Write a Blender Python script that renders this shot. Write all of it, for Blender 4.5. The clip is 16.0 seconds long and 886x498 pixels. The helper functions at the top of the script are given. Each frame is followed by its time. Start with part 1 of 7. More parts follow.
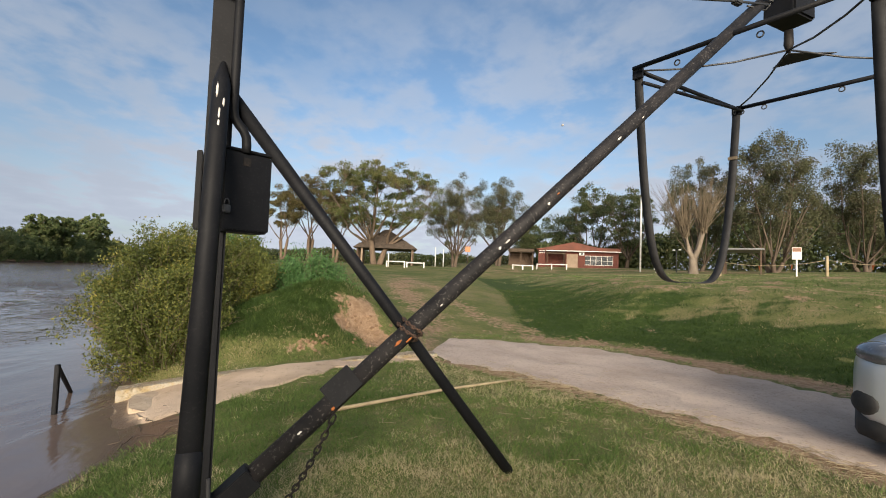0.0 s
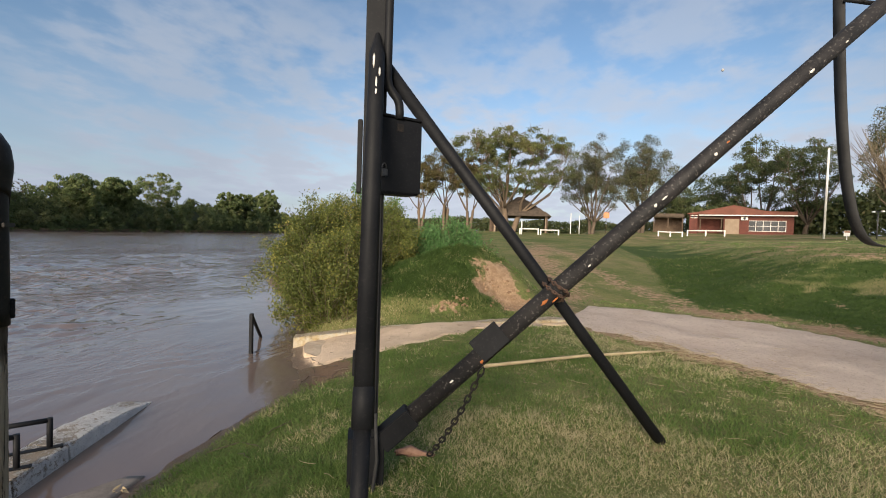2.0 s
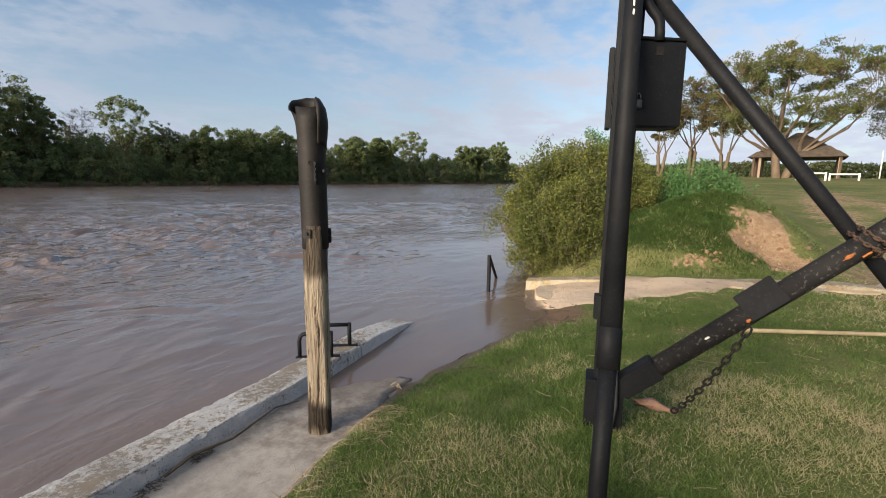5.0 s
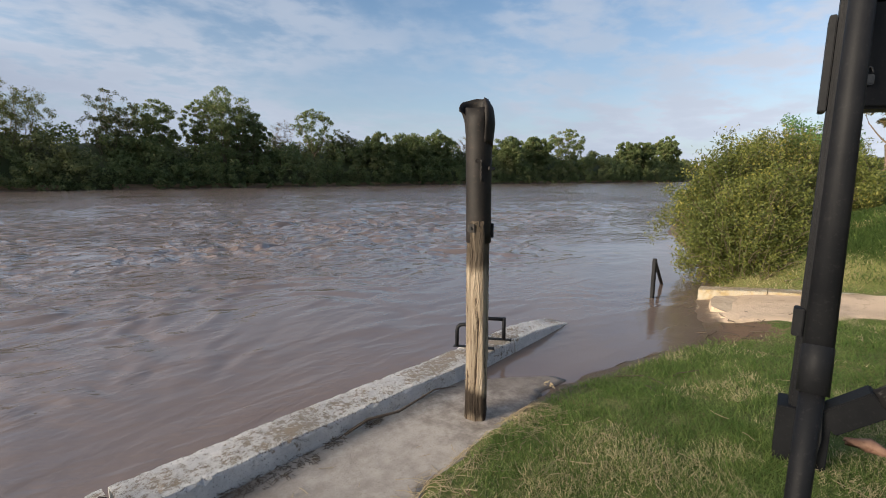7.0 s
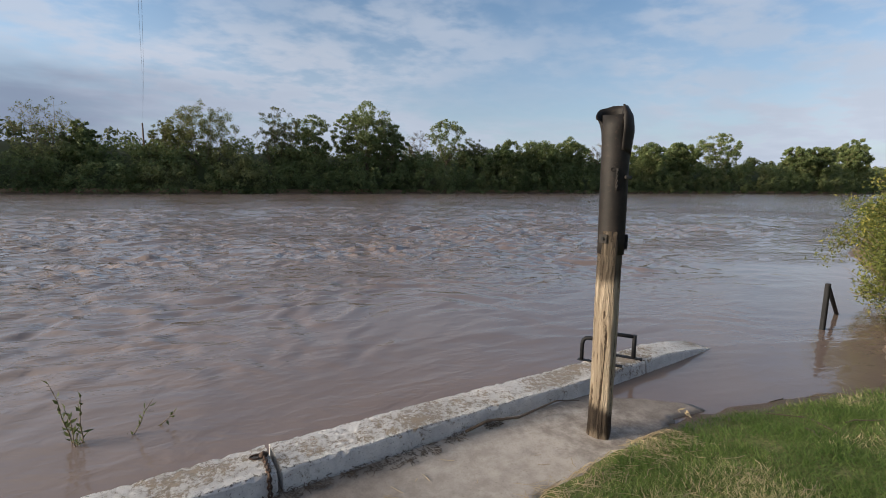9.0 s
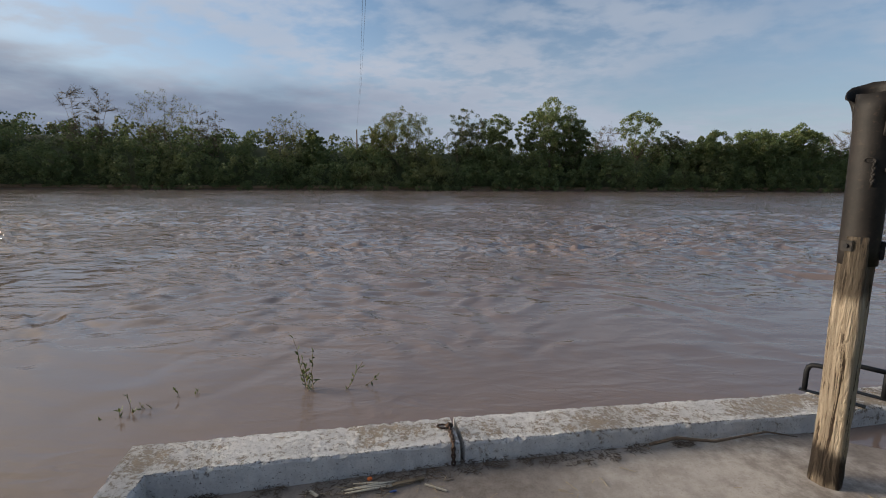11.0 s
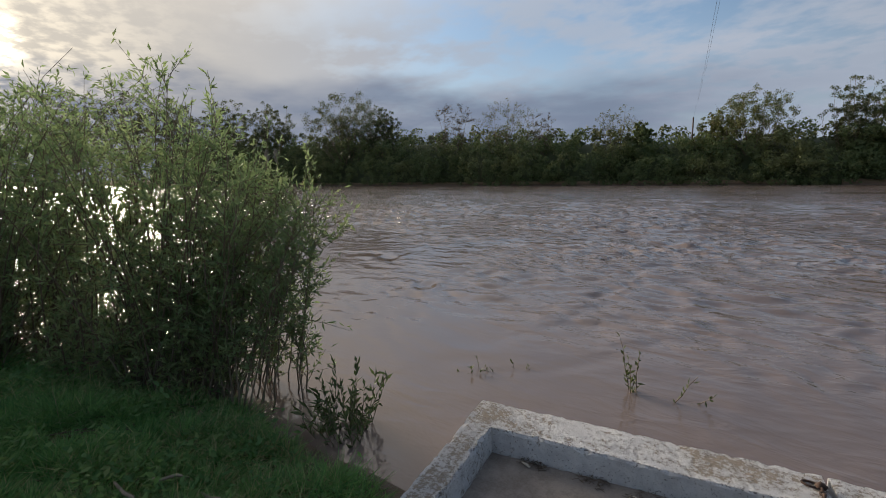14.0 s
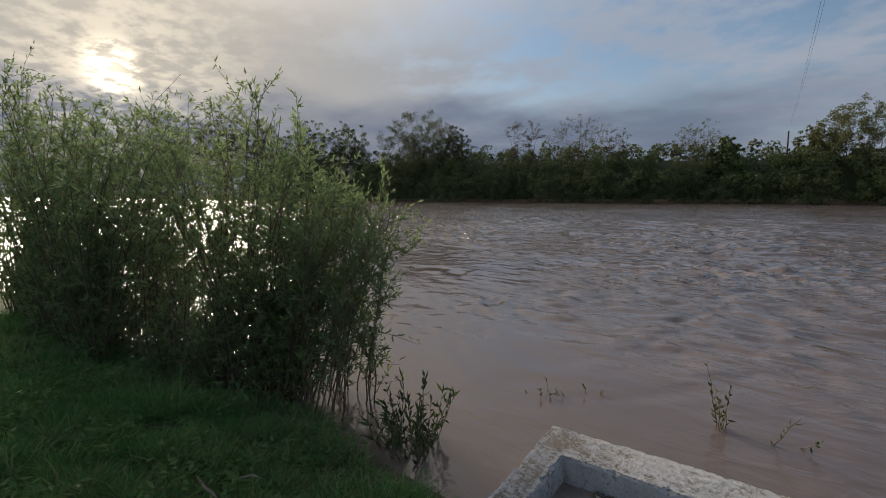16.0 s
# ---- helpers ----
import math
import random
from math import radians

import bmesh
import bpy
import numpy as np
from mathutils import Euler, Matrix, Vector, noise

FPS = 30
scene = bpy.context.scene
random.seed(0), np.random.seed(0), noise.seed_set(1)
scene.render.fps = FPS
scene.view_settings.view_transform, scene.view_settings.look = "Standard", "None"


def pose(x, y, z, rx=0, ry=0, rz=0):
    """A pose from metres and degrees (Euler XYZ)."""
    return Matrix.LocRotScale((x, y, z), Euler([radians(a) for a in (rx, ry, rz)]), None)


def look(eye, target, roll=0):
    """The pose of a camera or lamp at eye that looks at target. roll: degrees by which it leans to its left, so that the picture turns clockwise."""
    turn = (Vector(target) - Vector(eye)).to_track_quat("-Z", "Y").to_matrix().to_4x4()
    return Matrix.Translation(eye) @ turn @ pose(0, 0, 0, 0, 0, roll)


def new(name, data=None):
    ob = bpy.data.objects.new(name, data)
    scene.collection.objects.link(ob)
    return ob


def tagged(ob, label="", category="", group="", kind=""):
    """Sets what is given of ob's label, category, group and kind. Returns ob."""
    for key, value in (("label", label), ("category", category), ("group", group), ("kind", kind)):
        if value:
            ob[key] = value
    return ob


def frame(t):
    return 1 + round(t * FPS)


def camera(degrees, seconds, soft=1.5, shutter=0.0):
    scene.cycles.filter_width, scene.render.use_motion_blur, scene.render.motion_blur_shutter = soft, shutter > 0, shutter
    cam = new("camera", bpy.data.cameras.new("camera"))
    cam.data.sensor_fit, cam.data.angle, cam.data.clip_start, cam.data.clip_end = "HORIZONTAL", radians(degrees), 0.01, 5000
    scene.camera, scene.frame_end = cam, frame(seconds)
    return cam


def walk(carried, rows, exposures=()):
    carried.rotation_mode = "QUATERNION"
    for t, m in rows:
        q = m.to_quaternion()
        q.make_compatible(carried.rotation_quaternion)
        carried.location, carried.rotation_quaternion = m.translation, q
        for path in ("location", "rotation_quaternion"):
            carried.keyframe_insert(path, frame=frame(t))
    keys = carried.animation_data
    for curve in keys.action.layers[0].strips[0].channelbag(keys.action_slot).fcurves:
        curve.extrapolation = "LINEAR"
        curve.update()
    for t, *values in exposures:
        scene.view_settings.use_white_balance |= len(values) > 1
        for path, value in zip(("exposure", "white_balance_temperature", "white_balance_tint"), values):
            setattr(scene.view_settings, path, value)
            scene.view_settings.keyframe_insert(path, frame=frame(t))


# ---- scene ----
cam = camera(87.8, 16.0, soft=1.0)

PATH = [
    (0, (0.551, 0.443, 1.746), (2.516, 0.082, 1.836), 2.2),
    (0.5, (0.546, 0.458, 1.74), (2.533, 0.237, 1.806), 1.8),
    (1, (0.547, 0.467, 1.73), (2.545, 0.387, 1.759), 1.4),
    (1.5, (0.551, 0.488, 1.719), (2.55, 0.537, 1.712), 1.3),
    (2, (0.547, 0.516, 1.693), (2.535, 0.718, 1.624), 1.9),
    (2.5, (0.544, 0.553, 1.671), (2.499, 0.948, 1.532), 2.1),
    (3, (0.551, 0.571, 1.655), (2.458, 1.138, 1.456), 1.9),
    (3.2, (0.544, 0.58, 1.657), (2.428, 1.212, 1.434), 1.7),
    (5.3, (0.503, 0.604, 1.63), (2.103, 1.765, 1.324), 0.8),
    (5.5, (0.495, 0.615, 1.619), (2.056, 1.827, 1.315), 0.7),
    (6, (0.472, 0.619, 1.624), (1.929, 1.953, 1.315), 0.2),
    (6.5, (0.448, 0.617, 1.624), (1.791, 2.066, 1.314), -0.0),
    (7, (0.44, 0.61, 1.623), (1.651, 2.17, 1.307), 0.2),
    (7.5, (0.434, 0.6, 1.624), (1.541, 2.236, 1.308), 0.3),
    (8, (0.422, 0.588, 1.624), (1.435, 2.283, 1.312), 0.6),
    (8.2, (0.418, 0.592, 1.623), (1.387, 2.315, 1.314), 0.7),
    (10.3, (0.343, 0.496, 1.628), (0.627, 2.456, 1.353), 0.3),
    (10.5, (0.347, 0.506, 1.626), (0.553, 2.476, 1.343), 0.3),
    (11, (0.323, 0.503, 1.615), (0.328, 2.48, 1.31), 0.4),
    (11.5, (0.286, 0.498, 1.603), (0.061, 2.459, 1.283), 0.6),
    (12, (0.264, 0.489, 1.6), (-0.193, 2.405, 1.256), 0.5),
    (12.5, (0.245, 0.483, 1.601), (-0.423, 2.334, 1.247), 0.5),
    (13, (0.231, 0.481, 1.602), (-0.666, 2.233, 1.251), -0.1),
    (13.5, (0.214, 0.474, 1.6), (-0.866, 2.124, 1.263), -0.6),
    (14, (0.207, 0.453, 1.62), (-1.015, 2.005, 1.303), -1.0),
    (14.5, (0.181, 0.439, 1.623), (-1.144, 1.907, 1.323), -0.9),
    (15, (0.167, 0.459, 1.614), (-1.222, 1.869, 1.323), -0.8),
    (15.5, (0.159, 0.465, 1.608), (-1.264, 1.845, 1.34), -0.8),
    (16, (0.161, 0.457, 1.612), (-1.28, 1.823, 1.368), -0.6),
]
walk(cam, [(t, look(eye, target, roll)) for t, eye, target, roll in PATH],
     [(0, 0.63), (3, 0.70), (5.5, 0.85), (8, 0.85), (11, 0.55), (12.5, 0.44), (14, 0.45), (16, 0.13)])

# ---- world, sun ----
SUN_AZ, SUN_EL = radians(-81), radians(12.3)
SUN_DIR = Vector((math.sin(SUN_AZ) * math.cos(SUN_EL), math.cos(SUN_AZ) * math.cos(SUN_EL), math.sin(SUN_EL)))


class Nodes:
    """Short hand for building node trees."""

    def __init__(self, tree):
        self.tree = tree
        tree.nodes.clear()

    def add(self, kind, operation="", attribute_name=""):
        n = self.tree.nodes.new(kind)
        if operation:
            n.operation = operation
        if attribute_name:
            n.attribute_name = attribute_name
        return n

    def link(self, a, b):
        self.tree.links.new(a, b)

    def put(self, socket, value):
        if isinstance(value, bpy.types.NodeSocket):
            self.tree.links.new(value, socket)
        elif value is not None:
            socket.default_value = value

    def math(self, op, a, b=None, c=None, clamp=False):
        n = self.add("ShaderNodeMath", operation=op)
        n.use_clamp = clamp
        for i, v in enumerate((a, b, c)):
            if v is not None:
                self.put(n.inputs[i], v)
        return n.outputs[0]

    def vmath(self, op, a, b=None):
        n = self.add("ShaderNodeVectorMath", operation=op)
        self.put(n.inputs[0], a)
        if b is not None:
            self.put(n.inputs[1], b)
        return n.outputs["Value"] if op in ("DOT_PRODUCT", "LENGTH") else n.outputs[0]

    def noise(self, vector, scale, detail=4, rough=0.55, distortion=0.0):
        n = self.add("ShaderNodeTexNoise")
        self.put(n.inputs["Vector"], vector)
        n.inputs["Scale"].default_value, n.inputs["Detail"].default_value = scale, detail
        n.inputs["Roughness"].default_value, n.inputs["Distortion"].default_value = rough, distortion
        return n.outputs["Fac"]

    def ramp(self, fac, stops, mode="LINEAR"):
        n = self.add("ShaderNodeValToRGB")
        self.put(n.inputs[0], fac)
        n.color_ramp.interpolation = mode
        while len(n.color_ramp.elements) < len(stops):
            n.color_ramp.elements.new(0.5)
        for e, (p, c) in zip(n.color_ramp.elements, stops):
            e.position = p
            e.color = (c, c, c, 1) if isinstance(c, (int, float)) else (*c, 1)
        return n.outputs[0]

    def span(self, value, a, b, lo=0.0, hi=1.0, smooth=True):
        n = self.add("ShaderNodeMapRange")
        n.interpolation_type = "SMOOTHSTEP" if smooth else "LINEAR"
        for i, v in enumerate((value, a, b, lo, hi)):
            self.put(n.inputs[i], v)
        return n.outputs[0]

    def mix(self, fac, a, b, blend="MIX"):
        n = self.add("ShaderNodeMix")
        n.data_type, n.blend_type = "RGBA", blend
        self.put(n.inputs[0], fac)
        for i, v in ((6, a), (7, b)):
            self.put(n.inputs[i], (*v, 1) if isinstance(v, tuple) and len(v) == 3 else v)
        return n.outputs[2]

    def mapping(self, vector, scale=(1, 1, 1), rot=(0, 0, 0), loc=(0, 0, 0)):
        n = self.add("ShaderNodeMapping")
        self.put(n.inputs[0], vector)
        n.inputs["Scale"].default_value, n.inputs["Rotation"].default_value, n.inputs["Location"].default_value = scale, rot, loc
        return n.outputs[0]


def build_world():
    world = bpy.data.worlds.new("sky")
    scene.world = world
    world.use_nodes = True
    k = Nodes(world.node_tree)
    coord = k.add("ShaderNodeTexCoord").outputs["Generated"]
    sky = k.add("ShaderNodeTexSky")
    sky.sky_type, sky.sun_disc, sky.sun_elevation, sky.sun_rotation = "NISHITA", False, SUN_EL, SUN_AZ
    sky.air_density, sky.dust_density, sky.ozone_density = 1.0, 1.2, 1.5
    blue = k.mix(1.0, sky.outputs[0], (SKY * 0.86, SKY * 1.0, SKY * 1.15), "MULTIPLY")
    xyz = k.add("ShaderNodeSeparateXYZ")
    k.link(coord, xyz.inputs[0])
    up = k.math("MAXIMUM", xyz.outputs[2], 0.0)
    # cloud layer on a flat deck, seen in perspective
    deck = k.math("DIVIDE", 1.0, k.math("ADD", up, 0.16))
    flat = k.vmath("MULTIPLY", coord, (1, 1, 0))
    scl = k.add("ShaderNodeVectorMath", operation="SCALE")
    k.link(flat, scl.inputs[0])
    k.link(deck, scl.inputs["Scale"])
    pos = scl.outputs[0]
    big = k.noise(k.mapping(pos, (0.8, 1.0, 1), (0, 0, radians(25)), (3.1, 1.7, 0)), 0.75, 4, 0.5, 0.3)
    small = k.noise(k.mapping(pos, (1.0, 1.15, 1), (0, 0, radians(-20))), 3.0, 4, 0.5, 0.1)
    fleck = k.noise(k.mapping(pos, (1.0, 1.1, 1), (0, 0, radians(35))), 9.0, 4, 0.55)
    toward = k.vmath("DOT_PRODUCT", coord, tuple(SUN_DIR))
    side = k.span(toward, -0.3, 0.9)
    mott = k.math("ADD", k.math("MULTIPLY", small, 0.7), k.math("MULTIPLY", fleck, 0.3))
    thin = k.math("MULTIPLY", k.span(big, 0.30, 0.66, 0.15, 1.0), k.span(mott, 0.38, 0.60, 0.10, 1.0))
    low = k.span(up, 0.0, 0.36, 0.88, 0.0)
    cover = k.math("ADD", k.math("MULTIPLY", thin, 0.78), k.math("MULTIPLY", low, k.span(big, 0.25, 0.6, 0.6, 1.0)))
    cover = k.math("ADD", cover, k.span(toward, 0.72, 0.97, 0.0, 0.9), clamp=True)
    # brightness of the clouds: pale away from the sun, creamy near it
    glow = k.math("POWER", k.math("MAXIMUM", toward, 0.0), 7.0)
    cloud = k.mix(side, (0.50, 0.545, 0.635), (0.38, 0.425, 0.51))
    cloud = k.mix(k.span(small, 0.35, 0.65, 0.0, 0.22), cloud, (0.31, 0.355, 0.44))
    cloud = k.mix(k.math("MULTIPLY", glow, 0.8), cloud, (0.62, 0.55, 0.45))
    dim = k.math("MULTIPLY", k.span(toward, -0.95, -0.65), k.span(toward, 0.45, 0.05))
    out = k.mix(k.math("MULTIPLY", dim, 0.30), k.mix(cover, blue, cloud), (0.10, 0.15, 0.22))
    # cloud glow added high above the sun, mostly unseen, to brighten water and leaves
    high = k.math("MULTIPLY", k.math("POWER", k.math("MAXIMUM", toward, 0.0), 2.5), k.span(up, 0.24, 0.55, 0.0, 0.9))
    out = k.mix(high, out, (1.25, 1.08, 0.86))
    # stratus bank low over the far bank, under the sun's cloud gap
    wav = k.noise(k.mapping(coord, (1.2, 1.2, 3.0)), 2.2, 4, 0.5)
    edge = k.math("ADD", k.math("MULTIPLY", wav, 0.17), 0.10)
    bank = k.math("MULTIPLY", k.span(k.math("SUBTRACT", edge, up), -0.03, 0.035), k.span(toward, 0.02, 0.5))
    bank = k.math("MULTIPLY", bank, k.span(k.noise(k.mapping(coord, (1, 1, 4.0), (0, 0, 0), (0.4, 0, 0)), 3.1, 5, 0.55), 0.3, 0.6, 0.55, 1.0))
    out = k.mix(k.math("MULTIPLY", bank, 0.92), out, (0.165, 0.205, 0.29))
    # the veiled sun behind broken cloud
    veil = k.span(k.math("ADD", k.math("MULTIPLY", fleck, 0.6), k.math("MULTIPLY", small, 0.4)), 0.42, 0.58, 1.0, 0.12)
    halo = k.math("MULTIPLY", k.math("POWER", k.math("MAXIMUM", toward, 0.0), 2600.0), k.math("MULTIPLY", veil, 6.0))
    wide = k.math("MULTIPLY", k.math("POWER", k.math("MAXIMUM", toward, 0.0), 60.0), k.math("MULTIPLY", veil, 0.45))
    lit = k.add("ShaderNodeVectorMath", operation="SCALE")
    lit.inputs[0].default_value = (1.0, 0.84, 0.58)
    k.link(k.math("ADD", halo, wide), lit.inputs["Scale"])
    total = k.vmath("ADD", out, lit.outputs[0])
    bg = k.add("ShaderNodeBackground")
    k.link(total, bg.inputs[0])
    bg.inputs[1].default_value = SKY_GAIN
    k.link(bg.outputs[0], k.add("ShaderNodeOutputWorld").inputs[0])


SKY, SKY_GAIN = 0.13, 0.8
build_world()
sun = new("sun", bpy.data.lights.new("sun", "SUN"))
sun.data.energy, sun.data.angle, sun.data.color = 5.0, radians(28), (1.0, 0.87, 0.70)
sun.matrix_world = look(SUN_DIR * 50, (0, 0, 0))


# ---- materials ----
def material(name, build, rough=0.8, metal=0.0, spec=0.5):
    m = bpy.data.materials.new(name)
    m.use_nodes = True
    k = Nodes(m.node_tree)
    bsdf = k.add("ShaderNodeBsdfPrincipled")
    bsdf.inputs["Roughness"].default_value, bsdf.inputs["Metallic"].default_value = rough, metal
    bsdf.inputs["Specular IOR Level"].default_value = spec
    k.link(bsdf.outputs[0], k.add("ShaderNodeOutputMaterial").inputs[0])
    pos = k.add("ShaderNodeTexCoord").outputs["Object"]
    build(k, bsdf, pos)
    return m


def bump(k, bsdf, height, strength, distance=0.01):
    n = k.add("ShaderNodeBump")
    n.inputs["Strength"].default_value, n.inputs["Distance"].default_value = strength, distance
    k.link(height, n.inputs["Height"])
    k.link(n.outputs[0], bsdf.inputs["Normal"])


def m_water(k, b, p):
    xyz = k.add("ShaderNodeSeparateXYZ")
    k.link(p, xyz.inputs[0])
    swirl = k.noise(k.mapping(p, (0.55, 1.0, 1)), 0.22, 4, 0.55, 1.2)
    n2 = k.noise(k.mapping(p, (0.45, 1.0, 1), (0, 0, radians(-8))), 5.5, 3, 0.55, 0.5)
    n3 = k.noise(k.mapping(p, (0.6, 1.0, 1), (0, 0, radians(6))), 15.0, 3, 0.55, 0.4)
    ruffle = k.span(swirl, 0.40, 0.62, 0.15, 1.0)
    h = k.math("MULTIPLY", k.math("ADD", k.math("MULTIPLY", n2, 1.1), k.math("MULTIPLY", n3, 0.26)), ruffle)
    # crisp short wavelets farther out
    n1 = k.noise(k.mapping(p, (0.5, 1.0, 1), (0, 0, radians(4))), 2.4, 3, 0.5, 0.6)
    crest = k.math("POWER", k.math("SUBTRACT", 1.0, k.math("ABSOLUTE", k.math("MULTIPLY", k.math("SUBTRACT", n1, 0.5), 3.0))), 1.6)
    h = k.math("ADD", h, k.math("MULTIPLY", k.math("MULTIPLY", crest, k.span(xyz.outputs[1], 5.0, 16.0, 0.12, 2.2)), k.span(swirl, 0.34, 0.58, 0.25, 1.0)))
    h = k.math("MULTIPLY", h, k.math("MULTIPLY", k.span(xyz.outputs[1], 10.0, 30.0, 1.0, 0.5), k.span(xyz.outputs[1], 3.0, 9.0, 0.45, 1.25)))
    # a constant tilt towards the camera's bank, so far water reflects more sky
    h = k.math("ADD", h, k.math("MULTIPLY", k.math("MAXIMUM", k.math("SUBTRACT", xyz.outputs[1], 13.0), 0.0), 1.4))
    k.put(b.inputs["Base Color"], k.mix(k.span(swirl, 0.3, 0.7), (0.148, 0.109, 0.092), (0.188, 0.142, 0.121)))
    b.inputs["IOR"].default_value = 1.55
    k.link(k.span(xyz.outputs[1], 8.0, 45.0, 0.03, 0.09), b.inputs["Roughness"])
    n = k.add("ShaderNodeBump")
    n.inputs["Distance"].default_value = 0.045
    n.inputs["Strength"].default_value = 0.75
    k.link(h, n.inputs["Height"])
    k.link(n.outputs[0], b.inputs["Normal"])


def m_ground(k, b, p):
    att = k.add("ShaderNodeAttribute", attribute_name="bare").outputs["Fac"]
    n0, n1, n2, n3 = k.noise(p, 0.16, 4, 0.6), k.noise(p, 0.8, 5, 0.6), k.noise(p, 9.0, 5, 0.65), k.noise(p, 60.0, 3, 0.6)
    grass = k.mix(k.span(n1, 0.35, 0.65), (0.120, 0.148, 0.043), (0.215, 0.203, 0.082))
    dry = k.math("MAXIMUM", k.span(n2, 0.48, 0.75), k.math("MULTIPLY", k.span(n0, 0.48, 0.68), k.span(n1, 0.3, 0.6, 0.3, 0.9)))
    grass = k.mix(dry, grass, (0.27, 0.22, 0.115))
    grass = k.mix(k.math("MULTIPLY", k.span(n0, 0.5, 0.34), 0.6), grass, (0.075, 0.125, 0.030))
    lush = k.add("ShaderNodeAttribute", attribute_name="lush").outputs["Fac"]
    lush = k.span(k.math("ADD", lush, k.math("MULTIPLY", k.math("SUBTRACT", n1, 0.5), 1.1)), 0.3, 0.7)
    grass = k.mix(lush, grass, k.mix(k.span(n2, 0.35, 0.65), (0.036, 0.066, 0.015), (0.070, 0.108, 0.026)))
    grass = k.mix(k.span(n3, 0.4, 0.7, 0.0, 0.75), grass, (0.05, 0.064, 0.020))
    dirt = k.mix(k.span(n2, 0.3, 0.7), (0.25, 0.158, 0.094), (0.39, 0.272, 0.175))
    dirt = k.mix(k.span(n3, 0.45, 0.75, 0.0, 0.5), dirt, (0.17, 0.12, 0.075))
    mask = k.span(k.math("ADD", k.math("ADD", att, k.math("MULTIPLY", k.math("SUBTRACT", n2, 0.5), 1.7)), k.math("MULTIPLY", k.math("SUBTRACT", n1, 0.5), 1.2)), 0.36, 0.64)
    c = k.mix(mask, grass, dirt)
    # mud soaked by the river
    xyz = k.add("ShaderNodeSeparateXYZ")
    k.link(p, xyz.inputs[0])
    wet = k.math("SUBTRACT", 1.0, k.span(k.math("ADD", xyz.outputs[2], k.math("MULTIPLY", n2, 0.05)), 0.05, 0.13))
    damp = k.math("MULTIPLY", mask, k.math("SUBTRACT", 1.0, k.span(xyz.outputs[2], 0.16, 0.30)))
    c = k.mix(k.math("MULTIPLY", damp, 0.85), c, (0.150, 0.098, 0.066))
    k.put(b.inputs["Base Color"], k.mix(k.math("MULTIPLY", wet, 0.85), c, (0.105, 0.074, 0.052)))
    k.put(b.inputs["Roughness"], k.span(wet, 0.0, 1.0, 0.95, 0.45))
    bump(k, b, k.math("ADD", n2, k.math("MULTIPLY", n3, 0.6)), 0.7, 0.03)


def m_road(k, b, p):
    n1, n2, n3 = k.noise(p, 1.1, 4, 0.6), k.noise(p, 20.0, 7, 0.8), k.noise(p, 48.0, 4, 0.75)
    c = k.mix(k.span(n1, 0.3, 0.7), (0.46, 0.365, 0.30), (0.60, 0.495, 0.415))
    c = k.mix(k.span(n2, 0.50, 0.66, 0.0, 0.5), c, (0.22, 0.165, 0.13))
    c = k.mix(k.span(n3, 0.55, 0.72, 0.0, 0.8), c, (0.52, 0.46, 0.40))
    stones = k.add("ShaderNodeTexVoronoi")
    stones.inputs["Scale"].default_value = 55.0
    k.link(p, stones.inputs["Vector"])
    pebble = k.math("MULTIPLY", k.span(stones.outputs["Distance"], 0.30, 0.18), k.span(k.noise(p, 2.5, 4, 0.6), 0.42, 0.58))
    c = k.mix(k.math("MULTIPLY", pebble, 0.6), c, k.mix(k.span(n3, 0.4, 0.6), (0.16, 0.13, 0.11), (0.62, 0.56, 0.50)))
    k.put(b.inputs["Base Color"], c)
    bump(k, b, k.math("ADD", k.math("ADD", n2, n3), k.math("MULTIPLY", pebble, 0.6)), 0.9, 0.02)


def m_ramp(k, b, p):
    n1, n2, n3 = k.noise(p, 1.7, 5, 0.6), k.noise(p, 9.0, 6, 0.7), k.noise(p, 70.0, 3, 0.65)
    c = k.mix(k.span(n1, 0.35, 0.65), (0.64, 0.49, 0.355), (0.50, 0.375, 0.265))
    c = k.mix(k.span(n2, 0.55, 0.7, 0.0, 0.6), c, (0.22, 0.155, 0.10))
    c = k.mix(k.span(n3, 0.55, 0.72, 0.0, 0.5), c, (0.58, 0.49, 0.38))
    xyz = k.add("ShaderNodeSeparateXYZ")
    k.link(p, xyz.inputs[0])
    edge = k.math("ADD", xyz.outputs[2], k.math("MULTIPLY", k.math("SUBTRACT", n1, 0.5), 0.22))
    wet = k.math("SUBTRACT", 1.0, k.span(edge, 0.02, 0.06))
    k.put(b.inputs["Base Color"], k.mix(k.math("MULTIPLY", wet, 0.92), c, (0.10, 0.068, 0.048)))
    k.put(b.inputs["Roughness"], k.span(wet, 0.0, 1.0, 0.95, 0.4))
    bump(k, b, k.math("ADD", n2, k.math("MULTIPLY", n3, 0.4)), 0.9, 0.03)


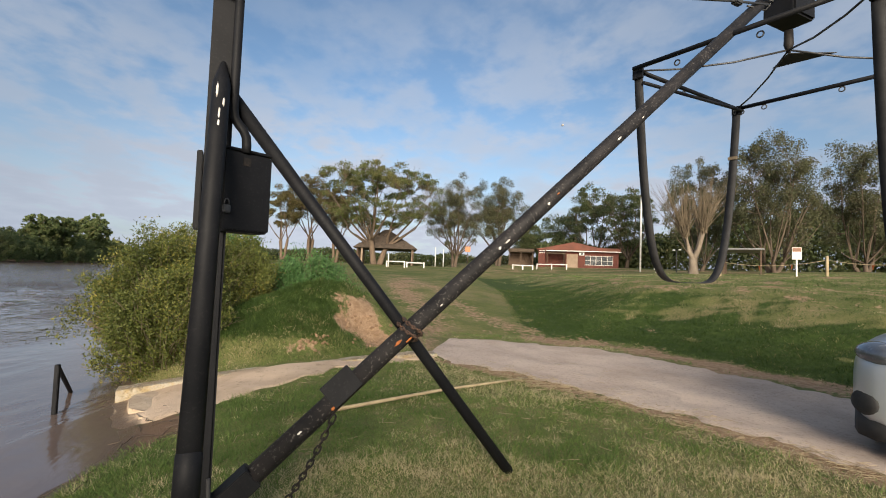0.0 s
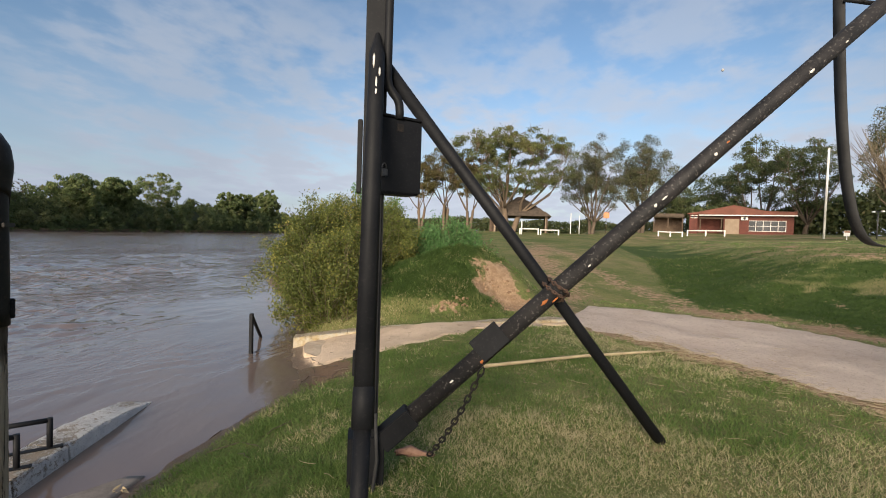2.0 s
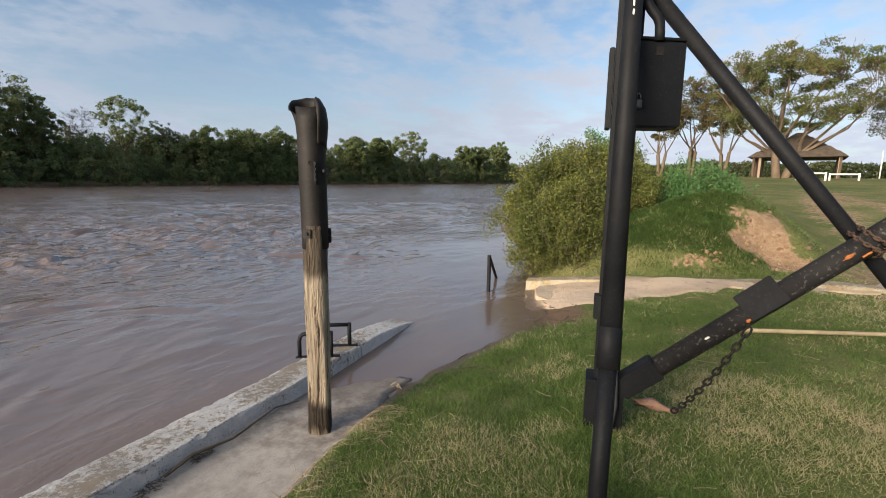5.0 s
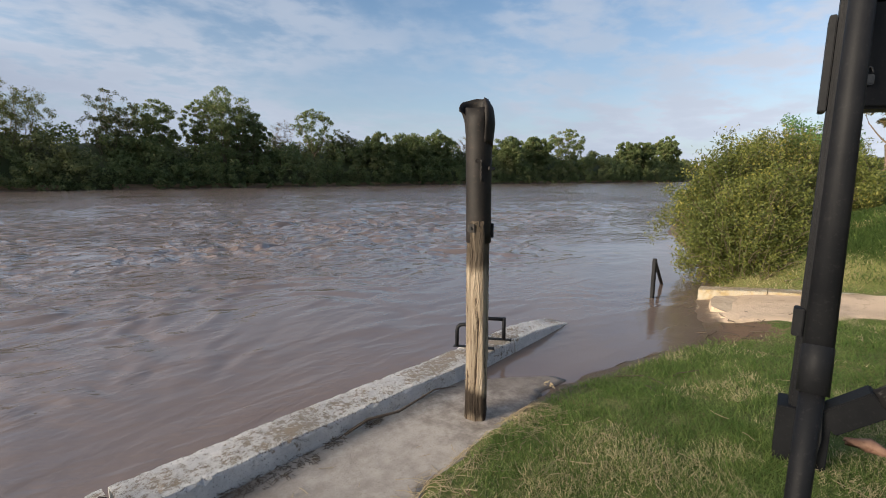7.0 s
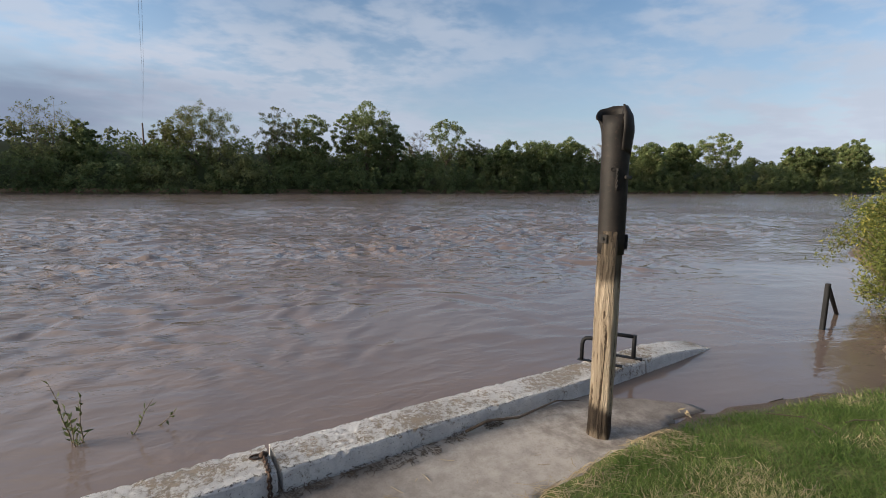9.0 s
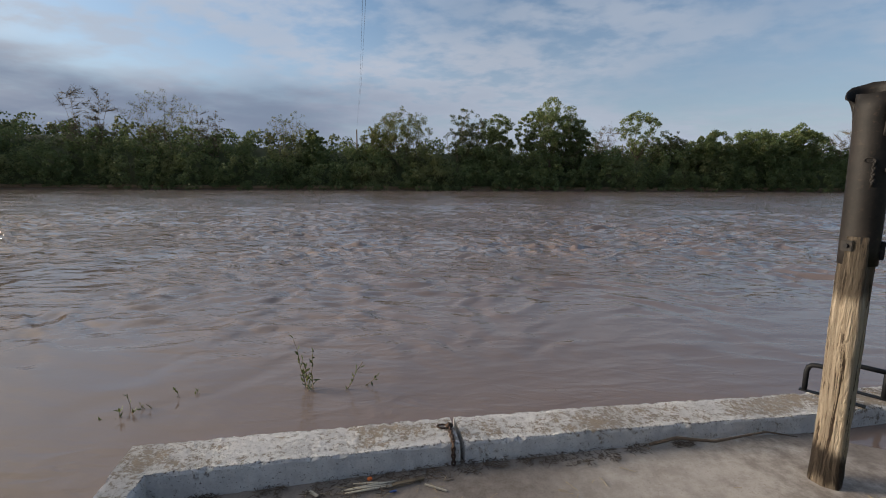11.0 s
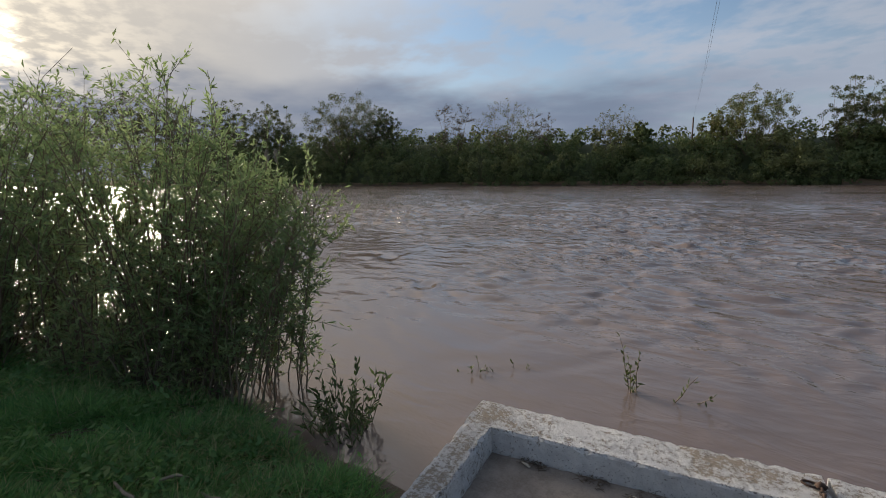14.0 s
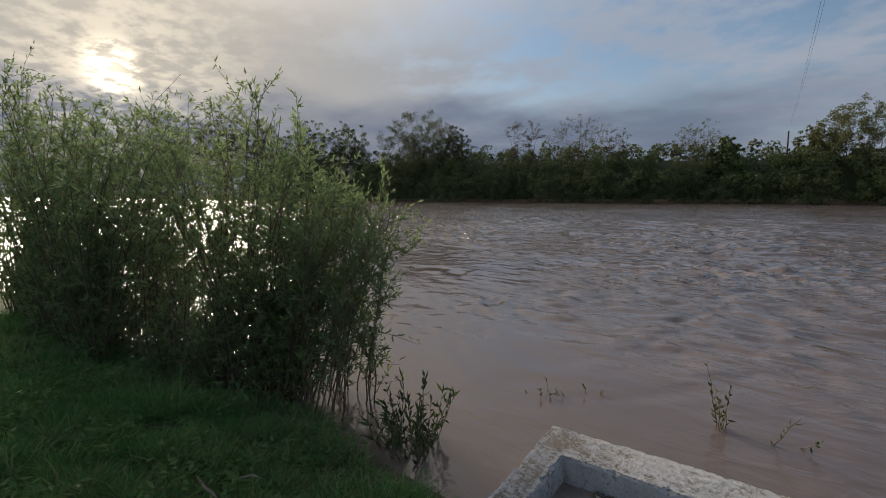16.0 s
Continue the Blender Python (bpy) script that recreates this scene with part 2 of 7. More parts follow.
def m_pad(k, b, p):
    n1, n2, n3 = k.noise(p, 1.8, 5, 0.6), k.noise(p, 8.0, 7, 0.72), k.noise(p, 90.0, 3, 0.65)
    c = k.mix(k.span(n2, 0.35, 0.65), (0.345, 0.302, 0.260), (0.46, 0.41, 0.36))
    c = k.mix(k.span(n3, 0.55, 0.7, 0.0, 0.5), c, (0.22, 0.18, 0.145))
    xyz = k.add("ShaderNodeSeparateXYZ")
    k.link(p, xyz.inputs[0])
    # darker brown towards the landing's corner and close to the waterline
    corner_dark = k.span(k.math("ADD", xyz.outputs[0], k.math("MULTIPLY", k.math("SUBTRACT", n1, 0.5), 2.2)), 1.7, 0.5)
    corner_dark = k.math("MAXIMUM", corner_dark, k.span(k.math("ADD", xyz.outputs[2], k.math("MULTIPLY", k.math("SUBTRACT", n2, 0.5), 0.05)), 0.045, 0.02))
    corner_dark = k.math("MULTIPLY", corner_dark, k.span(n2, 0.3, 0.6, 0.95, 0.7))
    c = k.mix(corner_dark, c, k.mix(k.span(n3, 0.3, 0.7), (0.13, 0.104, 0.086), (0.19, 0.156, 0.13)))
    # hair cracks
    v = k.add("ShaderNodeTexVoronoi")
    v.feature = "DISTANCE_TO_EDGE"
    v.inputs["Scale"].default_value = 0.9
    k.link(k.vmath("ADD", p, k.mapping(k.add("ShaderNodeTexNoise").outputs["Color"], (0.5, 0.5, 0))), v.inputs["Vector"])
    crack = k.span(v.outputs["Distance"], 0.0, 0.005, 1.0, 0.0)
    c = k.mix(k.math("MULTIPLY", crack, k.span(n1, 0.45, 0.55, 0.0, 0.12)), c, (0.08, 0.065, 0.05))
    k.put(b.inputs["Base Color"], c)
    k.put(b.inputs["Roughness"], k.span(corner_dark, 0.0, 1.0, 0.95, 0.7))
    bump(k, b, k.math("SUBTRACT", k.math("ADD", n2, k.math("MULTIPLY", n3, 0.5)), k.math("MULTIPLY", crack, 0.08)), 0.4, 0.006)


def m_leaf(dark, light, tip, thin=0.35):
    def build(k, b, p):
        rnd = k.add("ShaderNodeNewGeometry").outputs["Random Per Island"]
        big, bush_ = k.noise(p, 0.8, 3, 0.5), k.noise(p, 0.16, 3, 0.5)
        c = k.mix(rnd, dark, light)
        c = k.mix(k.span(bush_, 0.52, 0.66, 0.0, 0.45), c, tip)
        c = k.mix(k.span(bush_, 0.46, 0.34, 0.0, 0.55), c, dark)
        c = k.mix(k.math("MULTIPLY", k.span(big, 0.4, 0.7), k.span(rnd, 0.5, 1.0)), c, tip)
        k.put(b.inputs["Base Color"], c)
        b.inputs["Roughness"].default_value = 0.55
        b.inputs["Specular IOR Level"].default_value = 0.3
        # thin leaves let light through
        t = k.add("ShaderNodeBsdfTranslucent")
        k.put(t.inputs[0], k.mix(0.5, c, light))
        ms = k.add("ShaderNodeMixShader")
        ms.inputs[0].default_value = thin
        out = [n for n in k.tree.nodes if n.bl_idname == "ShaderNodeOutputMaterial"][0]
        k.link(b.outputs[0], ms.inputs[1])
        k.link(t.outputs[0], ms.inputs[2])
        k.link(ms.outputs[0], out.inputs[0])
    return build


def m_blade(dark, light, straw, dry_share):
    def build(k, b, p):
        rnd = k.add("ShaderNodeNewGeometry").outputs["Random Per Island"]
        n0, n1 = k.noise(p, 0.45, 4, 0.6), k.noise(p, 2.2, 4, 0.6)
        c = k.mix(rnd, dark, light)
        amount = k.math("MULTIPLY", k.math("ADD", k.span(n0, 0.48, 0.62), k.span(n1, 0.52, 0.68)), dry_share)
        pick = k.span(k.math("ADD", k.math("FRACT", k.math("MULTIPLY", rnd, 17.3)), amount), 0.95, 1.1)
        c = k.mix(k.span(k.math("ADD", k.math("MULTIPLY", n0, 0.6), k.math("MULTIPLY", n1, 0.4)), 0.52, 0.40, 0.0, 0.55), c, dark)
        c = k.mix(pick, c, straw)
        k.put(b.inputs["Base Color"], c)
        t = k.add("ShaderNodeBsdfTranslucent")
        k.put(t.inputs[0], c)
        ms = k.add("ShaderNodeMixShader")
        ms.inputs[0].default_value = 0.35
        out = [n for n in k.tree.nodes if n.bl_idname == "ShaderNodeOutputMaterial"][0]
        k.link(b.outputs[0], ms.inputs[1])
        k.link(t.outputs[0], ms.inputs[2])
        k.link(ms.outputs[0], out.inputs[0])
    return build


def m_two(c1, c2, scale=6.0, fine=60.0, fleck=None, amount=0.4, relief=0.3, dist=0.005, stretch=(1, 1, 1)):
    def build(k, b, p):
        q = k.mapping(p, stretch)
        n1, n2 = k.noise(q, scale, 5, 0.6), k.noise(q, fine, 4, 0.6)
        c = k.mix(k.span(n1, 0.3, 0.7), c1, c2)
        if fleck:
            c = k.mix(k.span(n2, 0.56, 0.68, 0.0, amount), c, fleck)
        k.put(b.inputs["Base Color"], c)
        bump(k, b, k.math("ADD", n1, k.math("MULTIPLY", n2, 0.5)), relief, dist)
    return build


def m_curb_paint(white, pale, soil1, soil2):
    def build(k, b, p):
        n1, n2, n3 = k.noise(p, 1.6, 5, 0.65), k.noise(p, 30.0, 9, 0.85), k.noise(p, 150.0, 3, 0.65)
        n4 = k.noise(p, 7.0, 6, 0.7)
        mid = k.add("ShaderNodeAttribute", attribute_name="worn").outputs["Fac"]
        paint = k.mix(k.span(n4, 0.35, 0.65), white, pale)
        paint = k.mix(k.span(n3, 0.5, 0.75, 0.0, 0.35), paint, soil2)
        raw = k.mix(k.span(n3, 0.35, 0.65), soil1, soil2)
        raw = k.mix(k.span(n4, 0.45, 0.65, 0.0, 0.6), raw, (0.30, 0.235, 0.17))
        patchy = k.math("ADD", k.math("MULTIPLY", k.math("SUBTRACT", n1, 0.5), 0.5), k.math("MULTIPLY", k.math("SUBTRACT", n4, 0.5), 0.35))
        worn = k.math("ADD", k.math("ADD", k.math("MULTIPLY", mid, 0.10), patchy), n2)
        c = k.mix(k.span(worn, 0.595, 0.63), paint, raw)
        # dark crust where the edges have crumbled
        rim = k.math("MULTIPLY", k.span(mid, 0.02, 0.12), k.span(mid, 0.6, 0.2))
        pits = k.span(k.math("ADD", k.noise(p, 75.0, 5, 0.75), k.math("MULTIPLY", rim, 0.06)), 0.60, 0.64)
        c = k.mix(k.math("MULTIPLY", pits, 0.85), c, (0.085, 0.070, 0.058))
        k.put(b.inputs["Base Color"], c)
        h = k.math("ADD", k.math("ADD", n2, n3), k.math("SUBTRACT", k.math("MULTIPLY", k.span(worn, 0.55, 0.63, 1.0, 0.0), 0.6), pits))
        bump(k, b, h, 0.8, 0.012)
    return build


def m_wood_post(k, b, p):
    grain = k.noise(k.mapping(p, (1, 1, 0.06)), 34.0, 6, 0.7, 0.9)
    big = k.noise(k.mapping(p, (1, 1, 0.25)), 7.0, 4, 0.6)
    c = k.mix(k.span(grain, 0.35, 0.7), (0.55, 0.455, 0.345), (0.31, 0.23, 0.16))
    c = k.mix(k.span(big, 0.5, 0.75, 0, 0.6), c, (0.52, 0.42, 0.30))
    c = k.mix(k.span(grain, 0.56, 0.61), c, (0.045, 0.031, 0.021))
    z = k.add("ShaderNodeSeparateXYZ")
    k.link(p, z.inputs[0])
    zz = k.math("ADD", z.outputs[2], k.math("MULTIPLY", k.math("SUBTRACT", big, 0.5), 0.25))
    char = k.math("SUBTRACT", 1.0, k.span(zz, 0.16, 0.24))
    soot = k.span(zz, 0.98, 1.07)
    c = k.mix(k.math("MAXIMUM", k.math("MULTIPLY", k.math("MULTIPLY", char, k.span(zz, 0.0, 0.06, 0.5, 1.0)), 0.97), k.math("MULTIPLY", soot, 0.8)), c, (0.035, 0.026, 0.02))
    k.put(b.inputs["Base Color"], c)
    bump(k, b, k.math("SUBTRACT", 1.0, k.span(grain, 0.3, 0.66)), 1.0, 0.02)


MAT = {}


def mats():
    M = MAT
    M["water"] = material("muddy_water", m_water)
    M["ground"] = material("grass_and_soil", m_ground, 0.95, spec=0.15)
    M["road"] = material("packed_gravel", m_road, 0.95, spec=0.2)
    M["ramp"] = material("muddy_concrete", m_ramp, 0.9, spec=0.3)
    M["pad"] = material("worn_concrete", m_pad, 0.92, spec=0.3)
    M["curb"] = material("peeling_white_paint_on_concrete", m_curb_paint((0.56, 0.545, 0.54), (0.72, 0.70, 0.68), (0.185, 0.155, 0.125), (0.34, 0.295, 0.25)), 0.9)
    M["yellow_curb"] = material("yellowed_white_curb_paint", m_curb_paint((0.47, 0.43, 0.35), (0.44, 0.33, 0.17), (0.30, 0.23, 0.16), (0.38, 0.31, 0.225)), 0.9)
    M["black"] = material("chipped_black_paint", m_two((0.0062, 0.0068, 0.0088), (0.011, 0.0115, 0.0135), 5, 70, (0.034, 0.033, 0.034), 0.3, 0.25, 0.003), 0.6, spec=0.18)
    M["chip"] = material("bare_white_primer", m_two((0.70, 0.68, 0.64), (0.55, 0.52, 0.47), 30, 90), 0.8)
    M["rust"] = material("orange_rust", m_two((0.42, 0.14, 0.035), (0.25, 0.08, 0.025), 30, 90), 0.9)
    M["rust_dark"] = material("dark_rusty_steel", m_two((0.075, 0.042, 0.028), (0.035, 0.025, 0.02), 30, 120, (0.20, 0.09, 0.04), 0.6), 0.9)
    M["strap"] = material("black_webbing", m_two((0.010, 0.010, 0.011), (0.022, 0.022, 0.024), 8, 120, (0.06, 0.06, 0.06), 0.3, 0.4, 0.002), 0.75)
    M["cable"] = material("steel_cable", m_two((0.05, 0.05, 0.055), (0.10, 0.10, 0.10), 20, 200), 0.5, 0.6)
    M["post"] = material("weathered_post_wood", m_wood_post, 0.85, spec=0.2)
    M["sleeve"] = material("burnt_black_pipe", m_two((0.010, 0.0095, 0.0095), (0.024, 0.0205, 0.019), 6, 50, (0.055, 0.040, 0.03), 0.4, 0.4, 0.004), 0.6, spec=0.2)
    M["brick_wall"] = material("red_painted_wall", m_two((0.125, 0.040, 0.028), (0.090, 0.030, 0.023), 1.5, 12), 0.9)
    M["roof_tile"] = material("red_roof_sheet", m_two((0.165, 0.060, 0.040), (0.12, 0.047, 0.032), 0.9, 8), 0.85)
    M["thatch"] = material("dark_thatch", m_two((0.055, 0.042, 0.032), (0.10, 0.075, 0.055), 2.5, 25, (0.14, 0.11, 0.08), 0.4, 0.6, 0.05), 1.0)
    M["grey_sheet"] = material("grey_roof_sheet", m_two((0.23, 0.235, 0.24), (0.17, 0.17, 0.175), 1.5, 14), 0.6)
    M["timber"] = material("dark_timber", m_two((0.07, 0.045, 0.03), (0.11, 0.075, 0.05), 4, 40), 0.9)
    M["white"] = material("white_paint", m_two((0.72, 0.71, 0.68), (0.62, 0.60, 0.56), 2, 30), 0.7)
    M["tan_wall"] = material("tan_plaster", m_two((0.29, 0.22, 0.16), (0.24, 0.18, 0.13), 1.5, 12), 0.9)
    M["glass"] = material("dark_window_glass", m_two((0.03, 0.035, 0.04), (0.05, 0.055, 0.06), 1, 5, relief=0.02), 0.15, spec=0.25)
    M["bark"] = material("brown_bark", m_two((0.075, 0.055, 0.04), (0.13, 0.098, 0.07), 3, 25, (0.04, 0.03, 0.022), 0.5, 0.6, 0.02, (1, 1, 0.3)), 0.95)
    M["pale_bark"] = material("pale_bark", m_two((0.165, 0.118, 0.080), (0.110, 0.080, 0.056), 3, 25, (0.06, 0.042, 0.03), 0.5, 0.6, 0.02, (1, 1, 0.3)), 0.95)
    M["grey_bark"] = material("pale_grey_bark", m_two((0.27, 0.225, 0.175), (0.17, 0.135, 0.10), 3, 25, (0.09, 0.065, 0.05), 0.5, 0.6, 0.02, (1, 1, 0.3)), 0.95)
    M["worn_black"] = material("worn_brownish_black_paint", m_two((0.011, 0.011, 0.0125), (0.026, 0.024, 0.025), 5, 55, (0.16, 0.15, 0.14), 0.5, 0.3, 0.003), 0.6, spec=0.2)
    M["blade_bank"] = material("bank_grass_blades", m_blade((0.080, 0.200, 0.062), (0.225, 0.410, 0.125), (0.42, 0.40, 0.20), 0.25), 0.6, spec=0.2)
    M["weed"] = material("broad_weed_leaves", m_leaf((0.08, 0.18, 0.06), (0.17, 0.30, 0.10), (0.24, 0.30, 0.11), 0.5), 0.5)
    M["soil"] = material("crumbly_brown_soil", m_two((0.36, 0.245, 0.155), (0.19, 0.118, 0.072), 9.0, 60.0, (0.12, 0.08, 0.05), 0.4, 0.7, 0.012), 0.95, spec=0.15)
    M["slab"] = material("cream_broken_concrete", m_two((0.58, 0.46, 0.33), (0.44, 0.335, 0.235), 6, 40, (0.22, 0.16, 0.11), 0.5, 0.6, 0.01), 0.9)
    M["twig"] = material("grey_brown_twigs", m_two((0.13, 0.10, 0.065), (0.19, 0.15, 0.10), 3, 30), 0.95)
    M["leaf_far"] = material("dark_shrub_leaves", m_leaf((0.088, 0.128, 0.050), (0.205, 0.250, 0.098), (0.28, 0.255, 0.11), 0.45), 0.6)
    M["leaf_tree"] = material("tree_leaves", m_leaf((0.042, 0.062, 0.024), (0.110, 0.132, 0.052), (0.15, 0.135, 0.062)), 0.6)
    M["leaf_warm"] = material("sunlit_spring_leaves", m_leaf((0.075, 0.100, 0.032), (0.175, 0.190, 0.064), (0.24, 0.195, 0.085)), 0.6)
    M["leaf_willow"] = material("olive_willow_leaves", m_leaf((0.060, 0.070, 0.036), (0.135, 0.138, 0.070), (0.18, 0.150, 0.085)), 0.6)
    M["leaf_russet"] = material("russet_spring_leaves", m_leaf((0.075, 0.070, 0.026), (0.150, 0.130, 0.048), (0.21, 0.135, 0.06)), 0.6)
    M["leaf_shrub"] = material("dark_lance_leaves", m_leaf((0.050, 0.080, 0.030), (0.120, 0.160, 0.058), (0.17, 0.19, 0.07), 0.35), 0.45)
    M["leaf_bush"] = material("yellow_green_bush_leaves", m_leaf((0.052, 0.074, 0.019), (0.190, 0.205, 0.048), (0.40, 0.335, 0.08)), 0.6)
    M["leaf_near"] = material("riverside_willow_leaves", m_leaf((0.140, 0.215, 0.095), (0.280, 0.365, 0.160), (0.34, 0.33, 0.16), 0.54), 0.55)
    M["blade"] = material("grass_blades", m_blade((0.062, 0.122, 0.026), (0.225, 0.290, 0.088), (0.50, 0.43, 0.26), 0.55), 0.6, spec=0.2)
    M["blade_lush"] = material("lush_grass_blades", m_blade((0.032, 0.066, 0.014), (0.082, 0.125, 0.032), (0.24, 0.21, 0.10), 0.16), 0.6, spec=0.2)
    M["straw"] = material("dry_straw", m_two((0.42, 0.34, 0.21), (0.31, 0.24, 0.15), 8, 60), 0.9)
    M["car_paint"] = material("silver_grey_car_paint", m_two((0.42, 0.45, 0.49), (0.45, 0.48, 0.52), 2, 20, relief=0.01), 0.28, 0.5)
    M["rubber"] = material("black_rubber", m_two((0.015, 0.015, 0.016), (0.03, 0.03, 0.03), 8, 60), 0.8)
    M["lamp_glass"] = material("headlight_glass", m_two((0.16, 0.18, 0.21), (0.10, 0.11, 0.13), 4, 14, (0.5, 0.52, 0.55), 0.5, relief=0.02), 0.05, 0.3)
    M["plume"] = material("pale_plume", m_two((0.55, 0.50, 0.40), (0.45, 0.40, 0.32), 10, 40), 0.9)
    M["clay"] = material("reddish_wood_chunk", m_two((0.22, 0.115, 0.08), (0.33, 0.20, 0.14), 12, 50, (0.15, 0.07, 0.05), 0.6, 0.8, 0.01), 0.9)
    M["orange_pale"] = material("faded_orange_paint", m_two((0.55, 0.24, 0.12), (0.48, 0.20, 0.10), 4, 20), 0.8)
    M["moon"] = material("moon_rock", m_two((0.36, 0.36, 0.36), (0.26, 0.26, 0.27), 0.12, 0.5), 1.0, spec=0.0)
    M["blue"] = material("blue_plastic", m_two((0.03, 0.07, 0.22), (0.04, 0.09, 0.26), 5, 20), 0.6)
    M["orange"] = material("orange_flag", m_two((0.85, 0.22, 0.05), (0.75, 0.18, 0.05), 5, 20), 0.8)


mats()


# ---- building helpers ----
def part(name, bm, mat, parent=None, label=""):
    me = bpy.data.meshes.new(name)
    bm.to_mesh(me)
    bm.free()
    me.materials.append(MAT[mat])
    ob = new(name, me)
    if parent:
        ob.parent = parent
    if label:
        tagged(ob, label)
    return ob


def thing(name, label, category, at=(0, 0, 0), rz=0.0, group="", kind=""):
    ob = new(name)
    ob.matrix_world = pose(*at, 0, 0, rz)
    return tagged(ob, label, category, group, kind)


def smooth(bm):
    for f in bm.faces:
        f.smooth = True
    return bm


def box(bm, lo, hi, bevel=0.0):
    vs = bmesh.ops.create_cube(bm, size=1)["verts"]
    for v in vs:
        v.co = Vector([(lo[i] + hi[i]) / 2 + v.co[i] * (hi[i] - lo[i]) for i in range(3)])
    if bevel:
        bmesh.ops.bevel(bm, geom=list({e for v in vs for e in v.link_edges}), offset=bevel, segments=2, affect="EDGES")
    return bm


def boxm(lo, hi, bevel=0.0):
    return box(bmesh.new(), lo, hi, bevel)


def tube(bm, pts, radii, n=10, caps=True):
    """A swept tube through pts."""
    pts = [Vector(p) for p in pts]
    rings, side = [], None
    for i, p in enumerate(pts):
        d = (pts[min(i + 1, len(pts) - 1)] - pts[max(i - 1, 0)]).normalized()
        if side is None:
            side = d.cross(Vector((0, 0, 1)) if abs(d.z) < 0.9 else Vector((1, 0, 0))).normalized()
        side = (side - d * side.dot(d)).normalized()
        other = d.cross(side)
        r = radii[i] if isinstance(radii, (list, tuple)) else radii
        rings.append([bm.verts.new(p + (side * math.cos(a) + other * math.sin(a)) * r) for a in [2 * math.pi * j / n for j in range(n)]])
    for a, b in zip(rings, rings[1:]):
        for j in range(n):
            bm.faces.new((a[j], a[(j + 1) % n], b[(j + 1) % n], b[j])).smooth = True
    if caps:
        bm.faces.new(rings[0][::-1])
        bm.faces.new(rings[-1])
    return bm


def tubem(pts, radii, n=10):
    return tube(bmesh.new(), pts, radii, n)


def mesh_np(name, verts, faces, mat, parent=None):
    """A mesh from numpy arrays of vertices and quads (or triangles)."""
    me = bpy.data.meshes.new(name)
    n, m = faces.shape
    me.vertices.add(len(verts))
    me.vertices.foreach_set("co", np.asarray(verts, np.float32).ravel())
    me.loops.add(n * m)
    me.loops.foreach_set("vertex_index", np.asarray(faces, np.int32).ravel())
    me.polygons.add(n)
    me.polygons.foreach_set("loop_start", np.arange(0, n * m, m, dtype=np.int32))
    me.polygons.foreach_set("use_smooth", np.ones(n, bool))
    me.update(calc_edges=True)
    me.materials.append(MAT[mat])
    ob = new(name, me)
    if parent:
        ob.parent = parent
    return ob


def unit(v):
    return v / np.maximum(np.linalg.norm(v, axis=1, keepdims=True), 1e-9)


def leaves(name, rng, pos, along, length, width, mat, parent=None, fold=0.25, simple=False):
    """One pointed leaf of two halves (or one plain blade) at every pos, growing along."""
    n = len(pos)
    along = unit(along)
    side = unit(np.cross(along, rng.normal(size=(n, 3))))
    nor = np.cross(side, along)
    L = (length * rng.uniform(0.65, 1.3, n))[:, None]
    W = (width * rng.uniform(0.7, 1.25, n))[:, None]
    if simple:
        v = np.stack([pos - side * W * 0.5, pos + side * W * 0.5, pos + along * L], 1).reshape(-1, 3)
        return mesh_np(name, v, np.arange(n * 3).reshape(n, 3), mat, parent)
    a, mid = pos, pos + along * L * 0.45
    v = np.stack([a, mid + side * W * 0.5 + nor * W * fold, pos + along * L - nor * L * 0.08, mid - side * W * 0.5 + nor * W * fold], 1).reshape(-1, 3)
    f = np.arange(n * 4).reshape(n, 4)
    return mesh_np(name, v, f, mat, parent)


def rods(paths, n=5):
    """Tapered rods as numpy: paths of (points, radii). Returns verts and quads."""
    V, F, base = [], [], 0
    ang = np.arange(n) * 2 * math.pi / n
    for pts, rad in paths:
        pts = np.asarray(pts, float)
        d = unit(np.gradient(pts, axis=0))
        ref = np.where(np.abs(d[:, 2:3]) < 0.9, np.array([[0, 0, 1.0]]), np.array([[1.0, 0, 0]]))
        s = unit(np.cross(d, ref))
        o = np.cross(d, s)
        ring = pts[:, None] + (s[:, None] * np.cos(ang)[None, :, None] + o[:, None] * np.sin(ang)[None, :, None]) * np.asarray(rad)[:, None, None]
        V.append(ring.reshape(-1, 3))
        k = len(pts)
        i = (np.arange(k - 1)[:, None] * n + np.arange(n)[None]).ravel()
        j = (np.arange(k - 1)[:, None] * n + (np.arange(n)[None] + 1) % n).ravel()
        F.append(np.stack([i, j, j + n, i + n], 1) + base)
        base += k * n
    return np.concatenate(V), np.concatenate(F)


def cards(name, rng, pos, nor, size, mat, parent=None, jitter=0.55, slim=0.7):
    """Leaf tufts: three-cornered blades that face outwards along nor, more or less."""
    n = len(pos)
    nor = unit(nor + rng.normal(size=(n, 3)) * jitter)
    along = unit(np.cross(nor, rng.normal(size=(n, 3))))
    side = np.cross(nor, along)
    L = (size * rng.uniform(0.55, 1.35, n))[:, None]
    v = np.stack([pos - side * L * slim * 0.5 - along * L * 0.35, pos + side * L * slim * 0.5 - along * L * 0.25, pos + along * L * 0.65], 1).reshape(-1, 3)
    return mesh_np(name, v, np.arange(n * 3).reshape(n, 3), mat, parent)


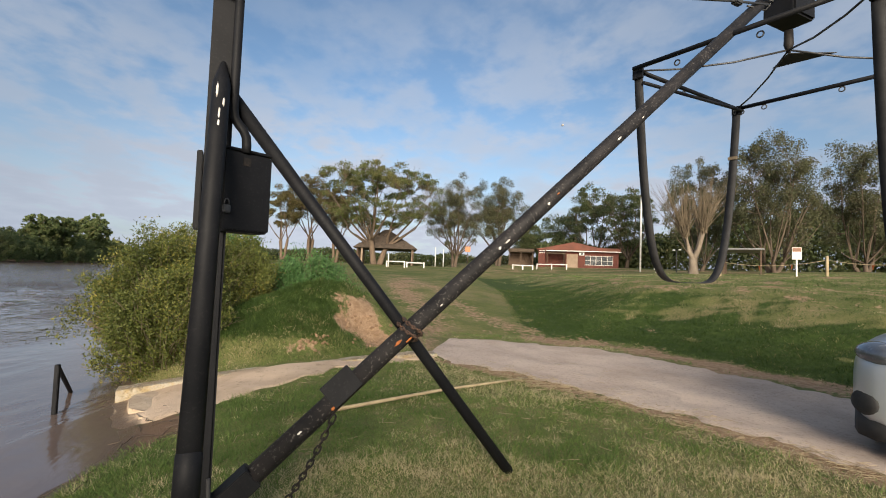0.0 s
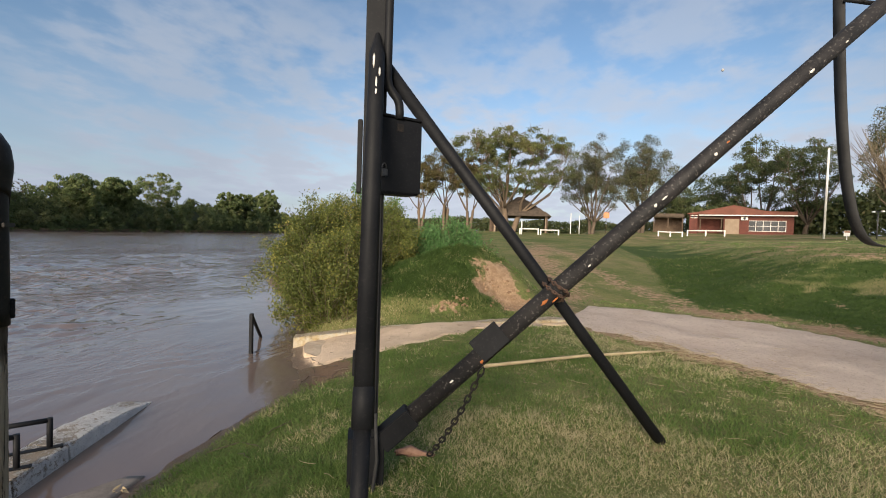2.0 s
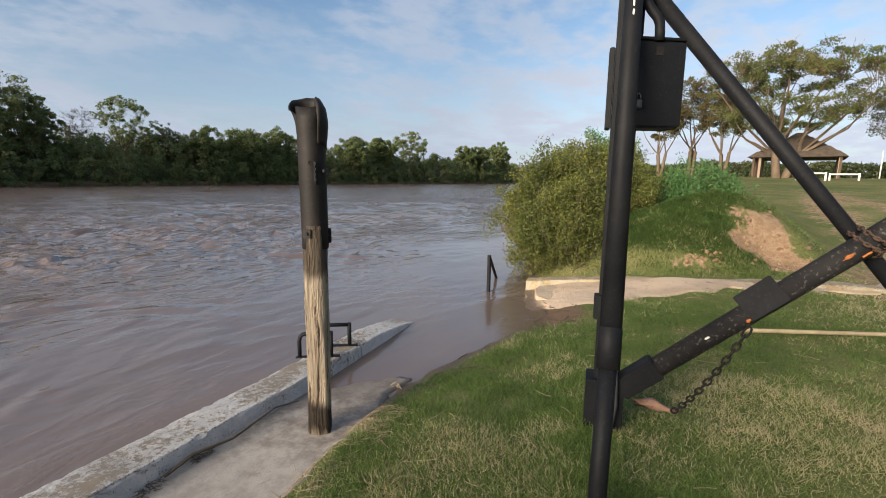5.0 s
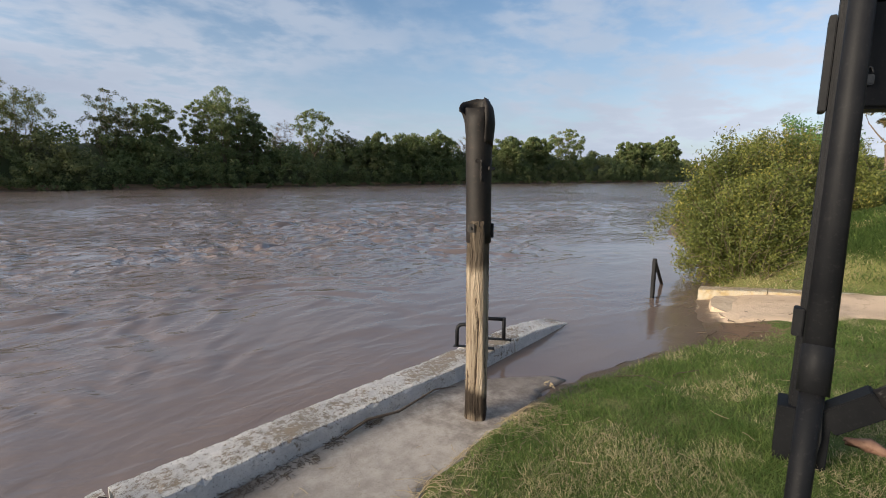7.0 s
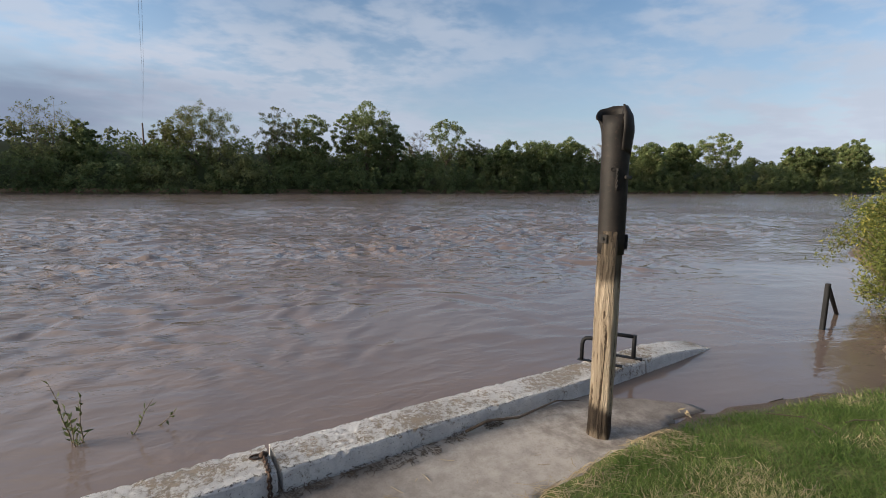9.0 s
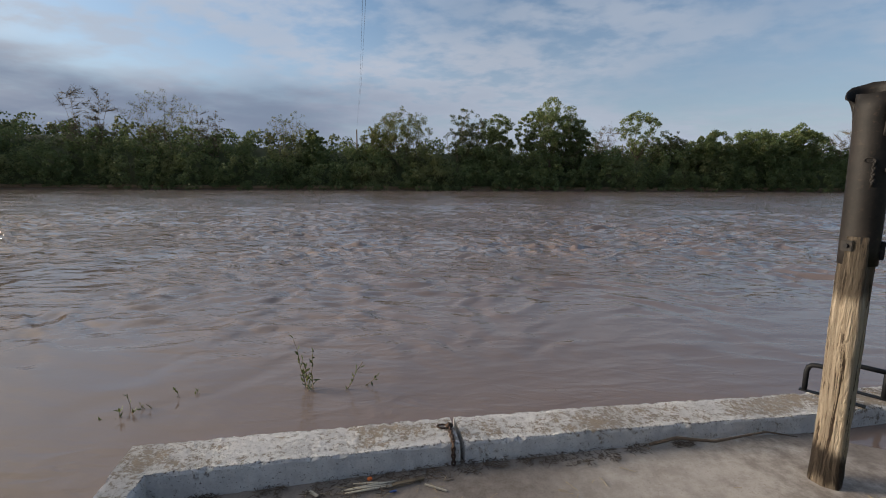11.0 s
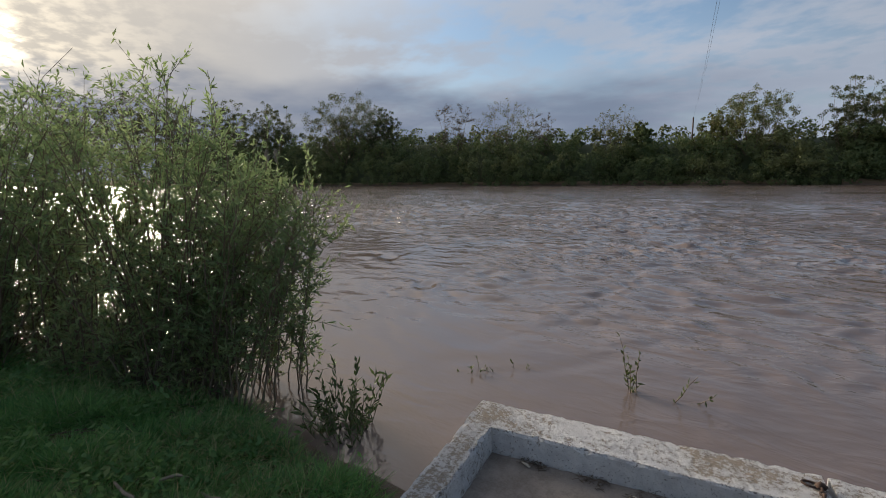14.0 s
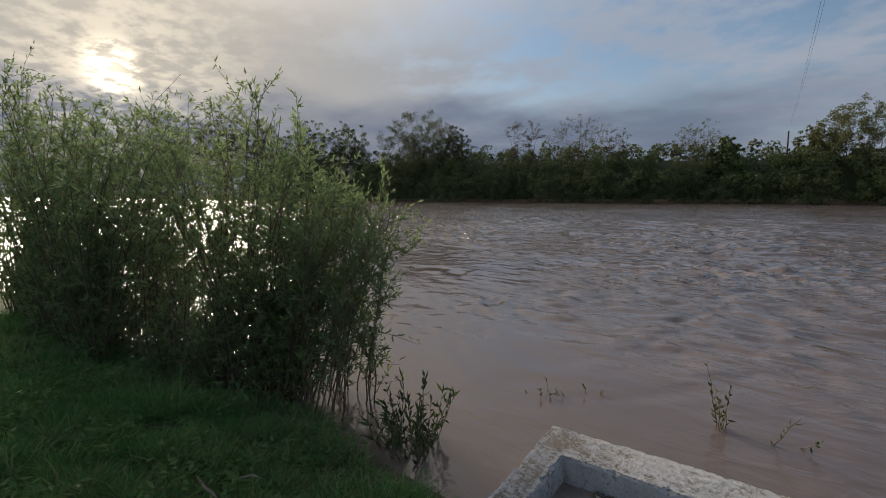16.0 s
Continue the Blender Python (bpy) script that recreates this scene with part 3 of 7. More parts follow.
def lobes(rng, centres, radii, per, flat=0.75, fill=0.55):
    """Points and outward directions on many small leafy lobes."""
    n = len(centres)
    c, r = np.repeat(centres, per, 0), np.repeat(radii, per)[:, None]
    d = unit(rng.normal(size=(n * per, 3)) + np.array([0, 0, 0.25]))
    q = rng.uniform(fill, 1.0, n * per)[:, None] ** 0.5
    wob = 1 + 0.22 * np.sin(d[:, :1] * 5 + c[:, :1] * 3) * np.sin(d[:, 2:] * 6 + c[:, 1:2] * 2)
    return c + d * q * r * wob * np.array([1, 1, flat]), d


def crown_tree(name, label, at, height, width, seed, base=0.35, leaf="leaf_tree", bark="bark", clumps=40, lobe=0.16, per=220, size=0.22, stems=1, thick=0.02, flat=0.7, top=0.0, group="", twigs=0, airy=0.5):
    """A trunk that forks into limbs, each limb ending in leafy lobes. base: where the crown begins; top > 0 flattens the crown like an umbrella."""
    rng = np.random.default_rng(seed)
    root = thing(name, label, "tree", at, group=group)
    w, c0 = width / 2, height * base
    ch = (height - c0) / 2
    centres = []
    while len(centres) < clumps:
        d = unit(rng.normal(size=(1, 3)))[0]
        q = rng.uniform(airy, 1.0) ** 0.6
        p = d * q
        if top and p[2] < -0.75 + 0.75 * (p[0] ** 2 + p[1] ** 2):
            continue
        p[2] = math.copysign(abs(p[2]) ** (1.0 - 0.45 * top), p[2])
        R = w * lobe * 2
        centres.append((p[0] * (w - R * 0.3), p[1] * (w - R * 0.3), c0 + ch + p[2] * (ch - R * flat * 0.6)))
    centres = np.array(centres)
    radii = w * lobe * 2 * rng.uniform(0.6, 1.15, clumps)
    P = []
    forks = []
    for k in range(stems):
        a = 6.283 * k / stems + rng.uniform(0, 1)
        lean = np.array([math.cos(a), math.sin(a), 0]) * w * 0.16 * (stems > 1)
        f = np.array([0, 0, c0 * (0.55 if stems == 1 else 0.8)]) + lean + rng.normal(size=3) * w * 0.03
        t = np.linspace(0, 1, 5)[:, None]
        P.append((np.array([lean[0] * 0.25, lean[1] * 0.25, -0.3]) * (1 - t) + f * t + np.cumsum(rng.normal(size=(5, 3)) * 0.012 * height * 0.3, 0) * t, np.linspace(thick, thick * 0.72, 5) * height))
        forks.append(P[-1][0][-1])
    # main limbs reach for clumps far apart; the other clumps hang on the nearest limb
    picked = [int(np.argmax(centres[:, 2]))]
    gap = np.linalg.norm(centres - centres[picked[0]], axis=1)
    while len(picked) < max(4, clumps // 9):
        picked.append(int(np.argmax(gap)))
        gap = np.minimum(gap, np.linalg.norm(centres - centres[picked[-1]], axis=1))
    spots, wide_at = [], []
    for m in picked:
        c = centres[m]
        f = forks[int(np.argmin([np.hypot(*(c - g)[:2]) + rng.uniform(0, w * 0.3) for g in forks]))]
        t = np.linspace(0, 1, 8)[:, None]
        bend = f * 0.45 + c * 0.55 + np.array([c[0] - f[0], c[1] - f[1], -0.25 * (c[2] - f[2])]) * (0.10 + 0.10 * top) + rng.normal(size=3) * w * 0.09
        p = f * (1 - t) ** 2 + 2 * bend * t * (1 - t) + c * t ** 2 + np.cumsum(rng.normal(size=(8, 3)), 0) * 0.02 * w * t
        rad = np.linspace(thick * 0.42, thick * 0.07, 8) * height
        P.append((p, rad))
        spots.extend(p[2:])
        wide_at.extend(rad[2:])
    spots, wide_at = np.array(spots), np.array(wide_at)
    for c, r in zip(centres, radii):
        away = np.linalg.norm(spots - c, axis=1) + np.maximum(spots[:, 2] - c[2], 0) * 1.5
        k = int(np.argmin(away))
        o = spots[k]
        t = np.linspace(0, 1, 4)[:, None]
        p = o * (1 - t) + c * t + np.array([0, 0, -0.12]) * r * 4 * t * (1 - t) + rng.normal(size=(4, 3)) * r * 0.12 * t
        P.append((p, np.linspace(wide_at[k] * 0.55, thick * 0.05 * height, 4)))
        for _ in range(5 + twigs):
            e = c + rng.normal(size=3) * r * np.array([0.6, 0.6, 0.5]) + np.array([0, 0, r * 0.3])
            q = p[rng.integers(1, 4)]
            P.append((np.array([q, e]), np.array([0.055, 0.018]) * thick * height * (2.6 if twigs > 5 else 1.0)))
    v, f = rods(P[:stems], 8)
    mesh_np("trunk", v, f, bark, root)
    v, f = rods(P[stems:], 3)
    mesh_np("branchwork", v, f, bark, root)
    if per:
        pos, nor = lobes(rng, centres, radii, per, flat, 0.2)
        cards("crown", rng, pos, nor, size, leaf, root, 0.8)
    return root


# ---- the ground, the river ----
SHORE_X = np.array([-600, -60, -15, -6, -4.3, -2.85, -2.2, -1.9, -1.45, -1.0, 0.0, 2.4, 3.1, 4.15, 4.96, 5.6, 6.4, 7.0, 8.2, 11.5, 14, 28, 80, 140, 220, 900])
SHORE_Y = np.array([-40, -6, -0.3, 1.2, 1.5, 2.1, 1.97, 1.97, 2.05, 1.98, 2.2, 2.85, 2.75, 2.62, 2.55, 2.65, 2.95, 3.3, 3.75, 5.6, 7.2, 13, 30, 50, 70, 180])
FAR_X = np.array([-600, -80, -30, 0, 20, 50, 90, 130, 200, 900])
FAR_Y = np.array([30, 55, 57, 60, 63, 66, 67, 65, 80, 260])
# far edge of the road, from the track's mouth back past the car
EDGE = [(40.0, -9.0), (20.0, -5.4), (12.0, -3.4), (9.6, -3.4), (9.2, -4.6), (6.9, -5.45), (5.55, -5.9), (2.5, -7.2), (-3.0, -9.0), (-40.0, -14.0)]


def lumps(x, y, seed, scale):
    """Cheap smooth relief: a sum of turned sine waves."""
    rng = np.random.default_rng(seed)
    z = np.zeros_like(x)
    for i in range(9):
        a, f = rng.uniform(0, 6.28), rng.uniform(0.6, 2.2) / scale
        z += np.sin((x * math.cos(a) + y * math.sin(a)) * f * 6.28 + rng.uniform(0, 6.28)) / (1 + i * 0.35)
    return z / 4.0


def step(v, a, b):
    t = np.clip((v - a) / (b - a), 0, 1)
    return t * t * (3 - 2 * t)


def edge_distance(x, y):
    """Metres beyond the road's far edge: positive on the embankment."""
    best, sign = np.full(x.shape, 1e9), np.ones(x.shape)
    for (ax, ay), (bx, by) in zip(EDGE, EDGE[1:]):
        dx, dy = bx - ax, by - ay
        t = np.clip(((x - ax) * dx + (y - ay) * dy) / (dx * dx + dy * dy), 0, 1)
        px, py = ax + t * dx - x, ay + t * dy - y
        d = np.hypot(px, py)
        s = np.sign((x - ax) * dy - (y - ay) * dx)
        near = d < best
        sign = np.where(near, s, sign)
        best = np.minimum(best, d)
    return -best * sign


def height(x, y):
    x, y = np.asarray(x, float), np.asarray(y, float)
    d = np.interp(x, SHORE_X, SHORE_Y) - y
    d = d + lumps(x, y, 3, 2.0) * 0.10 + lumps(x, y, 4, 0.55) * 0.045
    land = 0.34 * (1 - np.exp(-np.maximum(d, 0) / 1.0))
    z = np.where(d > 0, land, np.maximum(d * 0.22, -1.6))
    far = y - np.interp(x, FAR_X, FAR_Y)
    z = np.where(far > -8, np.maximum(z, np.minimum(far * 0.22, 1.4)), z)
    near = d > 0
    e = edge_distance(x, y)
    slope = 1.12 * step(e, 0.0, 4.6) + 0.046 * np.clip(e - 3, 0, 34)
    z = z + np.where(near, slope, 0)
    # the lawn rises with the track; the spur of land behind the bush
    rise = np.clip(x - 10.5, 0, 45)
    along = step(d, 0.3, 3.0) * (0.085 * np.minimum(rise, 9) + 0.028 * np.clip(rise - 9, 0, 36))
    z = z + np.where(near, along * (1 - step(e, -1.5, 3.5)), 0)
    # mound with a worn side
    m = np.exp(-(((x - 9.7) / 1.25) ** 2 + ((y - 0.95) / 1.15) ** 2))
    m2 = np.exp(-(((x - 9.3) / 0.9) ** 2 + ((y - 2.4) / 1.0) ** 2))
    z = z + np.where(near, 0.72 * m + 0.22 * m2 + 0.10 * m * lumps(x, y, 61, 0.6), 0)
    z = z + np.where(near, lumps(x, y, 5, 1.3) * 0.025 * step(d, 0, 1) + lumps(x, y, 6, 9.0) * 0.10 * step(e, 1, 8) + lumps(x, y, 8, 1.7) * 0.06 * step(e, 0.6, 2.0) * (1 - step(e, 9, 16)), 0)
    z = z - np.where(near, 0.34 * np.exp(-(((x - 8.55) / 0.36) ** 2 + ((y - 0.28) / 0.40) ** 2)), 0)
    # turf heaped behind the ramp's curb
    back = x - np.interp(y, [-0.9, -0.5, 0.5, 1.5, 2.5, 3.2], [8.05, 7.95, 7.70, 7.45, 7.15, 6.95])
    z = z + np.where(near, 0.34 * step(back, 0.0, 0.9) * step(y, -0.9, 0.2) * (1 - step(x, 12, 18)) * step(d, 0.0, 0.8), 0)
    # bed under the concrete landing
    pad = step(y, 0.6, 1.4) * step(x, -1.35, -1.0) * (1 - step(x, 2.6, 3.0)) * step(pad_edge(x, y), 0.0, 0.12)
    z = np.where(pad > 0, z * (1 - pad) + np.minimum(z, pad_top(x, y) - 0.06) * pad, z)
    return z


def pad_edge(x, y):
    """Positive on the concrete landing, negative on the grass beside it."""
    return y - np.interp(x, [-2, -0.2, 0.4, 0.9, 1.65, 2.18, 2.8, 3.1], [0.6, 0.6, 1.0, 1.75, 2.27, 2.42, 2.58, 2.72])


def pad_top(x, y):
    a = np.interp(x, [-1.4, 0.4, 2.4, 3.2], [0.052, 0.074, 0.033, 0.015])
    b = 0.035 - ((x - 2.55) * 0.53 + (y - 2.95) * 0.85) * 0.10
    return np.minimum(a, b)


def bare(x, y):
    """Where the turf is worn to soil."""
    d = np.interp(x, SHORE_X, SHORE_Y) - y
    e = edge_distance(x, y)
    v = 0.75 * step(d, 0.35, -0.1)
    v = np.maximum(v, 0.95 * np.exp(-((e - 0.05 - 0.25 * lumps(x, y, 27, 1.1)) / (0.42 + 0.2 * lumps(x, y, 28, 2.0))) ** 2) * step(x, 14, 8))
    wig = 0.25 * np.sin(x * 0.6)
    v = np.maximum(v, 0.62 * np.exp(-((y + 1.0 + 0.05 * (x - 9) + wig) / (0.55 + 0.02 * (x - 9))) ** 2) * step(x, 7.6, 9) * (1 - step(x, 20, 38)))
    v = np.maximum(v, 0.55 * np.exp(-((y + 3.3 - 0.15 * (x - 12) - wig) / 0.5) ** 2) * step(x, 9, 10) * (1 - step(x, 20, 34)))
    worn = lumps(x, y, 14, 0.9) * 0.5
    v = np.maximum(v, 1.0 * step(1.15 + worn - np.hypot((x - 8.80) / 0.55, (y - 0.36) / 0.40), 0, 0.5))
    v = np.maximum(v, 0.8 * step(0.9 + worn - np.hypot((x - 9.0) / 0.24, (y - 0.72) / 0.22), 0, 0.5))
    v = np.maximum(v, 0.7 * step(0.9 + worn - np.hypot((x - 7.85) / 0.16, (y - 1.25) / 0.40), 0, 0.5))
    v = np.maximum(v, 1.0 * step(1.05 + worn - np.hypot((x - 8.40) / 0.40, (y - 0.10) / 0.34), 0, 0.5))
    v = np.maximum(v, 0.72 * step(0.7 * lumps(x, y, 9, 3.3) + 0.9 * lumps(x * 0.6, y, 19, 1.1), -0.3, 0.55) * step(e, 2.2, 4.5))
    v = np.maximum(v, 0.35 * step(lumps(x, y, 12, 1.4), 0.35, 0.75))
    side = y - np.interp(x, [-12, -2, 2.4, 3.3, 3.95, 4.98, 5.9, 6.56, 7.3, 8.0], [-9.5, -5.6, -3.75, -3.42, -3.25, -2.72, -2.2, -1.9, -1.2, -0.75])
    v = np.maximum(v, 0.8 * np.exp(-((side - 0.05) / (0.30 + 0.12 * lumps(x, y, 23, 0.8))) ** 2) * step(-x, -8.2, -7.4))
    v = np.maximum(v, 1.0 * np.exp(-(((x - 5.5) / 0.5) ** 2 + ((y - 2.3) / 0.38) ** 2)))
    far = y - np.interp(x, FAR_X, FAR_Y)
    v = np.where(far > -10, 0.7, v)
    return v


def lush(x, y):
    """Where the grass grows thick and dark: the foot of the embankment, the mound, the upstream bank."""
    e = edge_distance(x, y)
    v = step(e, 0.1, 0.7) * (1 - step(e + 1.6 * lumps(x, y, 17, 2.6) + 0.9 * lumps(x, y, 18, 0.8), 1.6, 4.4)) * step(lumps(x, y, 15, 1.5) + 0.7 * lumps(x * 0.6, y, 16, 0.7), -1.1, -0.3)
    v = np.maximum(v, step(x, 7.6, 8.4) * (1 - step(x, 12, 20)) * step(y, 0.2, 1.2))
    return np.maximum(v, step(-x, 1.2, 2.0) * step(y, -3, -0.5) * 0.9)


def axis(fine_lo, fine_hi, pitch, far):
    mid = np.arange(fine_lo, fine_hi, pitch)
    out, s, v = [], pitch, 0.0
    while v < far:
        s *= 1.085
        v += s
        out.append(v)
    out = np.array(out)
    return np.concatenate([fine_lo - out[::-1], mid, fine_hi + out])


def sheet(name, xs, ys, zf, mat, label, keep=None):
    X, Y = np.meshgrid(xs, ys, indexing="ij")
    Z = zf(X, Y)
    nx, ny = X.shape
    i = (np.arange(nx - 1)[:, None] * ny + np.arange(ny - 1)[None])
    F = np.stack([i, i + ny, i + ny + 1, i + 1], -1).reshape(-1, 4)
    if keep is not None:
        F = F[keep(X, Y)[:-1, :-1].ravel()]
    ob = mesh_np(name, np.stack([X, Y, Z], -1).reshape(-1, 3), F, mat)
    return tagged(ob, label, name, kind="structure"), X, Y


ground, GX, GY = sheet("ground", axis(-7, 14, 0.13, 2600), axis(-9, 5, 0.13, 2600), height, "ground", "grassy river bank with worn patches of bare soil")
layer = ground.data.attributes.new("bare", "FLOAT", "POINT")
layer.data.foreach_set("value", bare(GX, GY).astype(np.float32).ravel())
layer = ground.data.attributes.new("lush", "FLOAT", "POINT")
layer.data.foreach_set("value", lush(GX, GY).astype(np.float32).ravel())

def ripples(x, y, r):
    """Height of the river's surface: many small short-crested waves in patches, laid flat along the near shore."""
    rng = np.random.default_rng(8)
    wx, wy = x + 0.9 * lumps(x, y, 51, 5.0) + 0.22 * lumps(x, y, 55, 1.3), y + 0.7 * lumps(x, y, 52, 5.0) + 0.16 * lumps(x, y, 56, 1.3)
    calm = 0.60 + 0.85 * lumps(x * 0.35, y, 53, 6.0) + 0.45 * lumps(x * 0.5, y, 54, 2.2)
    calm = np.clip(calm, 0.08, 1.5) * (0.32 + 1.25 * step(y, 4, 16))
    z = np.zeros_like(x)
    for i in range(80):
        wave = 0.11 * (0.95 / 0.11) ** (rng.uniform(0, 1) ** 0.85)
        a = math.pi / 2 + rng.normal() * 0.55
        seen = np.clip((wave / (r * np.where(r > 30, 0.02, np.where(r < 5, 0.016, 0.009))) - 2.0) / 2.0, 0, 1)
        z += 0.048 * wave / 6.283 * seen * np.sin((wx * math.cos(a) + wy * math.sin(a)) * 6.283 / wave + rng.uniform(0, 6.28))
    for i in range(14):
        wave = rng.uniform(1.4, 3.0)
        a = math.pi / 2 + rng.normal() * 0.7
        z += 0.016 * wave / 6.283 * step(y, 14, 30) * np.sin((wx * math.cos(a) + wy * math.sin(a)) * 6.283 / wave + rng.uniform(0, 6.28))
    d = y - np.interp(x, SHORE_X, SHORE_Y)
    return z * calm * (0.12 + 0.88 * step(d, 0.8, 3.2)) * (1 - step(r, 75, 95))


def river():
    rr = np.concatenate([[1.0, 1.4], 1.8 * 1.016 ** np.arange(64), 4.95 * 1.009 ** np.arange(202), 30 * 1.02 ** np.arange(55), 88 * 1.12 ** np.arange(1, 31)])
    az = np.radians(np.concatenate([np.arange(-180, -100, 7.0), np.arange(-95, 79, 0.29), np.arange(80, 181, 6.0)]))
    R, A = np.meshgrid(rr, az, indexing="ij")
    X, Y = 0.4 + R * np.sin(A), 0.5 + R * np.cos(A)
    Z = ripples(X, Y, R)
    nx, ny = X.shape
    i = (np.arange(nx - 1)[:, None] * ny + np.arange(ny - 1)[None])
    F = np.stack([i, i + 1, i + ny + 1, i + ny], -1).reshape(-1, 4)
    keep = (Y > np.interp(X, SHORE_X, SHORE_Y) - 1.5 - 0.08 * R) & (Y < np.interp(X, FAR_X, FAR_Y) + 3 + 0.05 * R)
    ob = mesh_np("water", np.stack([X, Y, Z], -1).reshape(-1, 3), F[keep[:-1, :-1].ravel()][:, ::-1], "water")
    return tagged(ob, "brown muddy river with ripples and eddies", "water", kind="structure")


river()

# packed gravel road beside the lawn
def road_grid():
    near = np.array([(-12.0, -9.5), (-2.0, -5.6), (2.4, -3.75), (3.3, -3.42), (3.95, -3.25), (4.98, -2.72), (5.9, -2.2), (6.56, -1.9), (7.3, -1.2), (8.0, -0.75)])
    far = np.array([(-13.5, -11.5), (-3.0, -8.6), (1.0, -7.4), (3.6, -6.4), (5.2, -5.8), (6.6, -5.25), (7.9, -4.7), (8.8, -4.0), (9.6, -2.7), (9.9, -1.5)])
    t = np.linspace(0, len(near) - 1, 320)
    k = np.arange(len(near))
    n = np.stack([np.interp(t, k, near[:, i]) for i in (0, 1)], 1)
    f = np.stack([np.interp(t, k, far[:, i]) for i in (0, 1)], 1)
    wob = lumps(n[:, 0] * 2, n[:, 1] * 2, 21, 1.1)[:, None] * 0.14 + lumps(n[:, 0], n[:, 1], 24, 0.28)[:, None] * 0.07
    wob2 = lumps(f[:, 0] * 2, f[:, 1] * 2, 22, 1.1)[:, None] * 0.16 + lumps(f[:, 0], f[:, 1], 25, 0.35)[:, None] * 0.10
    n, f = n + wob * np.array([[0.4, -0.9]]), f + wob2 * np.array([[0.4, -0.9]])
    u = np.linspace(0, 1, 40)[None, :, None]
    P = n[:, None] * (1 - u) + f[:, None] * u
    X, Y = P[..., 0], P[..., 1]
    rim = np.minimum(np.linspace(0, 1, 40), np.linspace(1, 0, 40))[None]
    Z = height(X, Y) + 0.030 * step(rim, 0, 0.05) - 0.012
    nx, ny = X.shape
    i = (np.arange(nx - 1)[:, None] * ny + np.arange(ny - 1)[None])
    F = np.stack([i, i + ny, i + ny + 1, i + 1], -1).reshape(-1, 4)
    return np.stack([X, Y, Z], -1).reshape(-1, 3), F


tagged(mesh_np("road", *road_grid(), "road"), "pale packed gravel road at the foot of a grass embankment", "road", kind="structure")

# ramp that runs down into the river behind the grass
def ramp_grid():
    left = np.array([(5.75, 2.95), (5.75, 2.45), (5.95, 1.9), (6.4, 1.32), (6.95, 0.80), (7.38, 0.15), (7.78, -0.80)])
    right = np.array([(6.7, 3.6), (6.85, 3.1), (7.03, 2.45), (7.30, 1.5), (7.56, 0.5), (7.70, 0.0), (7.95, -0.85)])
    t, k = np.linspace(0, 6, 60), np.arange(7)
    a = np.stack([np.interp(t, k, left[:, i]) for i in (0, 1)], 1)
    b = np.stack([np.interp(t, k, right[:, i]) for i in (0, 1)], 1)
    a = a + lumps(a[:, 0] * 2, a[:, 1] * 2, 31, 0.8)[:, None] * 0.12
    u = np.linspace(0, 1, 24)[None, :, None]
    P = a[:, None] * (1 - u) + b[:, None] * u
    X, Y = P[..., 0], P[..., 1]
    Z = height(X, Y) + 0.028 * step(np.linspace(0, 1, 24), 0, 0.08)[None] - 0.010
    i = (np.arange(59)[:, None] * 24 + np.arange(23)[None])
    return np.stack([X, Y, Z], -1).reshape(-1, 3), np.stack([i, i + 24, i + 25, i + 1], -1).reshape(-1, 4)


tagged(mesh_np("boat_ramp", *ramp_grid(), "ramp"), "muddy concrete boat ramp running into the river", "ramp", kind="structure")


def outer(x):
    return 2.775 + 0.2 * (x + 1.23)


def curb_z(x):
    """The curb's top falls gently, then dips under the water at its end."""
    return float(np.interp(x, [-1.3, 0.4, 1.5, 2.4, 3.0, 3.75, 4.2, 4.5, 4.9], [0.203, 0.190, 0.162, 0.126, 0.114, 0.105, 0.058, 0.004, -0.09]))


# concrete landing behind the curb
def landing():
    xs, ys = np.arange(-1.2, 3.4, 0.05), np.arange(-0.2, 3.6, 0.05)
    X, Y = np.meshgrid(xs, ys, indexing="ij")
    wob = lumps(X, Y, 41, 0.7) * 0.05
    ok = (pad_edge(X, Y) + wob > 0) & (Y < outer(X) - 0.1) & (X > -1.25 + 0.15 * (2.6 - Y) * 0.8)
    Z = pad_top(X, Y) + lumps(X, Y, 42, 0.5) * 0.004
    ny = X.shape[1]
    i = (np.arange(len(xs) - 1)[:, None] * ny + np.arange(ny - 1)[None])
    F = np.stack([i, i + ny, i + ny + 1, i + 1], -1).reshape(-1, 4)
    full = ok[:-1, :-1] & ok[1:, :-1] & ok[1:, 1:] & ok[:-1, 1:]
    ob = mesh_np("landing", np.stack([X, Y, Z], -1).reshape(-1, 3), F[full.ravel()], "pad")
    mod = ob.modifiers.new("slab", "SOLIDIFY")
    mod.thickness, mod.offset = 0.12, -1
    return tagged(ob, "worn concrete landing slab dipping into the water", "landing", kind="structure")


landing()


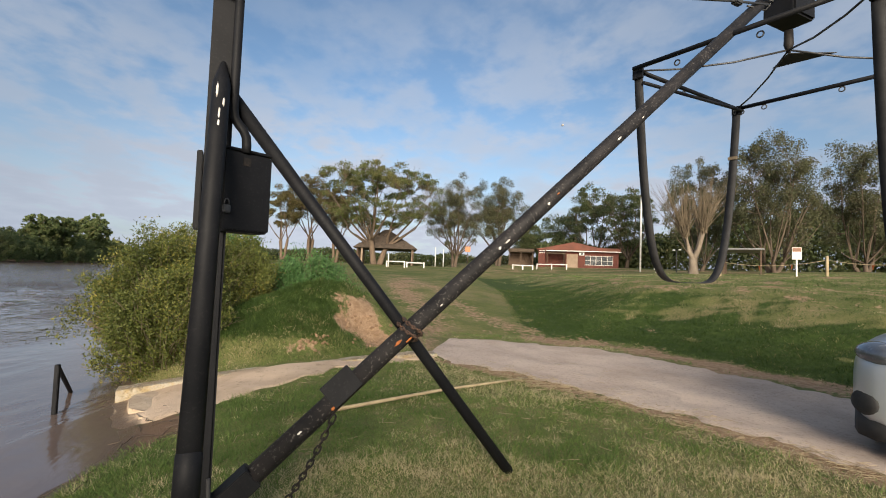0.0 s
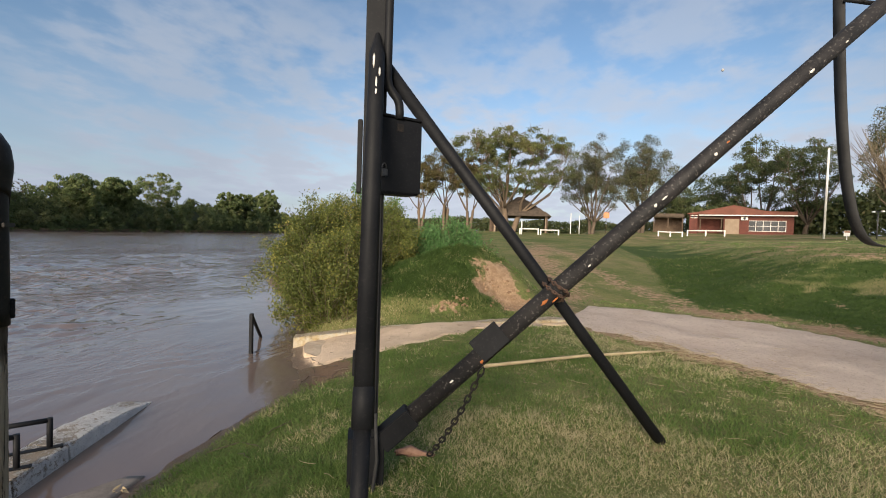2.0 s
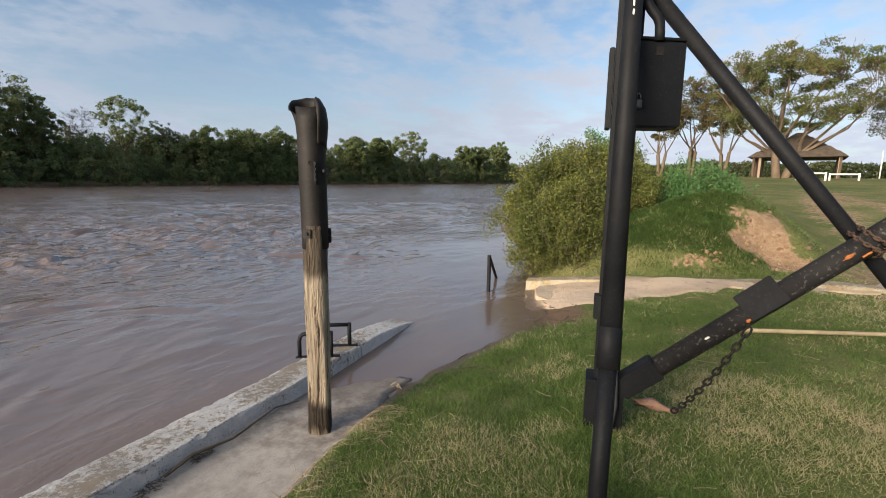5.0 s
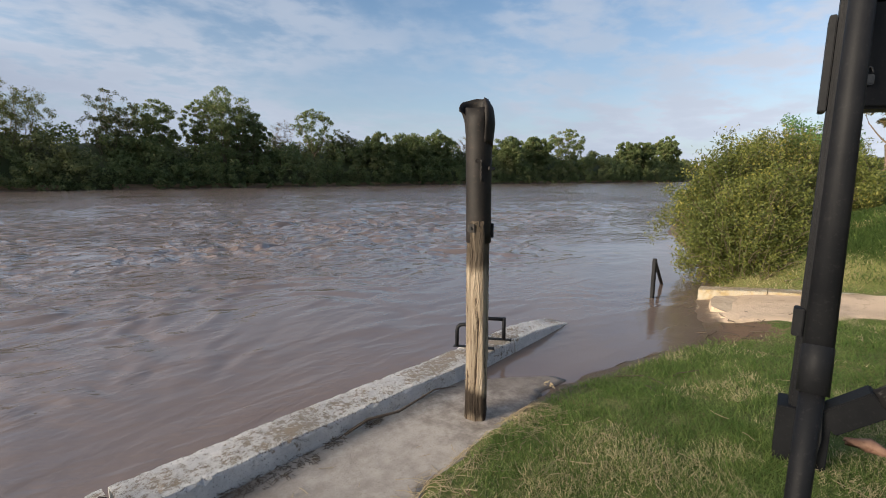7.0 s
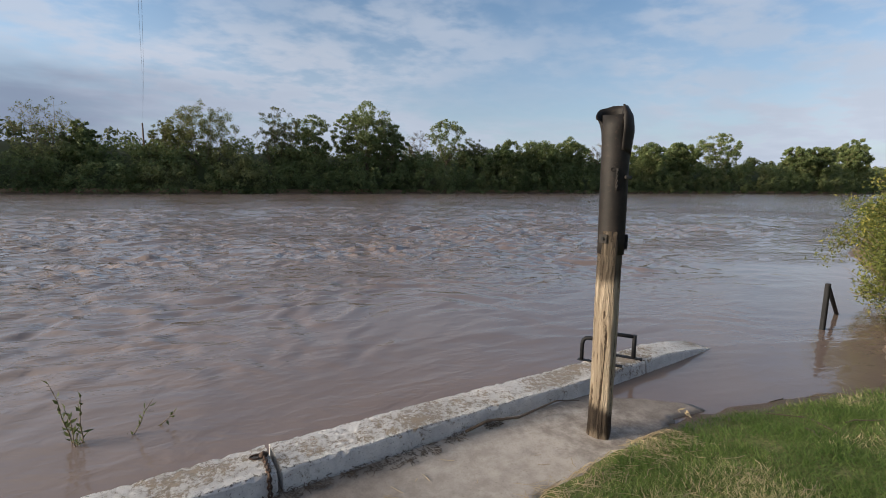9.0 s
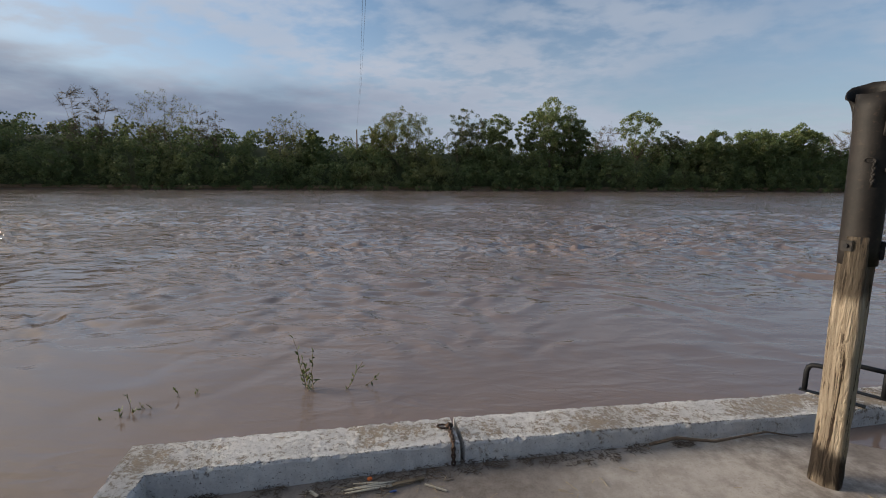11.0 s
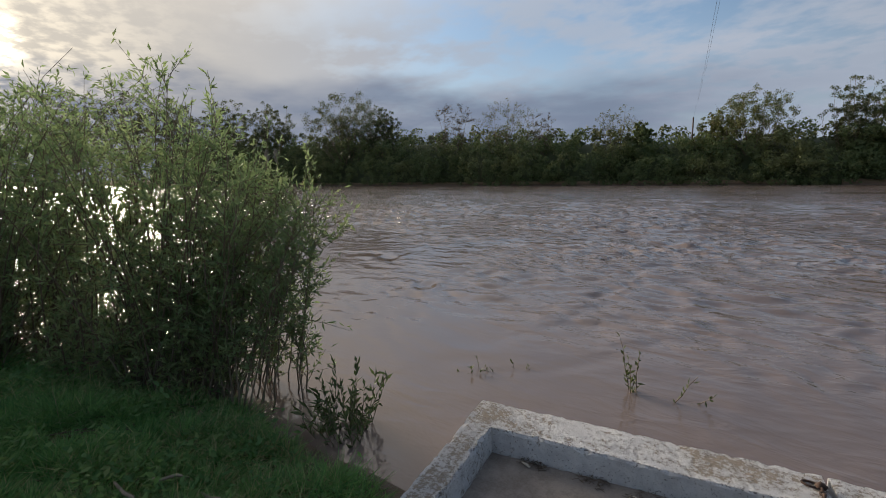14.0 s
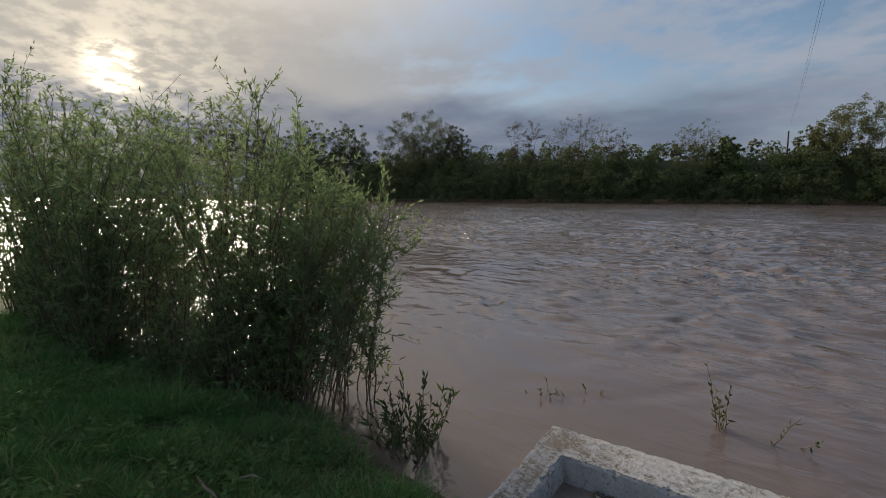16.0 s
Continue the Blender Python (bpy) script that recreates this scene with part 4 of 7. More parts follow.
def curb_block(a, b, width, rng, inward, zt):
    """A cast curb piece from a to b with chipped, uneven edges; inward points from its outer edge."""
    a, b, inward = np.array(a), np.array(b), np.array(inward)
    n = max(4, int(np.linalg.norm(b - a) / 0.035))
    bm = bmesh.new()
    layer = bm.verts.layers.float.new("worn")
    share = (0, 0.0, 0.15, 1.0, 1.0, 1.0, 0.15, 0.0, 0.0, 0.1)
    rows = []
    for i in range(n + 1):
        p = a + (b - a) * i / n
        t = zt(p[0], p[1])
        j = lambda s: rng.normal() * s
        c0, c1 = [0.014 * (rng.uniform() < 0.22) * rng.uniform(0.4, 1.4) for _ in (0, 1)]
        ring = [(0, -0.45), (j(.002), t - 0.010 - c0 + j(.002)), (0.008 + c0 + j(.002), t + j(.001)), (width * 0.2, t + 0.001 + j(.0007)), (width * 0.5, t + 0.003 + j(.0007)), (width * 0.8, t + 0.001 + j(.0007)), (width - 0.008 - c1 + j(.002), t + j(.001)), (width + j(.002), t - 0.012 - c1 + j(.003)), (width + 0.010 + j(.002), t - 0.12), (width + 0.012, -0.45)]
        rows.append([bm.verts.new((p[0] + inward[0] * u, p[1] + inward[1] * u, z)) for u, z in ring])
        for vert, w in zip(rows[-1], share):
            vert[layer] = w
    for r, s in zip(rows, rows[1:]):
        for q in range(len(r) - 1):
            bm.faces.new((r[q], s[q], s[q + 1], r[q + 1]))
    bm.faces.new(rows[0])
    bm.faces.new(rows[-1][::-1])
    bmesh.ops.recalc_face_normals(bm, faces=bm.faces)
    return bm


def landing_curb():
    rng = np.random.default_rng(5)
    root = thing("landing_curb", "low concrete curb with peeling white paint along the landing", "curb")
    inn = (0.196, -0.981)
    top = lambda x, y: curb_z(x) + 0.002 * math.sin(x * 7)
    for a, b in ((-1.305, 0.375), (0.40, 2.93), (2.95, 3.40), (3.42, 4.85)):
        part("curb_piece", curb_block((a, outer(a)), (b, outer(b)), 0.285, rng, inn, top), "curb", root)
    part("curb_piece", curb_block((-1.308, 2.752), (-0.905, 0.75), 0.165, rng, (0.981, 0.196), lambda x, y: 0.200), "curb", root)
    return root


landing_curb()


def ramp_curb():
    rng = np.random.default_rng(6)
    root = thing("ramp_curb", "white and yellowed concrete curb beside the boat ramp", "curb")
    pts = [(6.74, 3.22), (6.94, 2.5), (7.10, 1.95), (7.24, 1.45), (7.38, 0.95), (7.51, 0.45), (7.76, -0.50), (7.86, -0.88)]
    for a, b in zip(pts, pts[1:]):
        a, b = Vector(a), Vector(b)
        d = (b - a).normalized()
        zt = lambda x, y: float(np.interp(y, [-0.9, -0.5, 0.5, 1.5, 2.5, 3.2], [0.40, 0.42, 0.37, 0.31, 0.23, 0.15]))
        part("curb_piece", curb_block(tuple(a), tuple(b - d * 0.008), 0.24, rng, (-d.y, d.x), zt), "yellow_curb", root)


ramp_curb()


def chain(a, b, sag, links, r=0.012):
    bm = bmesh.new()
    for i in range(links):
        t0, t1 = i / links, (i + 1) / links
        p = [a.lerp(b, t) - Vector((0, 0, sag * 4 * t * (1 - t))) for t in (t0, t1)]
        d = (p[1] - p[0]) * 0.68
        c = (p[0] + p[1]) / 2
        side = d.cross(Vector((0, 0, 1)) if i % 2 else Vector((-0.963, -0.27, 0))).normalized() * r
        ring = [c + d * math.cos(q) + side * math.sin(q) for q in [math.pi * 2 * k / 8 for k in range(8)]]
        tube(bm, ring + [ring[0]], 0.0058, 5, False)
    return bm


# ---- the wooden mooring post ----
def mooring_post():
    root = thing("mooring_post", "weathered wooden mooring post with a burnt black pipe sleeve", "post", (2.373, 2.734, 0.03))
    rng = np.random.default_rng(11)
    bm = bmesh.new()
    zs = np.linspace(-0.15, 1.32, 49)
    n, rows = 40, []
    for z in zs:
        cx, cy = 0.007 * math.sin(z * 4.2) - 0.006 * z, 0.006 * math.sin(z * 3.1 + 1)
        row = []
        for j in range(n):
            a = 2 * math.pi * j / n
            r = 0.071 + 0.004 * math.sin(3 * a + z * 2.0) + 0.003 * math.sin(7 * a + 1.3 * z) + rng.normal() * 0.0008 + 0.02 * max(0, 0.1 - z)
            # split grain: furrows that wander up the shaft
            for q in range(7):
                w = a - (q * 0.9 + 0.22 * math.sin(z * (4 + q % 3) + q))
                w = (w + math.pi) % (2 * math.pi) - math.pi
                r -= 0.0075 * math.exp(-(w / 0.075) ** 2) * max(0.0, math.sin(z * 5.3 + 2.1 * q)) * (0.25 < z < 1.2)
            row.append(bm.verts.new((cx + r * math.cos(a), cy + r * math.sin(a), z)))
        rows.append(row)
    for a, b in zip(rows, rows[1:]):
        for j in range(n):
            bm.faces.new((a[j], a[(j + 1) % n], b[(j + 1) % n], b[j])).smooth = True
    bm.faces.new(rows[-1])
    part("timber_shaft", bm, "post", root)
    # sleeve: an open pipe, and a torn half shell standing round its back
    def shell(lo, hi, a0, a1, r, n, closed):
        bm = bmesh.new()
        rows = []
        for u in np.linspace(0, 1, 12):
            row = []
            for q in range(n if closed else n + 1):
                a = a0 + (a1 - a0) * q / n
                z = lo(a) + (hi(a) - lo(a)) * u
                k = r(a, u)
                row.append(bm.verts.new((-0.025 * (z - 1.05) + k * math.cos(a), -0.008 * (z - 1.05) + k * math.sin(a), z)))
            rows.append(row)
        m = len(rows[0])
        for p, q in zip(rows, rows[1:]):
            for t in range(m if closed else m - 1):
                bm.faces.new((p[t], p[(t + 1) % m], q[(t + 1) % m], q[t])).smooth = True
        return bm
    ob = part("pipe_sleeve", shell(lambda a: 1.18, lambda a: 1.985 + 0.004 * math.sin(3 * a), 0, 2 * math.pi, lambda a, u: 0.0775 + 0.001 * math.sin(5 * a) + 0.002 * u, 28, True), "sleeve", root, "burnt black pipe sleeve")
    ob.modifiers.new("wall", "SOLIDIFY").thickness = 0.006
    deg = math.degrees
    top = lambda a: float(np.interp(deg(a), [-108, -100, -60, 0, 60, 110, 135, 152], [1.99, 2.045, 2.035, 2.05, 2.055, 2.03, 1.99, 1.965]))
    low = lambda a: float(np.interp(deg(a), [-108, -60, -30, -15, 10, 60, 110, 140, 152], [1.79, 1.77, 1.75, 1.67, 1.70, 1.74, 1.80, 1.88, 1.945]))

    def wide(a, u):
        belly = 0.081 + 0.018 * math.sin(math.pi * min(1.0, u * 1.25))
        right = float(np.interp(u, [0, 0.5, 0.8, 1.0], [0.084, 0.100, 0.090, 0.058]))
        left = 0.082 + 0.036 * u ** 2
        d = deg(a)
        if d < 30:
            return right + (belly - right) * max(0.0, min(1.0, (d + 20) / 50))
        return belly + (left - belly) * min(1.0, (d - 30) / 90)
    ob = part("torn_shell", shell(low, top, radians(-108), radians(152), wide, 30, False), "sleeve", root, "torn half shell of burnt pipe")
    ob.modifiers.new("wall", "SOLIDIFY").thickness = 0.006
    front = lambda deg_, r, z: Vector((-0.012 + r * math.cos(radians(deg_)), r * math.sin(radians(deg_)), z))
    plate = part("bolt_plate", boxm((-0.004, -0.026, -0.026), (0.006, 0.026, 0.026), 0.003), "sleeve", root)
    plate.matrix_local = pose(*front(-160, 0.080, 1.275), 0, 0, -160)
    part("bolt", tubem([front(-160, 0.082, 1.275), front(-160, 0.096, 1.275)], 0.010, 8), "black", root)
    for z0, z1, w in ((1.21, 1.30, 0.012), (1.225, 1.255, 0.018), (1.27, 1.29, 0.018)):
        lug = part("hinge_lug", boxm((-0.006, -w, z0), (0.022, w, z1), 0.003), "black", root)
        lug.matrix_local = pose(*front(-42, 0.078, 0), 0, 0, -42)
    eye = front(-132, 0.084, 1.68)
    across = Vector((math.sin(radians(-132)), -math.cos(radians(-132)), 0))
    part("latch_eye", tube(bmesh.new(), [eye + across * 0.019 * math.cos(q) + Vector((0, 0, 0.011 * math.sin(q))) for q in [2 * math.pi * k / 12 for k in range(13)]], 0.004, 6, False), "sleeve", root)
    part("latch_chain", chain(eye - across * 0.016, eye - across * 0.018 - Vector((0, 0, 0.115)), 0.0, 8, 0.006), "sleeve", root, "short thin chain on the sleeve")
    arm = part("latch_arm", boxm((0.0, -0.055, -0.010), (0.012, 0.045, 0.010), 0.003), "sleeve", root)
    arm.matrix_local = pose(*front(-62, 0.079, 1.635), 0, 0, -62)


mooring_post()


def curb_hoop(outer_leg, inner_leg, high):
    """A pipe hoop that bridges the curb, on a flat steel strap bent down over the curb's face."""
    root = thing("mooring_hoop", "black steel pipe hoop strapped across the concrete curb", "hoop", group="hoops on the curb")
    z = curb_z(inner_leg[0]) + 0.004
    a, b = Vector((*outer_leg, z)), Vector((*inner_leg, z))
    d = (b - a).normalized()
    up = lambda p, h: p + Vector((0, 0, h))
    part("pipe", tubem([a, up(a, high - 0.06), up(a, high - 0.025) + d * 0.008, up(a, high - 0.006) + d * 0.028, up(a, high) + d * 0.06, up(b, high)], 0.017, 10), "black", root)
    part("pipe", tubem([b, up(b, high + 0.016)], 0.018, 10), "black", root)
    turn = math.degrees(math.atan2(d.y, d.x))
    L = (b - a).length
    strap_ = part("strap", boxm((-0.03, -0.022, -0.003), (L + 0.055, 0.022, 0.006), 0.002), "black", root)
    strap_.matrix_local = pose(a.x, a.y, a.z, 0, 0, turn)
    clip = part("clip", boxm((L + 0.055, -0.026, -0.075), (L + 0.072, 0.026, 0.007), 0.003), "black", root)
    clip.matrix_local = pose(a.x, a.y, a.z, 0, 0, turn)


curb_hoop((2.95, 3.635), (3.12, 3.438), 0.205)
curb_hoop((3.235, 3.70), (3.405, 3.505), 0.195)


def water_rail():
    root = thing("handrail_end", "black steel handrail end rising out of the water", "handrail")
    part("upright", boxm((6.338, 3.618, -0.6), (6.383, 3.663, 0.54), 0.005), "black", root)
    part("slanting_bar", tubem([(6.36, 3.64, 0.52), (7.55, 4.08, -0.15)], 0.024, 8), "black", root)


water_rail()

def joint_chain():
    root = thing("joint_chain", "rusty thin chain lying over the curb's joint", "chain")
    part("run", chain(Vector((0.372, 2.95, 0.203)), Vector((0.392, 2.812, 0.202)), 0.0, 6, 0.009), "rust_dark", root)
    part("drop", chain(Vector((0.393, 2.800, 0.195)), Vector((0.394, 2.782, 0.085)), 0.0, 6, 0.009), "rust_dark", root)
    ring = [Vector((0.335 + 0.034 * math.cos(q), 2.972 + 0.02 * math.sin(q), 0.2)) for q in [2 * math.pi * k / 14 for k in range(15)]]
    part("ring", tube(bmesh.new(), ring, 0.005, 6, False), "rust_dark", root)
    bm = bmesh.new()
    rng = np.random.default_rng(33)
    tube(bm, [(0.352, 2.955, 0.205), (0.370, 2.962, 0.214), (0.392, 2.958, 0.206)], [0.012, 0.018, 0.010], 8)
    for v in bm.verts:
        v.co += Vector(rng.normal(size=3)) * 0.004
    part("knot", bm, "rust_dark", root)


joint_chain()

# ---- the black jib gantry ----
GA = Vector((3.03, 1.15, 0.0))
GD = Vector((0.27, -0.963, 0.0)).normalized()
GN = Vector((GD.y, -GD.x, 0))
GRZ = math.degrees(math.atan2(GD.y, GD.x))


def on(s, z, off=0.0):
    """A place in the gantry's upright plane; off is towards the landing."""
    return GA + GD * s + GN * off + Vector((0, 0, z))


def flat_box(parent, name, s0, s1, z0, z1, o0, o1, mat="black", bevel=0.004, label=""):
    ob = part(name, boxm((s0, -o1, z0), (s1, -o0, z1), bevel), mat, parent, label)
    ob.matrix_local = pose(GA.x, GA.y, 0, 0, 0, GRZ)
    return ob


def gantry():
    root = thing("boat_hoist_gantry", "black-painted steel boat hoist gantry with chipped paint, on the grass", "gantry")
    flat_box(root, "column", -0.075, 0.045, 0.1, 5.5, -0.09, 0.03, bevel=0.012)
    bot, knee, top = Vector((2.10, 0.955, 0.12)), Vector((2.36, 1.005, 0.98)), Vector((2.985, 1.15, 2.74))
    d = (top - knee).normalized()
    part("lower_prop", tubem([bot, knee], 0.036, 16), "black", root)
    prop = part("upper_prop", tubem([knee - d * 0.02, knee.lerp(top, 0.93), top], [0.044, 0.041, 0.012], 18), "black", root)
    part("collar", tubem([knee - d * 0.09, knee + d * 0.07, knee + d * 0.075], [0.046, 0.046, 0.042], 18), "black", root)
    for i, (t, w) in enumerate(((0.83, 0.045), (0.865, 0.03), (0.90, 0.05), (0.80, 0.025))):
        c = knee.lerp(top, t) + GN * 0.040 + GD * (0.018 * math.sin(i * 2.1))
        bm = bmesh.new()
        bmesh.ops.create_icosphere(bm, subdivisions=1, radius=1)
        bmesh.ops.transform(bm, matrix=Matrix.Translation(c) @ d.to_track_quat("Z", "Y").to_matrix().to_4x4() @ Matrix.Diagonal((0.0065, 0.0065, w, 1)), verts=bm.verts)
        part("paint_chip", smooth(bm), "chip", root, "bare white chip in the paint")
    flat_box(root, "base_bracket", -0.115, 0.085, 0.28, 0.555, -0.11, 0.055)
    flat_box(root, "mounting_plate", -0.105, -0.078, 1.90, 2.29, -0.10, 0.03, bevel=0.004)
    flat_box(root, "cleat", -0.10, -0.06, 0.90, 1.03, -0.02, 0.05)
    main = part("main_brace", tubem([on(0.10, 0.535), on(5.9, 5.57)], 0.054, 18), "worn_black", root)
    shoe = part("brace_shoe", boxm((0.02, -0.056, -0.058), (0.25, 0.056, 0.058), 0.006), "black", main)
    q = (on(5.9, 5.57) - on(0.10, 0.535)).normalized()
    turn = q.to_track_quat("X", "Z").to_matrix().to_4x4()
    shoe.matrix_local = Matrix.Translation(on(0.05, 0.50)) @ turn
    rider = part("bolted_plate", boxm((-0.09, -0.07, -0.012), (0.10, 0.07, 0.008), 0.003), "black", main)
    rider.matrix_local = Matrix.Translation(on(0.675, 1.062, 0.058)) @ turn @ pose(0, 0, 0.03, 80, 0, 0)
    for u, w in ((-0.06, -0.04), (-0.02, -0.045), (0.03, -0.04), (0.075, -0.045), (-0.06, 0.035), (-0.01, 0.04), (0.07, 0.035)):
        hole = part("bolt_hole", tubem([(u, w, 0.006), (u, w, 0.0105)], 0.006, 8), "sleeve", main)
        hole.matrix_local = rider.matrix_local
    for i, (s, z) in enumerate(((0.45, 0.86), (0.98, 1.31), (1.25, 1.53), (1.66, 1.90), (1.72, 1.95), (2.05, 2.23), (2.13, 2.31), (2.7, 2.79), (2.95, 3.0), (0.62, 0.97), (1.05, 1.33))):
        bm = bmesh.new()
        bmesh.ops.create_icosphere(bm, subdivisions=2, radius=1)
        for v in bm.verts:
            v.co *= 1 + 0.35 * math.sin(v.co.x * 7 + i) * math.sin(v.co.z * 5 + 2 * i)
        m = Matrix.Translation(on(s, z - 0.0, 0.050)) @ turn @ Matrix.Diagonal((0.014 + 0.012 * (i % 3 == 1), 0.0085, 0.0055 + 0.004 * (i % 2), 1))
        bmesh.ops.transform(bm, matrix=m, verts=bm.verts)
        part("paint_chip", smooth(bm), "rust" if i in (1, 6, 9, 10) else "chip", main, "chip in the black paint")
    part("thin_brace", tubem([on(0.035, 2.598, -0.02), on(1.095, 1.352, -0.115), on(1.95, 0.335, -0.19)], 0.036, 14), "black", root)
    # chain wound round both braces where they cross
    c, nrm = on(1.075, 1.372, -0.035), q.cross(GN).normalized()
    for turn_ in (-0.022, 0.022):
        loop = [c + q * (turn_ + 0.012 * math.sin(2 * a)) + GN * (0.112 * math.cos(a)) + nrm * (0.066 * math.sin(a)) for a in [2 * math.pi * k / 22 for k in range(22)]]
        bm = bmesh.new()
        for i in range(22):
            a, b = loop[i], loop[(i + 1) % 22]
            mid_, d_ = (a + b) / 2, (b - a) * 0.66
            side = d_.cross(q if i % 2 else nrm + GN * 0.3).normalized() * 0.009
            ring = [mid_ + d_ * math.cos(u) + side * math.sin(u) for u in [math.pi * 2 * k / 8 for k in range(8)]]
            tube(bm, ring + [ring[0]], 0.0058, 5, False)
        part("cross_chain", bm, "rust_dark", root, "rusty chain wound round the crossing braces")
    part("jib_beam", boxm((-0.3, -0.06, 5.45), (6.9, 0.06, 5.62), 0.01), "black", root).matrix_local = pose(GA.x, GA.y, 0, 0, 0, GRZ)
    conduit = [on(0.05, 5.0, 0.05), on(0.045, 2.54, 0.05), on(0.047, 2.50, 0.05), on(0.056, 2.465, 0.05), on(0.076, 2.435, 0.05), on(0.098, 2.41, 0.05), on(0.112, 2.38, 0.045), on(0.116, 2.34, 0.04), on(0.116, 2.30, 0.04)]
    part("conduit", tubem(conduit, 0.023, 12), "black", root)
    part("loose_cable", tubem([on(0.03, 0.7, 0.07), on(0.045, 0.45, 0.09), on(0.02, 0.25, 0.10), on(0.06, 0.12, 0.12)], 0.010, 8), "rubber", root)
    ring = [on(0.02 + 0.19 * math.cos(a), 3.22 + 0.13 * math.sin(a), 0.06) for a in [2 * math.pi * k / 24 for k in range(25)]]
    part("guard_ring", tube(bmesh.new(), ring, 0.012, 8, False), "black", root)
    # guy wire
    part("guy_wire", tubem([on(4.62, 4.40, 0.05), on(4.105, 4.283, 0.05), on(2.8, 3.94, 0.05), on(1.82, 3.69, 0.05), on(0.05, 3.30, 0.03)], 0.011, 8), "cable", root)
    part("wire_clamp", boxm((-0.05, -0.03, -0.03), (0.05, 0.03, 0.03), 0.01), "cable", root).matrix_local = pose(*on(4.13, 4.285, 0.05), 0, 0, GRZ)
    part("wire_loop", tubem([on(4.15, 4.30, 0.05), on(4.35, 4.40, 0.07), on(4.66, 4.44, 0.07), on(4.62, 4.36, 0.02), on(4.3, 4.30, 0.04)], 0.008, 6), "cable", root)
    return root


gantry()


def switch_box():
    root = thing("switch_box", "black metal switch box with a padlock, fixed to the gantry", "box")
    flat_box(root, "case", 0.010, 0.262, 1.895, 2.305, -0.06, 0.075, bevel=0.005)
    flat_box(root, "lid", 0.004, 0.276, 2.307, 2.320, -0.07, 0.085, bevel=0.003)
    flat_box(root, "door", 0.022, 0.266, 1.905, 2.295, 0.079, 0.086, bevel=0.003)
    flat_box(root, "nameplate_mark", 0.11, 0.15, 2.235, 2.275, 0.087, 0.089, "sleeve", 0)
    flat_box(root, "padlock", 0.016, 0.052, 1.985, 2.025, 0.088, 0.106, "cable", 0.004, "dull steel padlock")
    sh = [on(0.034 + 0.012 * math.cos(a), 2.03 + 0.024 * math.sin(a), 0.097) for a in [math.pi * k / 8 for k in range(9)]]
    part("shackle", tubem(sh, 0.0035, 6), "cable", root)
    flat_box(root, "hasp", 0.021, 0.044, 2.04, 2.085, 0.087, 0.094, "black", 0.002)
    return root


switch_box().matrix_world = Matrix.Translation(on(0.02, 0, 0.08)) @ pose(0, 0, 0, 0, 0, 24) @ Matrix.Translation(-on(0.02, 0, 0.08))
tagged(part("hanging_chain", chain(on(0.63, 0.93, 0.045), on(0.36, 0.36, -0.12), 0.05, 17, 0.016), "sleeve"), "dark steel chain hanging from the brace into the grass", "chain")


def wood_chunk():
    bm = bmesh.new()
    rng = np.random.default_rng(4)
    pts = [on(0.17 + 0.045 * i, 0.345 + 0.008 * math.sin(i), -0.22 + 0.012 * i) for i in range(6)]
    tube(bm, pts, [0.015, 0.023, 0.026, 0.024, 0.018, 0.008], 10)
    for v in bm.verts:
        v.co += Vector(rng.normal(size=3)) * 0.006
    tagged(part("broken_brick_chunk", bm, "clay"), "reddish rough chunk lying in the grass", "debris")


wood_chunk()


# ---- the hoist: lifting frame and slings ----
EYE = Vector((0.55, 0.44, 1.746))
HZ = 3.98
HL = Vector((5.0, -2.45, HZ))
HR = Vector((5.67, -4.31, HZ))
HK = Vector((-0.902, -0.43, 0)) * 1.93


def strap(a, b, low, width, along):
    """A U-shaped webbing sling between a and b."""
    bm = bmesh.new()
    rows = []
    n = 40
    for i in range(n + 1):
        u = i / n
        s = (u - 0.5) * 2
        e = math.copysign(abs(s) ** 0.62, s) if abs(s) > 1e-6 else 0.0
        z = low + (a.z - low) * abs(s) ** 3.2
        p = a.lerp(b, 0.5 + e * 0.5)
        p.z = z
        rows.append([bm.verts.new(p + along * (width * (k - 0.5)) + Vector((0, 0, 0.0))) for k in (0, 1)])
    for r, q in zip(rows, rows[1:]):
        bm.faces.new((r[0], q[0], q[1], r[1])).smooth = True
    return bm


